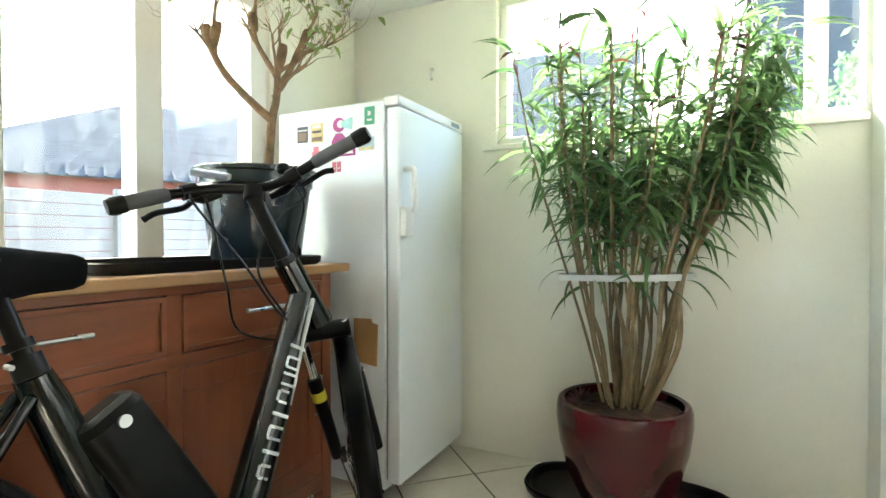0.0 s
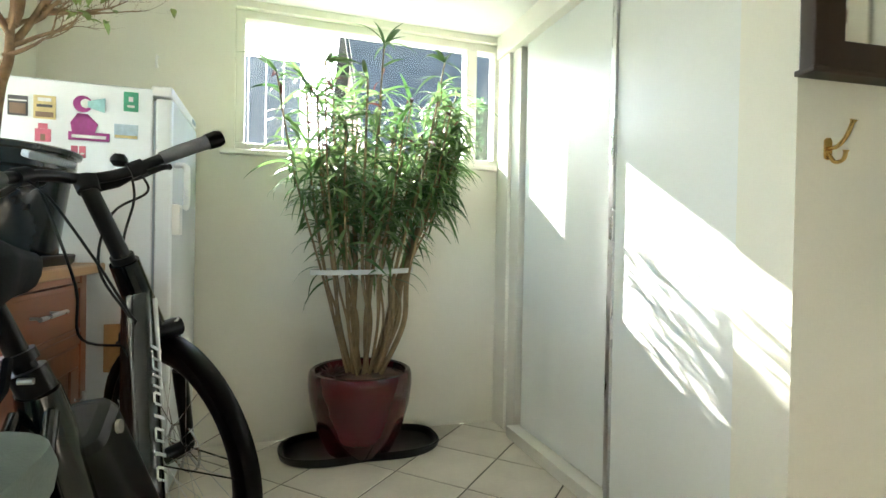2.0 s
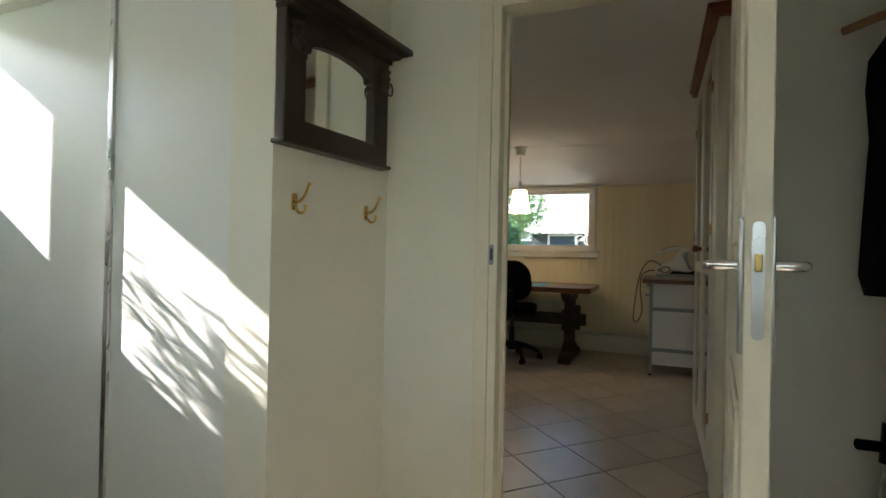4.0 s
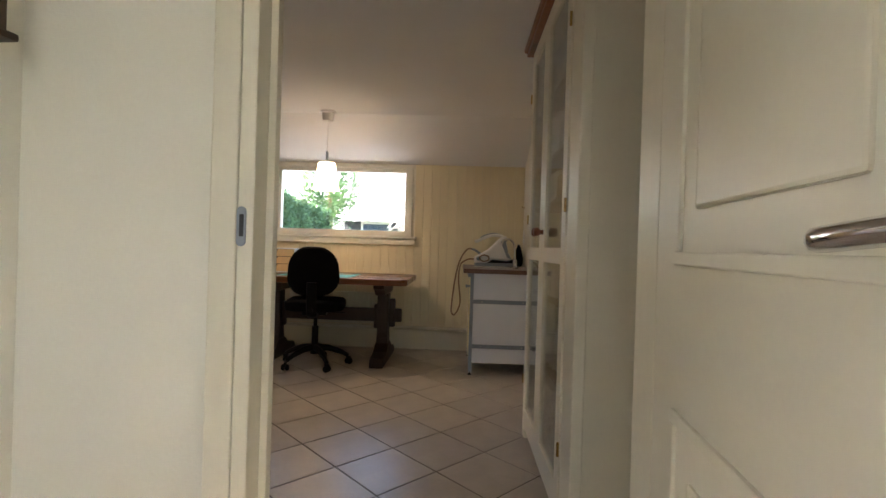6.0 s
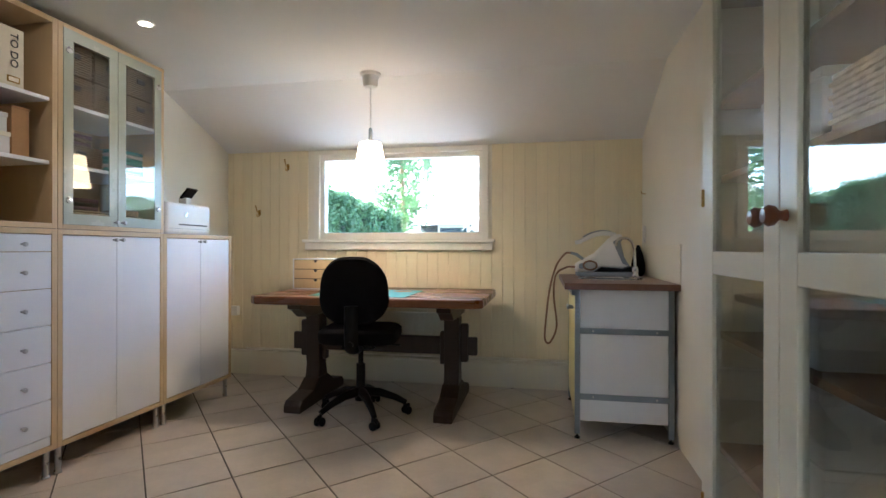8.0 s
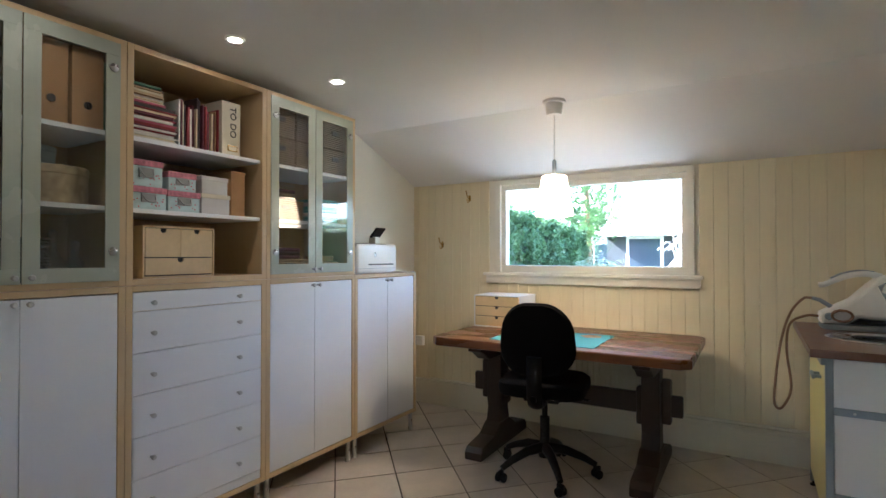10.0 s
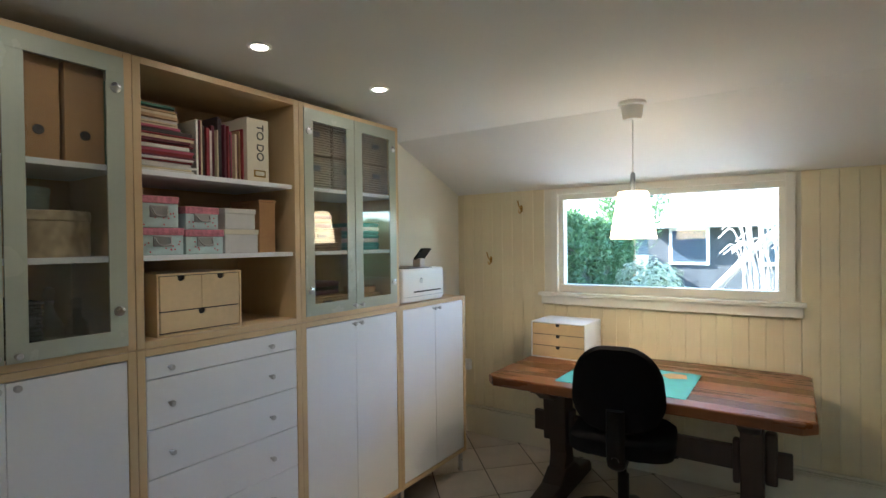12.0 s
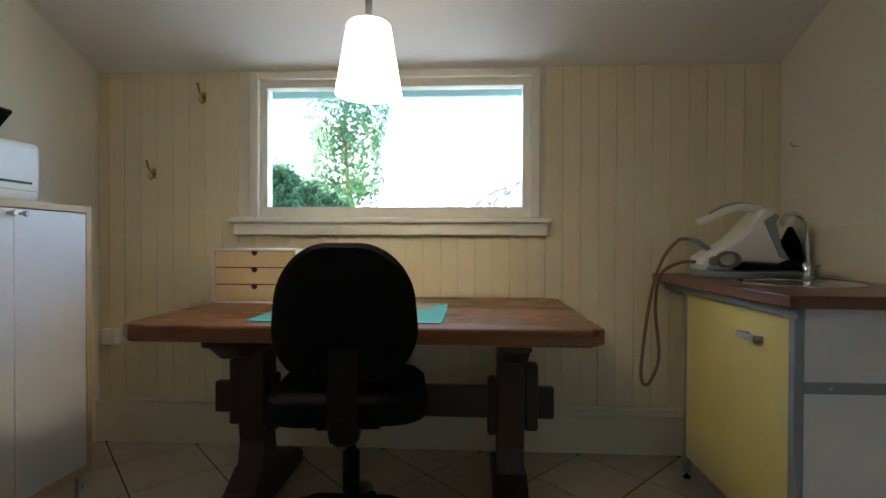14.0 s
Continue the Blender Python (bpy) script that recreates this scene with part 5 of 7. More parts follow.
for s in (-1, 1):
    tube("chain_stay", bike, BIKE, [BB + V((0.035 * s, -0.04, 0)), R + V((0.065 * s, 0, 0))], 0.013, 10)
    tube("seat_stay", bike, BIKE, [lug + V((0.02 * s, -0.01, -0.03)), R + V((0.065 * s, 0, 0.01))], 0.010, 10)
    crank = tube("crank", bike, STEEL, [BB + V((0.09 * s, 0, 0)), BB + V((0.10 * s, 0.09 * s, -0.14 * s))], 0.010, 8)
    box("pedal", bike, BLACKP, (-0.045, -0.04, -0.011), (0.045, 0.04, 0.011), 0.004, m=Matrix.Translation(BB + V((0.155 * s, 0.09 * s, -0.14 * s))))
    tube("rack_stay", bike, BLACKP, [R + V((0.06 * s, 0, 0.02)), V((-1.03 + 0.055 * s, -0.05, 0.665))], 0.006, 8)
    tube("rack_rail", bike, BLACKP, [V((-1.03 + 0.055 * s, 0.22, 0.67)), V((-1.03 + 0.055 * s, -0.22, 0.665))], 0.006, 8)
tube("kick_stand", bike, BLACKP, [R + V((-0.05, 0.10, -0.03)), V((-1.22, 0.16, 0.008))], 0.010, 8)
bar_pts = [(-1.242, 0.589, 1.048), (-1.208, 0.685, 1.078), (-1.165, 0.800, 1.103), clamp, (-1.045, 0.922, 1.132), (-0.945, 0.962, 1.192), (-0.843, 1.001, 1.247)]
hb = new("handlebar")
hb.parent = bike
cp = curve_pts(bar_pts, 8)
tube("bar", hb, BLACKP, cp, 0.0135, 12)
tube("grip", hb, GREYRUB, [cp[0], cp[3], cp[7], cp[9]], [0.020, 0.018, 0.018, 0.0165], 14, "grey rubber grip")
tube("grip", hb, GREYRUB, [cp[-1], cp[-4], cp[-8], cp[-11]], [0.020, 0.018, 0.018, 0.0165], 14, "grey rubber grip")
tube("grip_end", hb, BLACKP, [cp[0] + (cp[0] - cp[2]).normalized() * 0.012, cp[0], cp[2]], [0.018, 0.0225, 0.0212], 14)
tube("grip_end", hb, BLACKP, [cp[-1] + (cp[-1] - cp[-3]).normalized() * 0.012, cp[-1], cp[-3]], [0.018, 0.0225, 0.0212], 14)
for i, j in ((12, -1), (-15, 1)):
    p = cp[i]
    out = (cp[0 if i > 0 else -1] - p).normalized()
    f = head * 0.8 - V((0, 0, 0.45))
    lv = new("brake_lever")
    lv.parent = bike
    tube("clamp", lv, BLACKP, [p - out * 0.018, p + out * 0.018], 0.020, 12)
    tube("master_cylinder", lv, BLACKP, [p + f * 0.02, p + f * 0.045 - out * 0.03, p + f * 0.04 - out * 0.075], [0.015, 0.015, 0.010], 10)
    tube("lever", lv, BLACKP, curve_pts([p + f * 0.045, p + f * 0.07 + out * 0.03, p + f * 0.066 + out * 0.09, p + f * 0.085 + out * 0.125], 5), [0.008] * 15 + [0.009], 10)
disp = new("display")
disp.parent = bike
m_ = Matrix.Translation(cp[15] + V((0.02, -0.01, 0.035))) @ pose(0, 0, 0, 12, 8, 40)
box("case", disp, GREYMET, (-0.045, -0.022, -0.008), (0.045, 0.022, 0.008), 0.005, "grey trip computer", m_)
box("screen", disp, BLACKP, (-0.034, -0.016, 0.0078), (0.034, 0.016, 0.0088), 0.001, "", m_)
bell = lathe("bell", bike, BLACKP, [(0, 0.02), (0.012, 0.018), (0.019, 0.008), (0.02, 0.0), (0.012, -0.012), (0, -0.014)], 16, "black bell", Matrix.Translation(cp[-17] + V((-0.015, 0.01, 0.028))))
for pts in ([cp[12], (-1.13, 0.72, 1.05), (-1.07, 0.80, 0.92), (-1.02, 0.86, 0.80), (-1.0, 0.92, 0.74)],
            [cp[14], (-1.15, 0.78, 1.02), (-1.10, 0.78, 0.86), (-1.10, 0.82, 0.74), (-1.02, 0.93, 0.70)],
            [cp[-15], (-1.0, 0.95, 1.09), (-1.07, 0.92, 1.03), (-1.08, 0.86, 0.90), (-1.02, 0.90, 0.77)],
            [cp[-16], (-1.04, 0.99, 1.07), (-1.06, 0.98, 0.93), (-1.0, 1.02, 0.78)]):
    tube("cable", bike, BLACKP, curve_pts(pts, 6), 0.0032, 7)
bag = thing("rear_bag", "grey-green cloth bag over the bicycle's rear rack", "bag", pose(-1.01, -0.01, 0.672))
bm = bmesh.new()
add_pad(bm, rounded(-0.10, -0.20, 0.10, 0.21, 0.09, 6), [(0.9, 0.0), (1.0, 0.02), (1.03, 0.045), (0.97, 0.07), (0.7, 0.088), (0.3, 0.092)])
CLOTH = mat("grey_green_cloth", (0.11, 0.14, 0.115), 0.85, vary=0.15, scale=8, fine=300, bump=0.3)
part("body", bm, CLOTH, bag)
for s in (-1, 1):
    tube("strap", bag, BLACKF, [(0.02 * s, 0.16, 0.09), (0.03 * s, 0.19, 0.12), (0.022 * s, 0.22, 0.15)], 0.006, 6)

# ---- hall: plants ----
def leaf_mesh(name, length, width, droop, material, n=7):
    bm = bmesh.new()
    rows = []
    for k in range(n + 1):
        t = k / n
        w = width * math.sin(math.pi * min(1, 0.06 + t * 0.94) ** 0.75) * 0.5
        x, z = length * t * (1 - 0.18 * droop * t * t), -droop * length * 0.55 * t * t
        rows.append([bm.verts.new((x, -w, z + w * 0.35)), bm.verts.new((x, 0, z)), bm.verts.new((x, w, z + w * 0.35))])
    for a, b in zip(rows, rows[1:]):
        bm.faces.new((a[0], a[1], b[1], b[0]))
        bm.faces.new((a[1], a[2], b[2], b[1]))
    bmesh.ops.remove_doubles(bm, verts=bm.verts, dist=0.0003)
    me = mesh_of(name, bm)
    for p in me.polygons:
        p.use_smooth = True
    me.materials.append(material)
    return me


def joined_leaves(name, places, metas, parent, material):
    """Leaves past the first few hundred, in one mesh."""
    vs, fs = [], []
    for (m_, k) in places:
        me = metas[k]
        o = len(vs)
        vs += [tuple(m_ @ v.co) for v in me.vertices]
        fs += [[o + i for i in p.vertices] for p in me.polygons]
    me = bpy.data.meshes.new(name)
    me.from_pydata(vs, [], fs)
    for p in me.polygons:
        p.use_smooth = True
    me.materials.append(material)
    ob = new(name, me)
    ob.parent = parent
    return tagged(ob, kind="stuff")


PX, PY = -0.305, 1.865
rng = random.Random(7)
tray = thing("plant_tray", "black plastic kidney shaped tray on the floor", "tray", pose(-0.295, 1.885, 0))
oval = []
for k in range(40):
    a = math.tau * k / 40
    x, y = 0.375 * math.copysign(abs(math.cos(a)) ** 0.6, math.cos(a)), 0.185 * math.copysign(abs(math.sin(a)) ** 0.7, math.sin(a))
    if y < 0:
        y *= 1 - 0.10 * math.exp(-(x / 0.12) ** 2)
    oval.append((x, y + 0.02 * x))
bm = bmesh.new()
add_pad(bm, oval, [(0.93, 0.0), (0.98, 0.012), (1.0, 0.035), (0.985, 0.041), (0.95, 0.036), (0.92, 0.012), (0.88, 0.009)])
part("shell", bm, BLACKP, tray)
pot = thing("plant_pot", "glossy burgundy ceramic pot standing in a black tray", "pot", pose(PX, PY, 0.0095))
lathe("vessel", pot, POT, [(0, 0), (0.140, 0), (0.150, 0.008), (0.195, 0.10), (0.227, 0.22), (0.238, 0.31), (0.237, 0.345), (0.205, 0.345), (0.19, 0.33), (0, 0.33)], 48)
lathe("rim", pot, POT, [(0.237, 0.345), (0.236, 0.36), (0.230, 0.374), (0.220, 0.379), (0.209, 0.374), (0.205, 0.345)], 48)
soil = thing("potting_soil", "dry brown soil with dead leaves in the pot", "soil", pose(PX, PY, 0.34))
bm = bmesh.new()
add_lathe(bm, [(0.0, 0.035), (0.05, 0.032), (0.10, 0.03), (0.15, 0.024), (0.19, 0.012), (0.19, 0.0), (0, 0.0)], 36)
for v in bm.verts:
    if v.co.z > 0.01:
        v.co.z += 0.012 * noise.noise(v.co * 30)
part("soil_surface", bm, SOIL, soil)
plant = thing("house_plant", "tall bushy house plant with narrow green leaves and a band", "plant", pose(PX, PY, 0.365))
leaf_kinds = [leaf_mesh("leaf", l, w, d, LEAF) for l, w, d in ((0.15, 0.018, 0.8), (0.17, 0.019, 1.1), (0.14, 0.016, 0.6), (0.18, 0.018, 1.4), (0.11, 0.015, 0.8))]
dark_kinds = [leaf_mesh("leaf", l, w, d, LEAFD) for l, w, d in ((0.10, 0.018, 0.6), (0.08, 0.016, 1.0))]
places, darks = [], []


def set_leaf(p, az, pitch, k, store):
    store.append((Matrix.Translation(p) @ Matrix.Rotation(az, 4, "Z") @ Matrix.Rotation(-pitch, 4, "Y") @ Matrix.Rotation(rng.uniform(-0.6, 0.6), 4, "X") @ Matrix.Scale(rng.uniform(0.75, 1.15), 4), k))


for i in range(37):
    a = i * 2.399 + rng.uniform(-0.2, 0.2)
    q = math.sqrt(min(1, (i + 0.5) / 30))
    base = V((0.085 * q * math.cos(a) + 0.01, 0.075 * q * math.sin(a), -0.005))
    band = V((0.222 * q * math.cos(a), 0.16 * q * math.sin(a), 0.475 + rng.uniform(-0.01, 0.01)))
    hgt = rng.uniform(1.08, 1.40) + (0.15 if i % 9 == 4 else 0) - 0.04 * q * q + (0.1 if i in (2, 3) else 0)
    tip = V(((0.43 * q + 0.02) * math.cos(a) + 0.035 + rng.uniform(-0.05, 0.05), (0.21 * q) * math.sin(a) - 0.03 + rng.uniform(-0.03, 0.02), hgt))
    # stems added on the right to block low sun from the closet door
    if i >= 30:
        a = (i - 33) * 0.28
        base, band = V((0.08, 0.02 * (i - 33), -0.005)), V((0.20, 0.03 * (i - 33), 0.475))
        hgt = rng.uniform(0.98, 1.28)
        tip = V((rng.uniform(0.36, 0.46), rng.uniform(-0.06, 0.10), hgt))
        q = 0.9
    path = curve_pts([base, base.lerp(band, 0.5) + V((0.02 * math.cos(a) * q + rng.uniform(-0.035, 0.035), rng.uniform(-0.03, 0.03), 0)), band, band.lerp(tip, 0.5) + V((0.03 * q * math.cos(a), 0, 0.02)), tip], 6)
    n = len(path)
    tube("stem", plant, STEM, path, [(0.0062 + 0.003 * (i % 3 == 0)) * (1 - 0.6 * k / n) + 0.001 for k in range(n)], 6)
    for k in range(n):
        p = path[k]
        f = (p.z - 0.42) / max(0.2, hgt - 0.42)
        if f < 0:
            continue
        cnt = (4 if f < 0.35 else (6 if f < 0.75 else 3)) + (2 if i >= 30 else 0)
        if f < 0.22:
            cnt = 1 if rng.random() < 0.6 else 0
        if i >= 30 and f < 0.5:
            cnt = 0
        for c_ in range(cnt):
            az = rng.uniform(0, math.tau)
            pp = p.lerp(path[min(k + 1, n - 1)], rng.random())
            if PY + pp.y > NY - 0.17 and math.sin(az) > -0.2:
                az = -az
            pitch = rng.uniform(-0.5, 0.6) + 0.5 * max(0, f - 0.6)
            if f > 0.75 and rng.random() < 0.14:
                set_leaf(pp, az, pitch, rng.randrange(2), darks)
            else:
                set_leaf(pp, az, pitch, rng.randrange(5), places)
    for c_ in range(5):
        set_leaf(path[-1], rng.uniform(0, math.tau), rng.uniform(0.4, 1.3), rng.randrange(5), places)
# five more added stems, reaching out to dapple the closet's sun patch
for i in range(5):
    tip = V((0.44 + 0.025 * i, rng.uniform(0.10, 0.14), 1.14 + 0.06 * ((i * 2) % 5)))
    band = V((0.19, 0.02 * (i - 2), 0.475))
    path = curve_pts([V((0.07, 0.015 * (i - 2), -0.005)), V((0.13, 0.02 * (i - 2), 0.23)), band, band.lerp(tip, 0.55) + V((0.04, 0.01, 0.03)), tip], 6)
    n = len(path)
    tube("stem", plant, STEM, path, [0.0062 * (1 - 0.6 * k / n) + 0.001 for k in range(n)], 6)
    for k in range(n - 8, n):
        for c_ in range(6):
            az = rng.uniform(0, math.tau)
            set_leaf(path[k] + V((rng.uniform(-0.02, 0.03), 0, rng.uniform(-0.03, 0.02))), az if math.sin(az) < 0.3 else -az, rng.uniform(-0.6, 0.5), rng.randrange(5), places)
places = [(m_, k) for m_, k in places if PY + (m_ @ V((0.15, 0, 0))).y < NY - 0.03]
rng.shuffle(places)
for m_, k in places[:240]:
    ob = new("leaf", leaf_kinds[k])
    ob.parent, ob.matrix_basis = plant, m_
joined_leaves("leaves", places[240:], leaf_kinds, plant, LEAF)
joined_leaves("dying_leaves", darks, dark_kinds, plant, LEAFD)
bandt = bmesh.new()
n = 48
rr = [[bandt.verts.new(((0.236 + e) * math.cos(k * math.tau / n), (0.168 + e) * math.sin(k * math.tau / n), 0.475 + h + 0.008 * math.cos(k * math.tau / n + 0.4))) for k in range(n)] for e, h in ((0, -0.011), (0, 0.011), (0.0015, 0.011), (0.0015, -0.011))]
for i in range(4):
    for k in range(n):
        bandt.faces.new((rr[i][k], rr[i][(k + 1) % n], rr[(i + 1) % 4][(k + 1) % n], rr[(i + 1) % 4][k]))
bmesh.ops.recalc_face_normals(bandt, faces=bandt.faces)
part("band", bandt, mat("printed_band", (0.50, 0.50, 0.48), 0.5, vary=0.05, scale=20, bump=0.02), plant, "white printed plastic band")
bm = bmesh.new()
for k in range(60, 120):
    if k % 7 in (0, 5) or k % 20 > 16:
        continue
    a = math.tau * k / 120 + 3.141
    c_, s_ = math.cos(a), math.sin(a)
    add_box(bm, (-0.004, -0.0008, -0.005), (0.003, 0.0008, 0.005), 0, 1, pose(0.2385 * c_, 0.1705 * s_, 0.475 + 0.008 * math.cos(a + 0.4), 0, 0, math.degrees(math.atan2(0.168 * c_, -0.222 * s_))))
part("band_print", bm, GREYMET, plant, "unreadable dark print", soft=False)
rosette = thing("dark_succulent", "small dark withered rosette in the pot", "plant", pose(PX - 0.135, PY - 0.07, 0.372))
dk = leaf_mesh("leaf", 0.07, 0.014, 0.1, LEAFD)
joined_leaves("leaves", [(Matrix.Rotation(k * 2.4, 4, "Z") @ Matrix.Rotation(-0.1 - 0.035 * (k % 32), 4, "Y"), 0) for k in range(46)], [dk], rosette, LEAFD)

tub = thing("plant_tub", "dark blue-grey plastic tub on the sideboard", "pot", pose(-1.432, 1.195, 0.893))
lathe("vessel", tub, TUB, [(0, 0), (0.140, 0), (0.146, 0.006), (0.172, 0.20), (0.180, 0.255), (0.190, 0.262), (0.192, 0.300), (0.203, 0.304), (0.205, 0.315), (0.197, 0.320), (0.184, 0.316), (0.176, 0.27), (0, 0.265)], 48)
lathe("soil_surface", tub, SOIL, [(0, 0.276), (0.10, 0.274), (0.174, 0.268), (0.174, 0.264), (0, 0.264)], 32)
st = thing("sideboard_tray", "long black plastic tray on the sideboard", "tray", pose(-1.445, 0.99, SBZ))
bm = bmesh.new()
add_pad(bm, rounded(-0.185, -0.40, 0.165, 0.395, 0.05, 6), [(0.96, 0.0), (0.99, 0.008), (1.0, 0.028), (0.985, 0.031), (0.965, 0.026), (0.95, 0.006), (0.9, 0.0055)])
part("shell", bm, BLACKP, st)
tree = thing("potted_tree", "half bare gnarled potted tree with few small leaves", "plant", pose(-1.452, 1.285, 1.165))
rng = random.Random(11)
twigs = bmesh.new()
tl = []


def branch(p, d, length, r, depth):
    pts, rs = [p], [r]
    n = 4
    for k in range(n):
        d = (d + V((rng.uniform(-0.3, 0.3), rng.uniform(-0.3, 0.3), rng.uniform(-0.12, 0.22)))).normalized()
        q = pts[-1] + d * (length / n)
        q.x = max(q.x, -0.14)
        q.z = min(q.z, 0.93)
        pts.append(q)
        rs.append(r * (1 - 0.55 * (k + 1) / n))
    add_tube(twigs, pts, rs, 6)
    if depth == 0:
        for k in range(rng.choice((0, 0, 0, 1))):
            tl.append((Matrix.Translation(pts[-1 - k]) @ Matrix.Rotation(rng.uniform(0, 6.28), 4, "Z") @ Matrix.Rotation(rng.uniform(-0.8, 0.8), 4, "Y"), rng.randrange(2)))
        return
    for k in range(rng.choice((2, 3, 3))):
        i = rng.randrange(2, n + 1)
        e = (d + V((rng.uniform(-0.9, 0.9), rng.uniform(-0.9, 0.9), rng.uniform(-0.3, 0.7)))).normalized()
        branch(pts[i], e, length * rng.uniform(0.55, 0.85), rs[i] * 0.7, depth - 1)


tube("trunk", tree, BARK, curve_pts([(0, 0, 0), (-0.022, 0.005, 0.06), (-0.02, 0.01, 0.14), (-0.005, 0.008, 0.245), (0.012, 0.015, 0.33), (0.012, 0.02, 0.44)], 5), [0.021 - 0.0004 * k for k in range(26)], 12)
tube("limb", tree, BARK, curve_pts([(-0.005, 0.008, 0.245), (-0.03, -0.05, 0.29), (-0.07, -0.13, 0.37), (-0.085, -0.18, 0.45), (-0.06, -0.195, 0.52)], 5), [0.016 - 0.0003 * k for k in range(21)], 10)
tube("limb", tree, BARK, curve_pts([(0.012, 0.02, 0.40), (-0.02, 0.0, 0.46), (-0.03, -0.04, 0.52), (-0.02, -0.06, 0.58)], 5), [0.012 - 0.0004 * k for k in range(16)], 10)
tube("limb", tree, BARK, curve_pts([(0.012, 0.018, 0.36), (0.04, 0.05, 0.43), (0.07, 0.06, 0.50), (0.08, 0.09, 0.56)], 5), [0.012 - 0.0004 * k for k in range(16)], 10)
for p, d, l in (((0.012, 0.02, 0.43), (0.1, 0.1, 1), 0.16), ((-0.02, -0.06, 0.57), (0, -0.3, 1), 0.15), ((0.08, 0.09, 0.55), (0.4, 0.4, 0.8), 0.15), ((-0.06, -0.195, 0.51), (0.1, -0.2, 1), 0.15),
                ((-0.08, -0.17, 0.44), (-0.1, -0.7, 0.6), 0.12), ((0.05, 0.055, 0.45), (0.8, 0.2, 0.5), 0.15), ((0.01, 0.02, 0.36), (0.6, 0.3, 0.5), 0.16), ((0.02, 0.02, 0.42), (0.3, 0.7, 0.6), 0.17), ((-0.02, 0.0, 0.46), (0.2, -0.6, 0.7), 0.16), ((0.06, 0.06, 0.48), (0.9, 0.5, 0.2), 0.17), ((0.0, 0.01, 0.33), (0.7, -0.2, 0.3), 0.13), ((0.012, 0.02, 0.40), (0.5, -0.5, 0.7), 0.15), ((0.07, 0.06, 0.50), (0.2, 0.8, 0.3), 0.14)):
    branch(V(p), V(d).normalized(), l, 0.0075, 4 if l > 0.145 else 3)
for p0, p1, r0 in (((-0.085, -0.175, 0.44), (-0.10, -0.20, 0.53), 0.019), ((-0.08, -0.18, 0.46), (-0.055, -0.185, 0.54), 0.016), ((0.02, 0.02, 0.43), (0.03, 0.03, 0.52), 0.017), ((0.075, 0.075, 0.52), (0.085, 0.10, 0.585), 0.015), ((-0.025, -0.05, 0.55), (-0.02, -0.07, 0.61), 0.015)):
    p0, p1 = V(p0), V(p1)
    tube("pruned_stub", tree, BARK, [p0, p0.lerp(p1, 0.4) + V((0.004, -0.003, 0)), p0.lerp(p1, 0.75), p1], [r0 * 0.75, r0, r0 * 1.1, r0 * 0.9], 9)
part("branchwork", twigs, BARK, tree)
small = [leaf_mesh("leaf", 0.05, 0.02, 0.5, LEAFY2, 4), leaf_mesh("leaf", 0.035, 0.016, 0.3, LEAFY2, 4)]
for m_, k in tl[:200]:
    ob = new("leaf", small[k])
    ob.parent, ob.matrix_basis = tree, m_
if tl[200:]:
    joined_leaves("leaves", tl[200:], small, tree, LEAFY2)

# ---- hall: mirror, hooks, coats ----
u = V((HX - CX, 0.297 - 0.352, 0)).normalized()
ang = math.degrees(math.atan2(u.y, u.x))


def on_end_wall(x, z):
    y = 0.352 + (0.297 - 0.352) * (x - CX) / (HX - CX)
    return pose(x, y, z, 0, 0, ang)


mir = thing("wall_mirror", "dark carved wooden wall mirror with a cornice", "mirror", on_end_wall(0.706, 1.376))
hw = 0.258
box("side_rail", mir, DARKOAK, (-hw, -0.042, 0.055), (-hw + 0.086, 0.0, 0.385), 0.006)
box("side_rail", mir, DARKOAK, (hw - 0.086, -0.042, 0.055), (hw, 0.0, 0.385), 0.006)
box("bottom_rail", mir, DARKOAK, (-hw, -0.042, 0.0), (hw, 0.0, 0.072), 0.006)
box("bottom_ledge", mir, DARKOAK, (-hw - 0.012, -0.052, -0.008), (hw + 0.012, 0.0, 0.006), 0.004)
arch = [(-0.148, 0.30), (-0.148, 0.225), (-0.140, 0.235), (-0.142, 0.252), (-0.128, 0.252), (-0.125, 0.266)] + [(0.125 * math.sin(radians(a)), 0.266 + 0.026 * math.cos(radians(a))) for a in range(-80, 81, 16)] + [(0.125, 0.266), (0.128, 0.252), (0.142, 0.252), (0.140, 0.235), (0.148, 0.225), (0.148, 0.30)]
bm = bmesh.new()
add_slab(bm, [(x * 1.17, z * 1.11) for x, z in arch] + [(0.173, 0.385), (-0.173, 0.385)], 0.0, 0.036, 0, pose(0, 0, 0, 90))
part("arched_head", bm, DARKOAK, mir, soft=False)
bm = bmesh.new()
for a, b in (((-hw - 0.005, -0.055, 0.378), (hw + 0.005, 0, 0.396)), ((-hw - 0.018, -0.085, 0.396), (hw + 0.018, 0, 0.410)), ((-hw - 0.035, -0.125, 0.410), (hw + 0.035, 0, 0.432))):
    add_box(bm, a, b, 0.005)
part("cornice", bm, DARKOAK, mir)
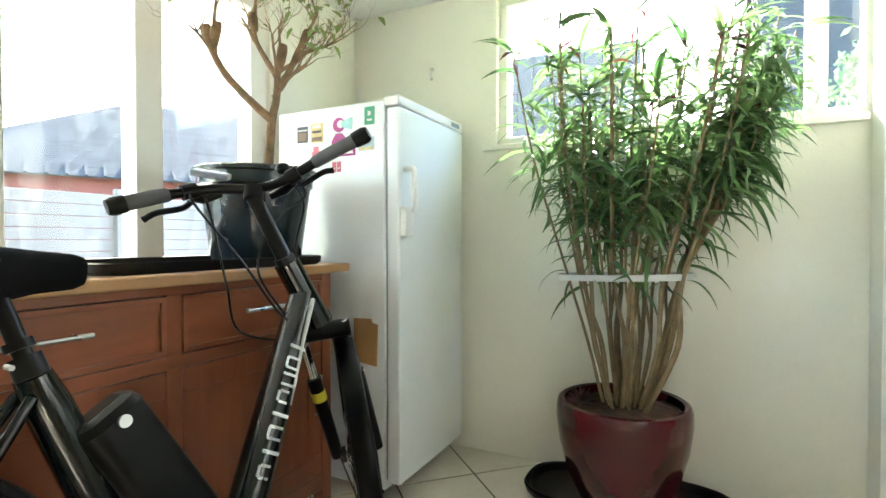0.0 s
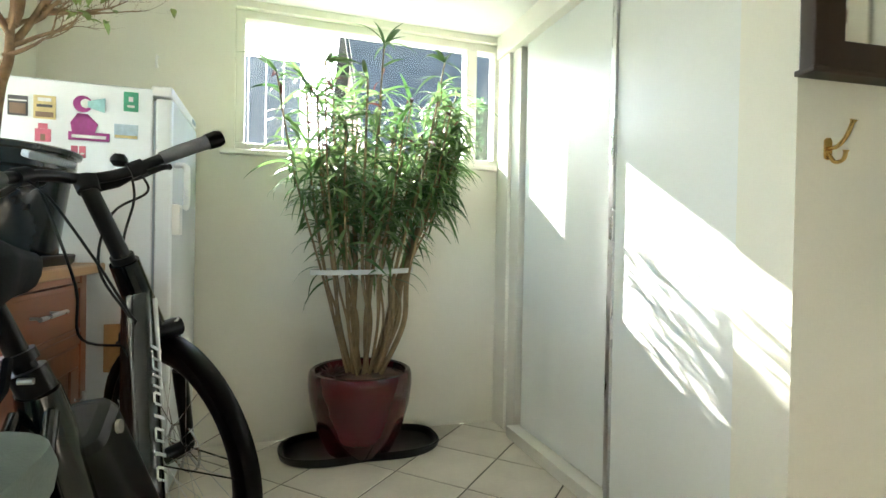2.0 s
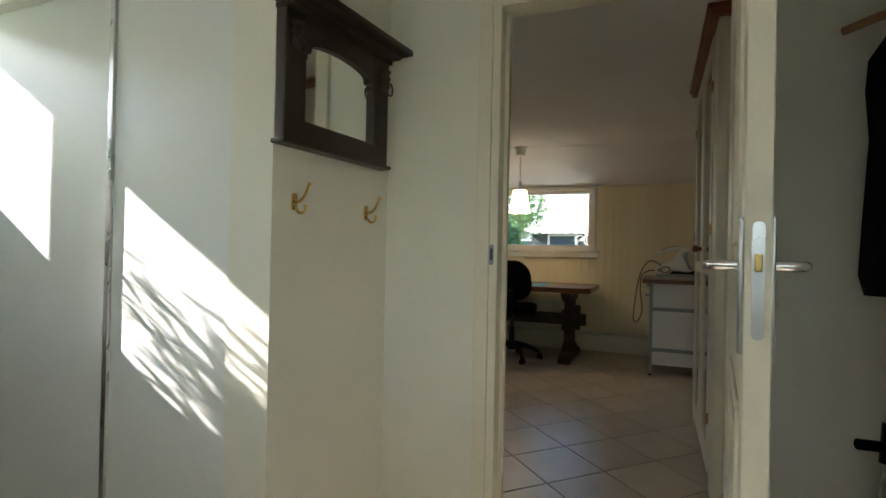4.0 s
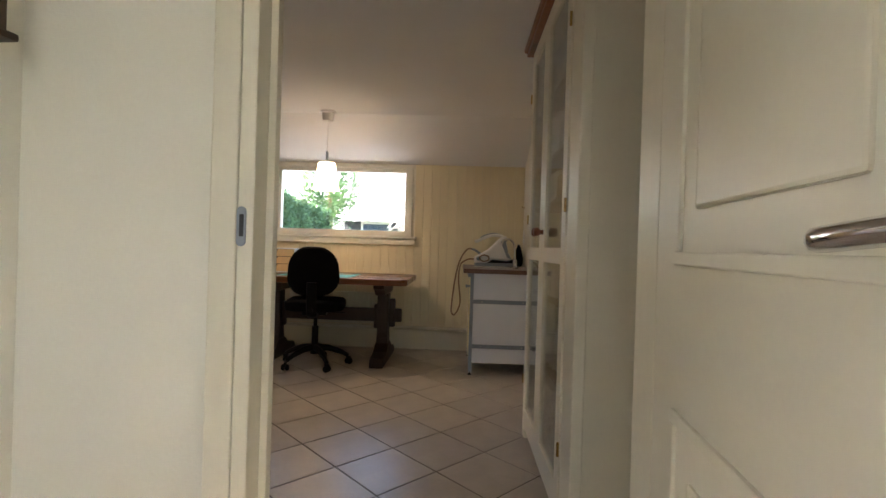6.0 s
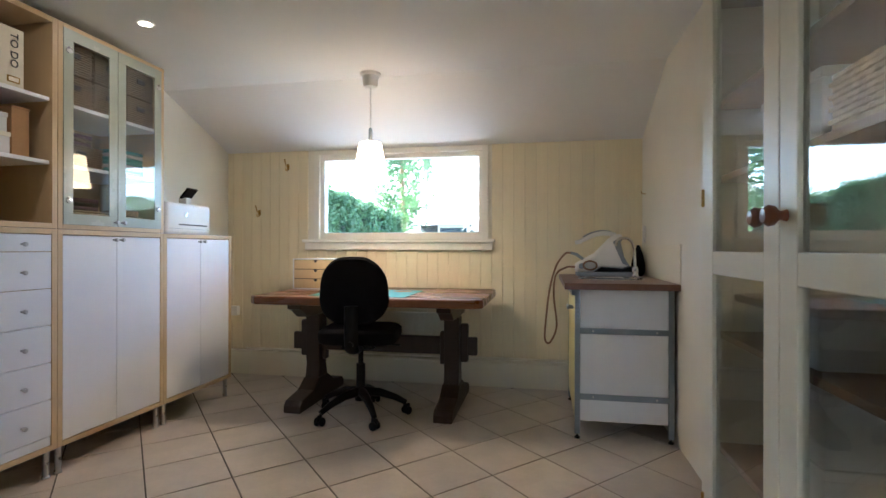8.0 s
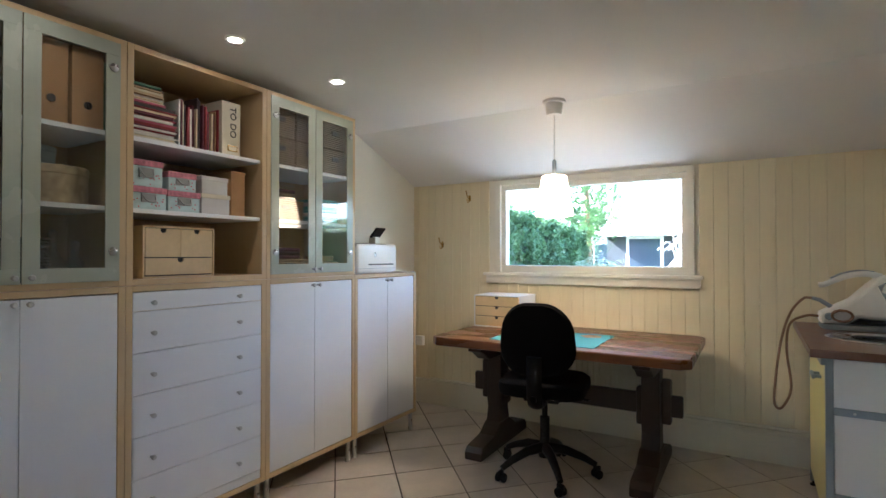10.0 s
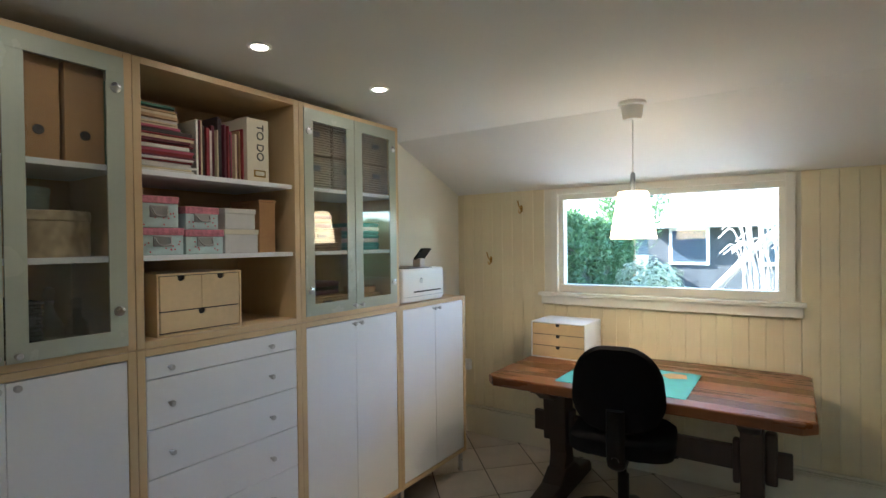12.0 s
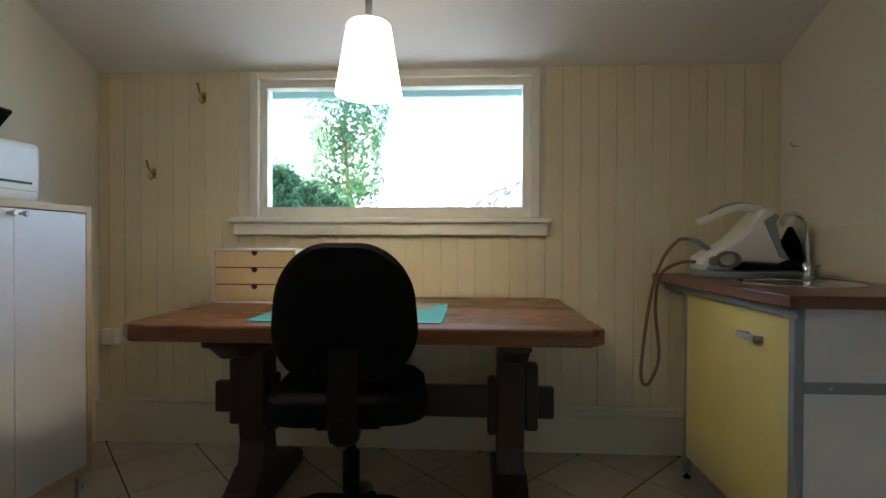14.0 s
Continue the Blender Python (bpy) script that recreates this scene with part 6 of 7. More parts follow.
for s in (-1, 1):
    part_bm = bmesh.new()
    add_lathe(part_bm, [(0, -0.03), (0.010, -0.026), (0.016, -0.01), (0.010, 0.0), (0.018, 0.016), (0.012, 0.03), (0.02, 0.042), (0, 0.045)], 12, pose(s * (hw - 0.035), -0.052, 0.30))
    part("turned_bracket", part_bm, DARKOAK, mir)
    tube("ring", mir, DARKOAK, [(s * (hw - 0.035) + 0.018 * math.cos(k * math.tau / 16), -0.07, 0.275 + 0.022 * math.sin(k * math.tau / 16)) for k in range(17)], 0.0035, 6)
box("mirror_glass", mir, MIRROR, (-hw + 0.08, -0.022, 0.065), (hw - 0.08, -0.018, 0.345), 0.0, "silvered mirror glass")
box("backing", mir, DARKOAK, (-hw + 0.02, -0.017, 0.01), (hw - 0.02, -0.001, 0.37), 0)
for x, z in ((0.537, 1.21), (0.893, 1.204)):
    coat_hook(on_end_wall(x, z), BRASS, label="polished brass double coat hook under the mirror", group="hooks under the mirror")

hang = thing("coat_hanger", "wooden coat hanger on the wall behind the door", "hanger", pose(0.90, -1.30, 1.69))
tube("arms", hang, CARD, curve_pts([(0, 0.20, -0.03), (0, 0.10, 0.005), (0, 0, 0.02), (0, -0.10, 0.005), (0, -0.2, -0.03)], 5), 0.011, 8)
tube("hook", hang, STEEL, curve_pts([(0, 0, 0.02), (0, 0, 0.06), (0.05, 0, 0.10), (0.125, 0, 0.09)], 5), 0.003, 6)
coat = thing("coat", "long black coat hanging behind the door", "coat", pose(0.90, -1.33, 0.98))
bm = bmesh.new()
o = [(0.075 * math.cos(a) * (1 + 0.08 * math.sin(5 * a)), 0.19 * math.sin(a)) for a in [math.tau * k / 30 for k in range(30)]]
add_pad(bm, o, [(0.93, 0.0), (1.0, 0.05), (0.96, 0.20), (0.90, 0.40), (0.95, 0.52), (0.92, 0.60), (0.70, 0.67), (0.30, 0.71)])
part("body", bm, BLACKF, coat)
stick = thing("vacuum_tube", "steel vacuum cleaner tube leaning in the corner", "vacuum tube", pose(0.0, 0, 0))
tube("tube", stick, STEEL, [(0.90, -1.20, 0.42), (0.93, -1.24, 0.97)], 0.014, 12)
tube("collar", stick, BLACKP, [(0.908, -1.21, 0.56), (0.913, -1.217, 0.66)], 0.02, 12)
tube("side_grip", stick, BLACKP, [(0.91, -1.21, 0.60), (0.89, -1.14, 0.605)], 0.014, 10)
net = thing("net_bag", "round black net bag standing on the floor", "bag", pose(0.86, -1.27, 0))
lathe("body", net, BLACKF, [(0, 0), (0.12, 0.0), (0.15, 0.05), (0.155, 0.25), (0.14, 0.38), (0.10, 0.45), (0.05, 0.475), (0, 0.48)], 24)


# ---- outdoors ----
GRASS = mat("lawn_and_paving", (0.20, 0.24, 0.13), 0.9, vary=0.3, scale=0.35, fine=14, bump=0.3)
PAVE = mat("pale_concrete_paving", (0.58, 0.56, 0.52), 0.85, vary=0.1, scale=2, fine=40, bump=0.2)
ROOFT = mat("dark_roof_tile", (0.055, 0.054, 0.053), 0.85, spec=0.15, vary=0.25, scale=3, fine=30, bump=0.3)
# lightened roof colour: strong sun on the eastern roofs is painted in
ROOFP = mat("roofing_painted_sunlit", (0.42, 0.40, 0.37), 0.85, vary=0.15, scale=3, fine=30, bump=0.2)
BRICKR = mat("red_board_cladding", (0.20, 0.065, 0.055), 0.8, vary=0.2, scale=3, fine=40, bump=0.2)
BRICKH = mat("brown_brickwork", (0.30, 0.19, 0.13), 0.85, vary=0.25, scale=5, fine=50, bump=0.3)
DARKW = mat("dark_stained_boards", (0.05, 0.055, 0.06), 0.8, vary=0.25, scale=3, fine=30, bump=0.2)
FENCE = mat("grey_weathered_boards", (0.115, 0.118, 0.12), 0.85, vary=0.2, scale=3, fine=30, bump=0.2, stretch=(1, 1, 0.2))
WHITEB = mat("white_soffit_boards", (0.78, 0.77, 0.73), 0.6, vary=0.04, scale=3, fine=60, bump=0.05)
RENDER = mat("pale_rendered_wall", (0.66, 0.60, 0.48), 0.85, vary=0.08, scale=2, fine=60, bump=0.15)
DARKGL = mat("dark_window_pane", (0.05, 0.07, 0.09), 0.08, vary=0.1, bump=0.0)
struct("ground", GRASS, [((-400, -400, -0.45), (400, 400, -0.14))], "flat lawn that runs to the horizon", "ground")
# both terraces lie below view, added as pale reflectors for the windows
struct("bounce_terrace_west", PAVE, [((-7.0, -6, -0.139), (WX - 0.16, 9, -0.10))], "unseen pale terrace added to bounce daylight into the wide window", "pavement")
struct("bounce_terrace_east", PAVE, [((EX + 0.17, -5, -0.139), (8.2, 6, -0.10))], "unseen pale paving added to bounce daylight into the study", "pavement")

can = thing("veranda_roof", "white boarded veranda roof over the terrace", "canopy")
for k in range(18):
    box("soffit_board", can, WHITEB, (-7.0, -2.85 + 0.30 * k, 2.20), (WX - 0.16, -2.85 + 0.30 * k + 0.290, 2.23), 0.003)
box("fascia", can, WHITEB, (-7.06, -2.9, 2.12), (-7.01, 2.56, 2.36), 0.005)
box("fascia", can, WHITEB, (-7.06, 2.56, 2.12), (WX - 0.16, 2.61, 2.36), 0.005)
box("deck", can, ROOFT, (-7.0, -2.9, 2.24), (WX - 0.16, 2.55, 2.30), 0.005)
for y in (-2.8, 2.44):
    box("post", can, WHITEB, (-7.0, y, -0.1), (-6.9, y + 0.1, 2.2), 0.006)
eave = thing("eaves", "pale green painted eaves above the study window", "eaves")
EAVEG = mat("pale_green_eaves_paint", (0.38, 0.52, 0.50), 0.6, vary=0.05, scale=3, fine=60, bump=0.05)
box("soffit", eave, EAVEG, (EX + 0.17, -1.5, 1.935), (EX + 0.60, 2.6, 1.96), 0.003)
box("gutter_board", eave, EAVEG, (EX + 0.60, -1.5, 1.895), (EX + 0.64, 2.6, 2.02), 0.004)


def house(m, w, d, wall_h, roof_h, wall_m, label, windows=2, name="house", roof_m=None):
    """A gabled house with its ridge along its own x."""
    t = thing(name, label, "house", m)
    bm = bmesh.new()
    add_slab(bm, [(0, 0), (d, 0), (d, wall_h), (d / 2, wall_h + roof_h * 0.96), (0, wall_h)], -w / 2, w / 2, 0, Matrix(((0, 0, 1, 0), (1, 0, 0, 0), (0, 1, 0, 0), (0, 0, 0, 1))))
    part("wall", bm, wall_m, t, soft=False)
    roof = new("roof")
    roof.parent = t
    for s in (0, 1):
        bm = bmesh.new()
        sl = math.hypot(d / 2 + 0.4, roof_h * (d / 2 + 0.4) / (d / 2))
        rows = int(sl / 0.30)
        an = math.atan2(roof_h, d / 2)
        for r in range(rows):
            add_box(bm, (-w / 2 - 0.3, r * 0.30, 0.02), (w / 2 + 0.3, r * 0.30 + 0.33, 0.055), 0, 1, pose(0, 0, 0, 4))
        for k in range(int((w + 0.6) / 0.30)):
            add_box(bm, (-w / 2 - 0.3 + k * 0.30, 0, 0.05), (-w / 2 - 0.3 + k * 0.30 + 0.05, sl, 0.085))
        mm = pose(0, -0.4, wall_h - roof_h * 0.4 / (d / 2), math.degrees(an)) if s == 0 else pose(0, d, 0, 0, 0, 180) @ pose(0, -0.4, wall_h - roof_h * 0.4 / (d / 2), math.degrees(an))
        part("tiled_slope", bm, roof_m or ROOFT, roof, soft=False, m=mm)
    for k in range(windows):
        x = -w / 2 + w * (k + 0.5) / windows
        wn_ = new("window")
        wn_.parent = t
        box("window_frame", wn_, WHITEB, (x - 0.55, -0.05, 0.9), (x + 0.55, 0.0, 2.0), 0.01)
        box("pane", wn_, DARKGL, (x - 0.46, -0.06, 0.99), (x + 0.46, -0.048, 1.91), 0)
    return t


house(pose(-10.5, 6.3, -0.14, 0, 0, 62), 9, 5, 2.55, 1.7, BRICKR, "low red outbuilding with a dark tiled roof", 0, "outbuilding")
house(pose(-17, 14, -0.14, 0, 0, 55), 12, 7, 3.0, 3.4, BRICKH, "brown brick house with a dark tiled roof", 3)
house(pose(5.4, 10.5, -0.14, 0, 0, 3), 8, 7, 2.6, 4.2, BRICKH, "brick house with a steep dark tiled roof", 2)
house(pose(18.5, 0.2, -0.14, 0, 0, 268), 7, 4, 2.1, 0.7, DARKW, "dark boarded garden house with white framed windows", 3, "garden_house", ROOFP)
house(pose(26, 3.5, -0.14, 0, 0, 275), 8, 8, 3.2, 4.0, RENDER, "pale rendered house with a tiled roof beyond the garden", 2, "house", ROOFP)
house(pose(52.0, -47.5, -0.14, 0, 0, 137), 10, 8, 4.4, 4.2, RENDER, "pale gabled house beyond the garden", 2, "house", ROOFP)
gw = thing("grey_wall", "low dark grey boarded wall outside the high window", "wall")
for k in range(14):
    box("board", gw, DARKW, (-2.6 + 0.15 * k, 4.4, -0.1), (-2.6 + 0.15 * k + 0.145, 4.45, 2.62), 0.004)
fence = thing("fence", "grey weathered board fence beyond the terrace", "fence")
for k in range(12):
    box("board", fence, FENCE, (-6.4, -2.0, -0.1 + 0.135 * k), (-6.36, 7.5, -0.1 + 0.135 * k + 0.128), 0.004)
for k in range(6):
    box("post", fence, FENCE, (-6.36, -2.0 + 1.9 * k - 0.045, -0.14), (-6.27, -2.0 + 1.9 * k + 0.045, 1.58), 0.006)


def leaf_cloud(name, pts, nrm, size, material, parent, seed, per=1):
    r = np.random.RandomState(seed)
    n = len(pts)
    a = r.normal(size=(n, 3)) + nrm * 0.8
    a /= np.linalg.norm(a, axis=1)[:, None] + 1e-9
    t = np.cross(a, r.normal(size=(n, 3)))
    t /= np.linalg.norm(t, axis=1)[:, None] + 1e-9
    b = np.cross(a, t)
    s = size * r.uniform(0.6, 1.3, (n, 1))
    quad = np.stack([pts - t * s, pts - b * s * 0.45 + a * s * 0.1, pts + t * s, pts + b * s * 0.45 + a * s * 0.1], 1).reshape(-1, 3)
    me = bpy.data.meshes.new(name)
    me.from_pydata(quad.tolist(), [], np.arange(4 * n).reshape(n, 4).tolist())
    me.materials.append(material)
    ob = new(name, me)
    ob.parent = parent
    return tagged(ob, kind="stuff")


def hedge(name, label, a, b, n, seed, slope=0.0):
    t = thing(name, label, "hedge")
    r = np.random.RandomState(seed)
    lo, hi = np.array(a, float), np.array(b, float)
    p = r.uniform(size=(n, 3))
    face = r.randint(0, 5, n)
    nr = np.zeros((n, 3))
    for f, (ax, v) in enumerate(((0, 0), (0, 1), (1, 0), (1, 1), (2, 1))):
        k = face == f
        p[k, ax] = v
        nr[k, ax] = 1 if v else -1
    q = lo + p * (hi - lo)
    for ax, s in ((0, 3.1), (1, 2.7), (2, 3.7)):
        q += nr * (0.05 * np.sin(q[:, ax] * s * 2 + seed))[:, None]
    q += r.normal(scale=0.035, size=(n, 3))
    q[:, 2] -= slope * (q[:, 0] - lo[0]) * p[:, 2]
    leaf_cloud("foliage", q, nr, 0.040, HEDGE, t, seed)
    # near-black box inside the leaves: its colour stands in for the hedge's deep shade
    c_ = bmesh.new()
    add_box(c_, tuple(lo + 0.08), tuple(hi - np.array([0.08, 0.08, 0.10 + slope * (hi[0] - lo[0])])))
    part("shade_core", c_, mat("hedge_core_shade", (0.02, 0.03, 0.012), 0.95, vary=0.4, scale=12, fine=60, bump=0.5), t, soft=False)
    return t


hedge("hedge", "tall clipped green hedge along the garden", (6.3, 2.5, -0.14), (11.8, 3.7, 2.04), 100000, 3, 0.05)
hedge("hedge", "green hedge at the garden's end", (14.5, 4.4, -0.14), (20.0, 5.6, 1.6), 6000, 4)
hedge("hedge", "green hedge outside the high window", (1.0, 4.6, -0.14), (4.0, 5.6, 2.55), 6000, 5)
hedge("hedge", "low green hedge along the lawn", (8.8, -8.5, -0.14), (9.8, -1.6, 1.8), 20000, 6)


def shrub(name, label, c_, rx, rz, n, seed, material, size=0.04, trunk=None):
    t = thing(name, label, "shrub" if trunk is None else "tree")
    r = np.random.RandomState(seed)
    d = r.normal(size=(n, 3))
    d /= np.linalg.norm(d, axis=1)[:, None]
    rad = r.uniform(0.55, 1.0, (n, 1)) ** 0.5
    lump = 1 + 0.16 * np.sin(d[:, :1] * 7 + seed) * np.cos(d[:, 1:2] * 6) + 0.12 * np.sin(d[:, 2:] * 9)
    p = np.array(c_) + d * rad * lump * np.array([rx, rx, rz])
    k = p[:, 2] > -0.12
    leaf_cloud("foliage", p[k], d[k], size, material, t, seed)
    if trunk:
        tube("trunk", t, BARK, curve_pts([(c_[0], c_[1], -0.14), (c_[0] + 0.06, c_[1], c_[2] * 0.5), (c_[0], c_[1] + 0.05, c_[2]), (c_[0] + 0.05, c_[1], c_[2] + rz * 0.7)], 4), [trunk * (1 - 0.06 * k) for k in range(13)], 10)
    return t


PALEL = leafy("pale_variegated_leaf", (0.22, 0.28, 0.14), (0.45, 0.48, 0.32), 0.5)
shrub("shrub", "round pale variegated shrub in the garden", (9.6, 1.70, 0.58), 0.60, 0.60, 6000, 21, PALEL)
shrub("shrub", "low dark green shrub by the hedge", (7.7, 1.75, 0.15), 0.45, 0.55, 4000, 22, HEDGE, 0.03)
shrub("shrub", "low spreading green shrub in the garden", (8.6, 1.1, 0.10), 0.65, 0.38, 4000, 23, HEDGE, 0.03)
shrub("conifer", "tall dark green conifer behind the hedge", (14.0, 3.05, 3.5), 0.95, 2.4, 6000, 24, HEDGE, 0.065, 0.10)
wt_ = thing("weeping_tree", "bare weeping tree with pale hanging twigs", "tree")
PALEB = mat("pale_bark", (0.42, 0.38, 0.32), 0.85, vary=0.2, scale=20, fine=80, bump=0.3)
tube("trunk", wt_, PALEB, curve_pts([(9.3, 1.0, -0.14), (9.3, 0.95, 0.6), (9.25, 0.6, 1.1), (9.2, 0.2, 1.55), (9.2, -0.2, 1.75)], 5), [0.07 - 0.0022 * k for k in range(21)], 10)
rg = random.Random(5)
for k in range(5):
    b0 = V((9.25, 0.5 - 0.2 * k, 1.25 + 0.12 * k))
    tube("limb", wt_, PALEB, curve_pts([b0, b0 + V((rg.uniform(-0.3, 0.3), -0.3, 0.25)), b0 + V((rg.uniform(-0.4, 0.4), -0.65, 0.3))], 4), [0.03, 0.028, 0.026, 0.024, 0.022, 0.02, 0.017, 0.014, 0.011], 8)
bm = bmesh.new()
for k in range(130):
    x, y, z = 9.2 + rg.uniform(-0.6, 0.6), rg.uniform(-1.5, 0.6), rg.uniform(1.4, 2.1)
    e = rg.uniform(0.2, 0.9)
    add_tube(bm, curve_pts([(x, y + 0.15, z - 0.1), (x, y, z), (x + rg.uniform(-0.1, 0.1), y - 0.10, z - 0.35), (x + rg.uniform(-0.12, 0.12), y - 0.12 + rg.uniform(-0.08, 0.08), e)], 4), 0.008, 5)
part("hanging_twigs", bm, PALEB, wt_)


# ---- things on the shelves ----
rng = random.Random(21)
BOOKC = [mat("book_%s" % n, c_, 0.55, vary=0.1, scale=20, fine=120, bump=0.05) for n, c_ in (("red", (0.22, 0.014, 0.02)), ("crimson", (0.10, 0.010, 0.022)), ("cream", (0.62, 0.52, 0.33)), ("green", (0.05, 0.17, 0.11)),
                                                                                       ("white", (0.68, 0.66, 0.60)), ("dark", (0.05, 0.035, 0.035)), ("tan", (0.45, 0.30, 0.15)), ("pink", (0.40, 0.08, 0.13)))]
PAGES = mat("page_edges", (0.70, 0.64, 0.50), 0.8, vary=0.12, scale=10, fine=300, bump=0.2, stretch=(1, 1, 6))


def book(m, w, h, t_, cover, label):
    """A closed book lying flat: spine towards -y. w across, h deep, t_ thick."""
    t = thing("book", label, "book", m, "books on the shelf")
    bm = bmesh.new()
    add_box(bm, (0, 0, 0), (w, h, 0.003), 0.0008, 1)
    add_box(bm, (0, 0, t_ - 0.003), (w, h, t_), 0.0008, 1)
    add_box(bm, (0, -0.002, 0), (w, 0.003, t_), 0.001, 1)
    part("cover", bm, cover, t)
    box("pages", t, PAGES, (0.004, 0.003, 0.003), (w - 0.004, h - 0.004, t_ - 0.003), 0)
    return t


names = ("red", "dark crimson", "cream", "green", "white", "black", "tan", "pink")
S1, S2, S0 = 1.455, 1.745, 1.168
z = S2
for k, c_ in enumerate((4, 2, 4, 4, 0, 4, 1, 0, 7, 4, 0, 1, 2, 0, 5, 7, 2, 2, 4, 6, 2, 6, 5, 3)):
    t_ = rng.choice((0.008, 0.010, 0.012, 0.007, 0.013))
    w = 0.208 - (0.045 if z > S2 + 0.15 else 0) - rng.uniform(0, 0.022)
    if z + t_ > S2 + 0.245:
        break
    book(pose(2.697 + rng.uniform(0, 0.004), 1.80 + rng.uniform(0, 0.02) + (0.02 if k > 15 else 0), z, 0, 0, rng.uniform(-0.9, 0.9)), w, 0.19, t_, BOOKC[c_], "%s book lying in a stack on the shelf" % names[c_])
    z += t_ + 0.0004
x = 2.915
for k, c_ in enumerate((4, 1, 2, 5, 0, 4, 1, 2, 5, 5, 1, 4, 0, 5, 7, 2, 1, 6, 0, 5, 1)):
    t_ = rng.choice((0.006, 0.008, 0.011, 0.014, 0.009))
    hh = rng.uniform(0.175, 0.215) + (0.03 if 8 <= k <= 12 else 0)
    if x + t_ > 3.112:
        break
    book(pose(x + t_, 1.81 + rng.uniform(0, 0.025), S2, 0, -90, 0), hh, 0.17, t_, BOOKC[c_], "%s book standing upright on the shelf" % names[c_])
    x += t_ + 0.0006
CREAMC = mat("cream_card", (0.66, 0.60, 0.46), 0.7, vary=0.05, scale=8, fine=100, bump=0.06)
todo = thing("magazine_file", "cream magazine file lettered in black", "file box", pose(3.117, 1.80, S2))
box("case", todo, CREAMC, (0, 0, 0), (0.104, 0.25, 0.257), 0.003)
lettering("lettering", "TO DO", 0.046, pose(0.060, -0.001, 0.160, 90, 90, 0), PRINT_SHADE, todo)
box("label_holder", todo, BRASS, (0.03, -0.003, 0.02), (0.085, 0.0005, 0.048), 0.001, "brass label holder")
box("label", todo, CREAMC, (0.036, -0.0036, 0.025), (0.079, -0.0025, 0.043), 0)

FLORAL = mat("pale_blue_floral_paper", (0.52, 0.66, 0.66), 0.6, vary=0.1, scale=25, fine=60, bump=0.03)
GINGHAM = mat("red_white_gingham_paper", (0.62, 0.22, 0.28), 0.6, vary=0.3, scale=60, fine=150, bump=0.03)
FLOWER = mat("red_flower_print", (0.60, 0.08, 0.12), 0.6, vary=0.2, scale=40, bump=0.0)

PEWTER = mat("dull_pewter", (0.42, 0.42, 0.42), 0.35, 0.8, vary=0.1, bump=0.02)


def floral_box(m, w, d, h):
    t = thing("storage_box", "pale blue floral storage box with a red checked lid", "box", m, "floral storage boxes")
    box("body", t, FLORAL, (0.003, 0.003, 0), (w - 0.003, d - 0.003, h - 0.005), 0.002)
    box("lid", t, GINGHAM, (0, 0, h - 0.026), (w, d, h), 0.002, "red and white checked lid")
    bm = bmesh.new()
    for k in range(int(w * 90)):
        x_, z_ = rng.uniform(0.012, w - 0.015), rng.uniform(0.008, h - 0.04)
        add_lathe(bm, [(0, 0), (0.0045, 0), (0.003, 0.0006), (0, 0.0007)], 6, pose(x_, 0.0035, z_, 90))
    tagged(part("flower_print", bm, FLOWER, t, soft=False), kind="stuff")
    box("handle_plate", t, PEWTER, (w / 2 - 0.032, -0.001, h * 0.32), (w / 2 + 0.032, 0.0035, h * 0.70), 0.002, "steel handle plate")
    tube("handle", t, PEWTER, curve_pts([(w / 2 - 0.026, -0.002, h * 0.60), (w / 2 - 0.02, -0.016, h * 0.40), (w / 2, -0.018, h * 0.34), (w / 2 + 0.02, -0.016, h * 0.40), (w / 2 + 0.026, -0.002, h * 0.60)], 4), 0.003, 6, "steel drop handle")
    return t


floral_box(pose(2.697, 1.80, S1), 0.157, 0.24, 0.095)
floral_box(pose(2.697, 1.805, S1 + 0.096), 0.143, 0.22, 0.110)
floral_box(pose(2.857, 1.80, S1), 0.153, 0.22, 0.091)
floral_box(pose(2.861, 1.805, S1 + 0.092), 0.133, 0.20, 0.083)


def lid_box(name, label, m, w, d, h, body, lid, lh=0.02):
    t = thing(name, label, "box", m)
    box("body", t, body, (0.003, 0.003, 0), (w - 0.003, d - 0.003, h - 0.004), 0.002)
    box("lid", t, lid, (0, 0, h - lh), (w, d, h), 0.002)
    return t


GREYC = mat("pale_grey_card", (0.58, 0.56, 0.54), 0.7, vary=0.05, scale=10, fine=100, bump=0.05)
lid_box("card_box", "white card box with a tan lid", pose(3.013, 1.80, S1), 0.153, 0.2, 0.094, GREYC, CREAMC)
lid_box("card_box", "pale grey card box on another box", pose(3.018, 1.805, S1 + 0.095), 0.140, 0.19, 0.081, GREYC, GREYC)
lid_box("tall_box", "tall orange-brown wooden box", pose(3.180, 1.815, S1), 0.085, 0.20, 0.220, CARD, CARD, 0.01)
ch = mini_chest("shelf_drawer_chest", "birch plywood chest with three drawers on the shelf", pose(3.080, 1.80, S0 + 0.0005, 0, 0, 90), 0.328, 0.220, 0.25, [(0.126, 2), (0.076, 1)], BIRCHL, BIRCHL, BIRCHL)

WICKER = mat("brown_wicker", (0.24, 0.165, 0.095), 0.8, vary=0.35, scale=40, fine=160, bump=0.6)
WICKL = mat("straw_wicker", (0.42, 0.30, 0.15), 0.8, vary=0.3, scale=40, fine=160, bump=0.6)


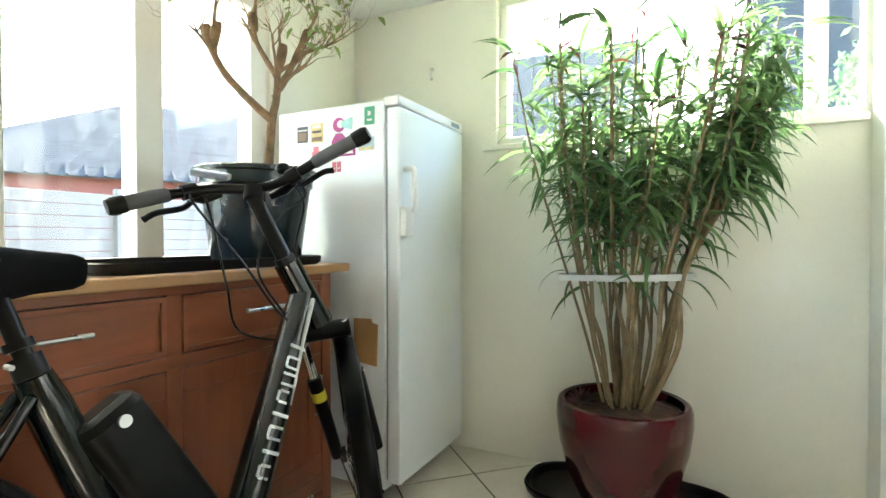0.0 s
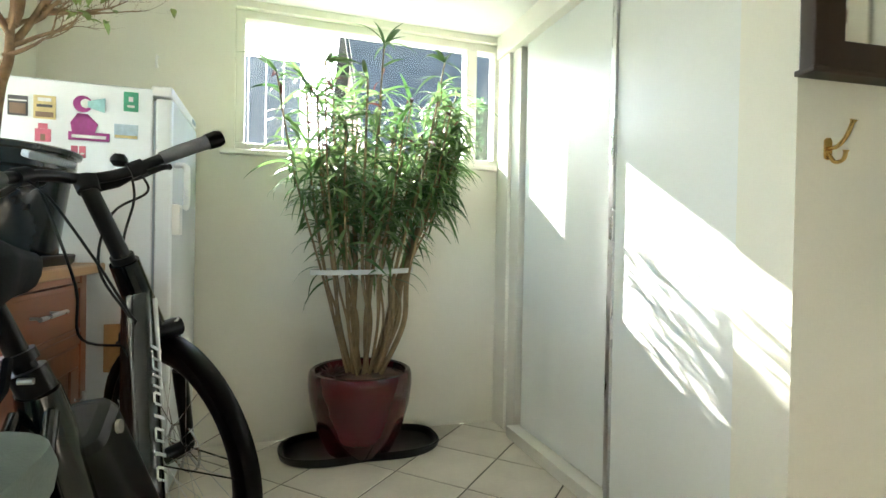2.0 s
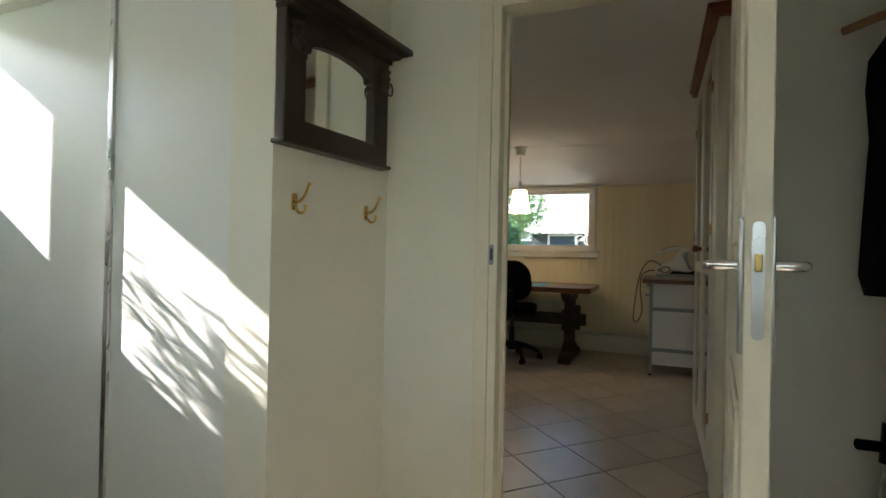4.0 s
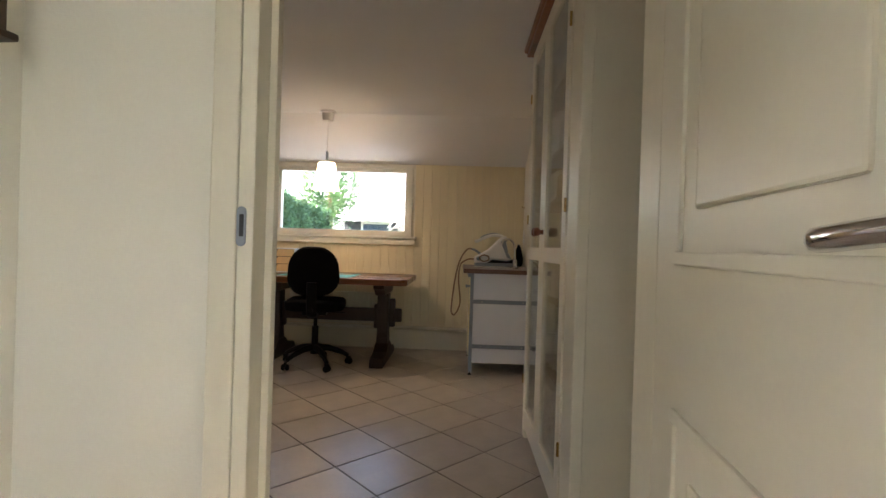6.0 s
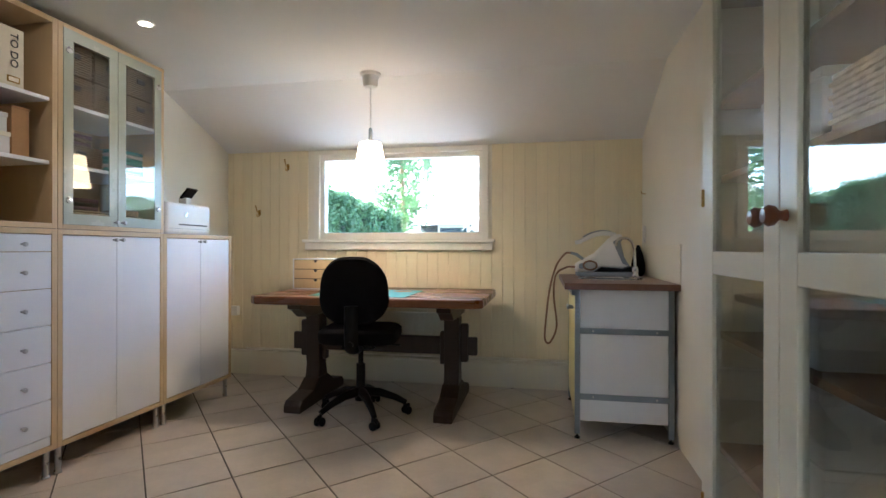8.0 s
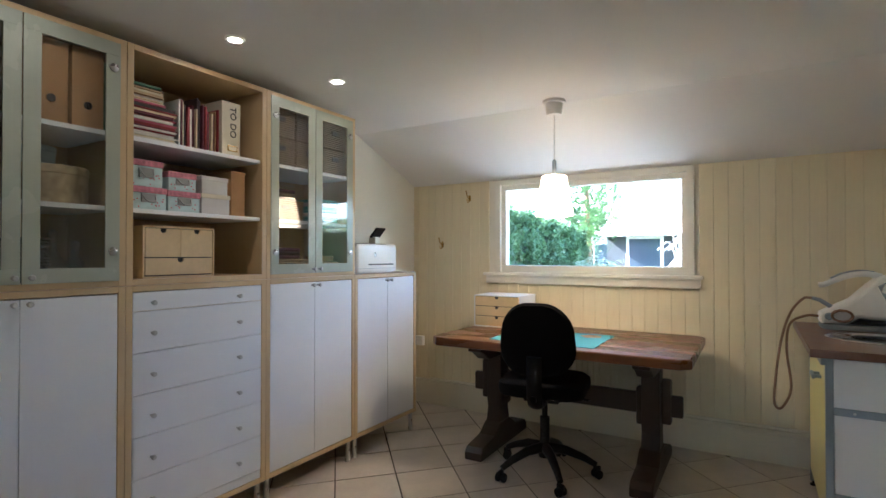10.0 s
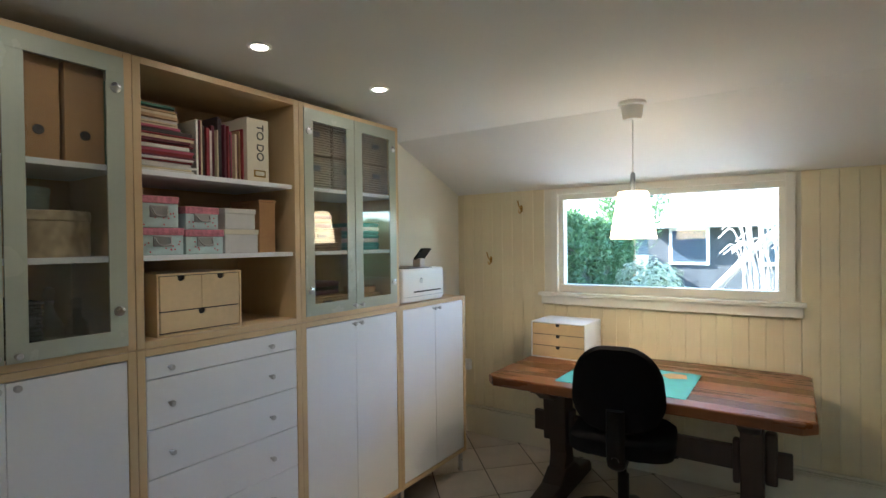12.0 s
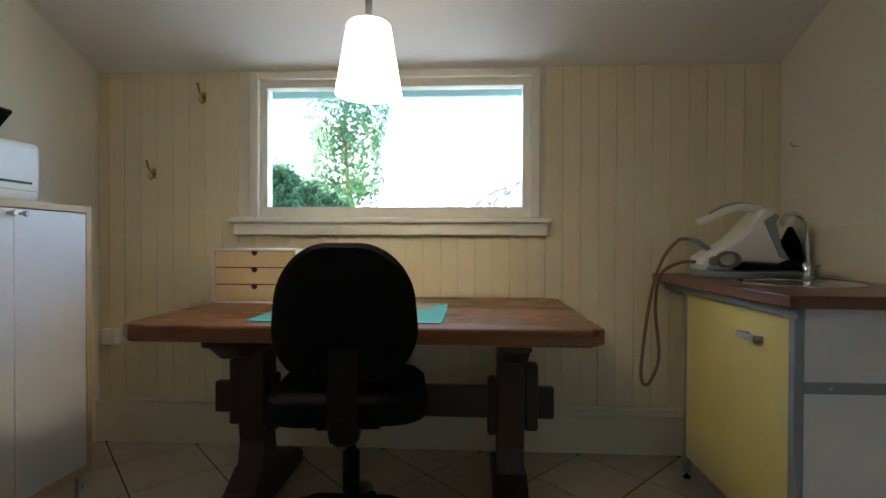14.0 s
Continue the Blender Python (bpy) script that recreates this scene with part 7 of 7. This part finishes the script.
def basket(m, w, d, h, material, label, group=""):
    """A woven basket: rows of strands round upright stakes, with a grip hole's shade painted as a black box."""
    t = thing("basket", label, "basket", m, group)
    rows = max(5, int(h / 0.011))
    bm = bmesh.new()
    for k in range(rows):
        zz = 0.006 + (h - 0.012) * k / (rows - 1)
        pts = []
        for i in range(41):
            a = i / 40 * 4
            sd, f = int(a) % 4, a - int(a)
            x_, y_ = ((f, 0), (1, f), (1 - f, 1), (0, 1 - f))[sd]
            b = 0.004 * (1 if (i + k) % 2 else -1)
            pts.append((w / 2 + (x_ - 0.5) * (w - 0.012 + b), d / 2 + (y_ - 0.5) * (d - 0.012 + b), zz))
        add_tube(bm, pts, 0.0062, 5, False)
    part("weave", bm, material, t)
    box("base", t, material, (0.006, 0.006, 0), (w - 0.006, d - 0.006, 0.008), 0.001)
    box("grip_hole_shade", t, PRINT_SHADE, (w / 2 - 0.028, -0.004, h * 0.55), (w / 2 + 0.028, 0.004, h * 0.72), 0.002, "black box painted as the shade in a grip hole")
    return t


for k in range(3):
    for r_ in range(2):
        basket(pose(3.385 + 0.208 * k, 1.81, S2 + 0.156 * r_), 0.202, 0.26, 0.15, WICKER, "brown woven basket in the glass cabinet", "woven baskets")
basket(pose(3.39, 1.81, S1), 0.26, 0.26, 0.11, WICKER, "dark woven basket with folded cloths")
basket(pose(3.40, 1.80, S0), 0.28, 0.28, 0.075, WICKL, "low straw basket with folded cloths")
TEALC = mat("teal_cloth", (0.10, 0.36, 0.34), 0.85, vary=0.2, scale=14, fine=200, bump=0.3)
PURPC = mat("plum_cloth", (0.13, 0.05, 0.07), 0.85, vary=0.2, scale=14, fine=200, bump=0.3)


def folded(m, w, d, n, mats, label):
    t = thing("folded_cloths", label, "cloth", m)
    zz = 0
    for k in range(n):
        bm = bmesh.new()
        add_pad(bm, rounded(-w / 2, -d / 2, w / 2, d / 2, 0.03, 4), [(0.97, zz), (1.0, zz + 0.006), (1.0, zz + 0.013), (0.96, zz + 0.019), (0.6, zz + 0.021)])
        for v in bm.verts:
            v.co.z += 0.004 * noise.noise(v.co * 20 + V((k, 0, 0)))
        part("cloth", bm, mats[k % len(mats)], t)
        zz += 0.02
    return t


folded(pose(3.54, 1.94, S0 + 0.078), 0.24, 0.22, 3, [PURPC, BLACKF], "plum and black folded cloths in a basket")
folded(pose(3.52, 1.94, S1 + 0.112), 0.22, 0.2, 3, [PURPC, WICKER], "dark folded cloths on a basket")
folded(pose(3.85, 1.92, S1), 0.20, 0.2, 7, [TEALC, TEALC, GREYC], "teal folded cloths on a shelf")
folded(pose(3.83, 1.93, S0), 0.25, 0.22, 3, [WICKL, PURPC], "folded cloths beside a wooden reel")
reel = thing("tape_reel", "tan cardboard reel lying on the shelf", "reel", pose(3.86, 1.90, S0 + 0.0635))
lathe("ring", reel, CARD, [(0.035, 0), (0.085, 0), (0.085, 0.03), (0.035, 0.03), (0.035, 0)], 28)

for k, x in enumerate((2.04, 2.155, 2.37, 2.49)):
    f_ = thing("magazine_file", "brown card magazine file with a round finger hole", "file box", pose(x, 1.80, S2), "brown files")
    box("case", f_, CARD, (0, 0, 0), (0.108, 0.25, 0.30), 0.002)
    # the case is solid: a black disc paints the hole's inner shade
    lathe("finger_hole_shade", f_, PRINT_SHADE, [(0, 0), (0.015, 0), (0.015, 0.001), (0, 0.001)], 18, "black disc painted as the shade in a finger hole", pose(0.054, 0.0, 0.085, 90))
for k, x in enumerate((2.04, 2.155)):
    f_ = thing("magazine_file", "brown card magazine file with a round finger hole", "file box", pose(x, 1.80, S1), "brown files")
    box("case", f_, CARD, (0, 0, 0), (0.108, 0.25, 0.26), 0.002)
    # black disc for the shade in the hole, as above
    lathe("finger_hole_shade", f_, PRINT_SHADE, [(0, 0), (0.015, 0), (0.015, 0.001), (0, 0.001)], 18, "black disc painted as the shade in a finger hole", pose(0.054, 0.0, 0.085, 90))
gb = thing("ring_binder", "green ring binder on the shelf", "binder", pose(2.602, 1.83, S2))
box("case", gb, BOOKC[3], (0, 0, 0), (0.03, 0.24, 0.28), 0.003)
FLOR2 = mat("cream_floral_paper", (0.52, 0.40, 0.24), 0.6, vary=0.35, scale=28, fine=70, bump=0.03)
hb1 = thing("hat_box", "oval cream floral hat box with a cord handle", "box", pose(2.475, 1.94, S1))
bm = bmesh.new()
ov = [(0.128 * math.cos(math.tau * k / 32), 0.12 * math.sin(math.tau * k / 32)) for k in range(32)]
add_pad(bm, ov, [(0.97, 0), (0.98, 0.004), (0.98, 0.112)])
part("body", bm, FLOR2, hb1)
bm = bmesh.new()
add_pad(bm, ov, [(0.995, 0.113), (1.0, 0.115), (1.0, 0.14), (0.98, 0.144)])
part("lid", bm, FLOR2, hb1)
tube("cord_handle", hb1, CREAMC, curve_pts([(-0.07, -0.082, 0.10), (-0.05, -0.10, 0.04), (0.0, -0.112, 0.03), (0.05, -0.10, 0.06)], 5), 0.004, 6)
tin = thing("round_tin", "small green round tin on a hat box", "tin", pose(2.43, 1.94, S1 + 0.1445))
lathe("body", tin, FLORAL, [(0, 0), (0.06, 0), (0.062, 0.05), (0.064, 0.052), (0.064, 0.07), (0.06, 0.072), (0, 0.072)], 28)
basket(pose(2.03, 1.80, S0), 0.22, 0.26, 0.16, BLACKF, "black woven basket in the glass cabinet")
basket(pose(2.335, 1.82, S0), 0.10, 0.26, 0.16, BLACKF, "narrow black woven basket")
CRYST = glass("crystal_glass", (0.85, 0.88, 0.88), gloss=1.1)
for x, s in ((2.48, 1.0), (2.555, 0.8)):
    dc = thing("glass_decanter", "clear cut glass decanter on the shelf", "decanter", pose(x, 1.92, S0))
    lathe("vessel", dc, CRYST, [(0, 0.002), (0.035 * s, 0), (0.045 * s, 0.03), (0.04 * s, 0.07), (0.014, 0.10 * s + 0.02), (0.013, 0.14 * s), (0.02, 0.15 * s), (0.011, 0.145 * s), (0.011, 0.11 * s), (0.035 * s, 0.065), (0.03 * s, 0.008), (0, 0.008)], 20)
    lathe("stopper", dc, CRYST, [(0, 0.15 * s), (0.01, 0.152 * s), (0.018, 0.17 * s), (0.012, 0.19 * s), (0, 0.195 * s)], 12)
sign = thing("lettered_box", "grey box with a pale lettered label", "box", pose(2.03, 1.83, S0 + 0.1615))
box("body", sign, GREYC, (0, 0, 0), (0.24, 0.2, 0.09), 0.002)
box("print", sign, PRINT_SHADE, (0.15, -0.001, 0.03), (0.17, 0.001, 0.06), 0)
box("print", sign, PRINT_SHADE, (0.18, -0.001, 0.03), (0.205, 0.001, 0.06), 0)


# ---- in the display cabinet ----
def label_box(m, w, d, h, label="white card box with a metal label holder"):
    t = thing("filing_box", label, "box", m, "white filing boxes")
    box("body", t, WHITEP, (0, -d, 0), (w, 0, h - 0.02), 0.003)
    box("lid", t, WHITEP, (-0.003, -d, h - 0.02), (w + 0.003, 0.003, h), 0.003)
    bm = bmesh.new()
    cx, cz = w / 2, h * 0.42
    for a, b in (((cx - 0.035, cz - 0.02), (cx + 0.035, cz - 0.014)), ((cx - 0.035, cz + 0.014), (cx + 0.035, cz + 0.02)), ((cx - 0.035, cz - 0.014), (cx - 0.029, cz + 0.014)), ((cx + 0.029, cz - 0.014), (cx + 0.035, cz + 0.014))):
        add_box(bm, (a[0], -0.001, a[1]), (b[0], 0.004, b[1]), 0.001, 1)
    part("label_holder", bm, STEEL, t, "steel label holder")
    return t


yf = GY0 - 0.06
for x, zz, w, h in ((1.90, 1.4705, 0.30, 0.13), (1.90, 1.602, 0.30, 0.13), (2.45, 1.4705, 0.26, 0.20), (1.90, 1.7605, 0.28, 0.16), (2.44, 1.7605, 0.28, 0.22), (2.44, 1.2605, 0.27, 0.14), (2.43, 0.5005, 0.26, 0.14), (2.43, 0.6415, 0.26, 0.14), (2.44, 0.1255, 0.27, 0.28), (2.45, 0.8205, 0.24, 0.12)):
    label_box(pose(x, yf, zz), w, 0.17, h)
label_box(pose(1.92, yf - 0.01, 0.8205), 0.25, 0.15, 0.155, "large plain white box on the shelf")
label_box(pose(1.93, yf, 1.2605), 0.26, 0.16, 0.12, "white lidded box on the shelf")
CLEAR = glass("clear_plastic", (0.86, 0.88, 0.88), 0.08, 1.05)
for zz, w in ((0.5005, 0.34), (0.1255, 0.36)):
    cbx = thing("clear_storage_box", "clear plastic storage box with white contents", "box", pose(1.90, yf, zz))
    box("shell", cbx, CLEAR, (0, -0.18, 0), (w, 0, 0.20), 0.006)
    box("contents", cbx, WHITEP, (0.015, -0.17, 0.006), (w - 0.015, -0.01, 0.14), 0.02)
    box("lid", cbx, GREYC, (-0.006, -0.186, 0.20), (w + 0.006, 0.006, 0.216), 0.005)
jar = thing("red_jar", "dark red jar beside a white box", "jar", pose(2.235, yf - 0.05, 0.8205))
lathe("body", jar, BOOKC[1], [(0, 0), (0.045, 0), (0.047, 0.01), (0.047, 0.09), (0.04, 0.10), (0, 0.10)], 20)
lathe("lid", jar, STEEL, [(0, 0.10), (0.043, 0.10), (0.043, 0.118), (0, 0.118)], 20)
cyl = thing("white_canister", "white canister on a shelf", "canister", pose(2.27, yf - 0.06, 1.4705))
lathe("body", cyl, WHITEP, [(0, 0), (0.05, 0), (0.05, 0.17), (0.046, 0.175), (0, 0.175)], 22)
basket(pose(2.18, GY1 + 0.05, 1.2605), 0.20, 0.16, 0.10, WICKL, "small straw basket on a shelf")


# ---- floors and boards ----
tiles("floor_hall", TILEH, WX, -2.0, HX + 0.08, NY, -0.655, 1.612, 0.2340, 0.2340, "pale ceramic floor tiles laid diagonally with dark joints")
tiles("floor_study", TILE, HX + 0.08, SSY, EX + 0.01, SNY, 2.985, 0.025, 0.2550, 0.2345, "beige ceramic floor tiles laid diagonally with dark joints")
shared = {}
k, y = 0, SSY
while y < SNY - 0.01:
    y1 = min(y + 0.0845, SNY)
    runs = [(0.205, 1.862)]
    if y1 > WY0 - 0.02 and y < WY1 + 0.02:
        runs = [(0.205, 1.044)]
    for z0, z1 in runs:
        key = (round(y1 - y, 4), z0, z1)
        if key not in shared:
            bm = bmesh.new()
            add_box(bm, (-0.012, 0.0007, z0), (0.0, key[0] - 0.0007, z1), 0.0022, 1)
            shared[key] = mesh_of("plank", bm)
            shared[key].materials.append(PLANK)
        ob = new("plank", shared[key])
        ob.parent = wall_east
        ob.location = (EX + 0.012, y, 0)
    y = y1
struct("baseboard", CREAMLAC, [((EX - 0.03, SSY, 0.0), (EX + 0.01, SNY, 0.20))], "cream painted high baseboard under the boards", "baseboard", 0.004)
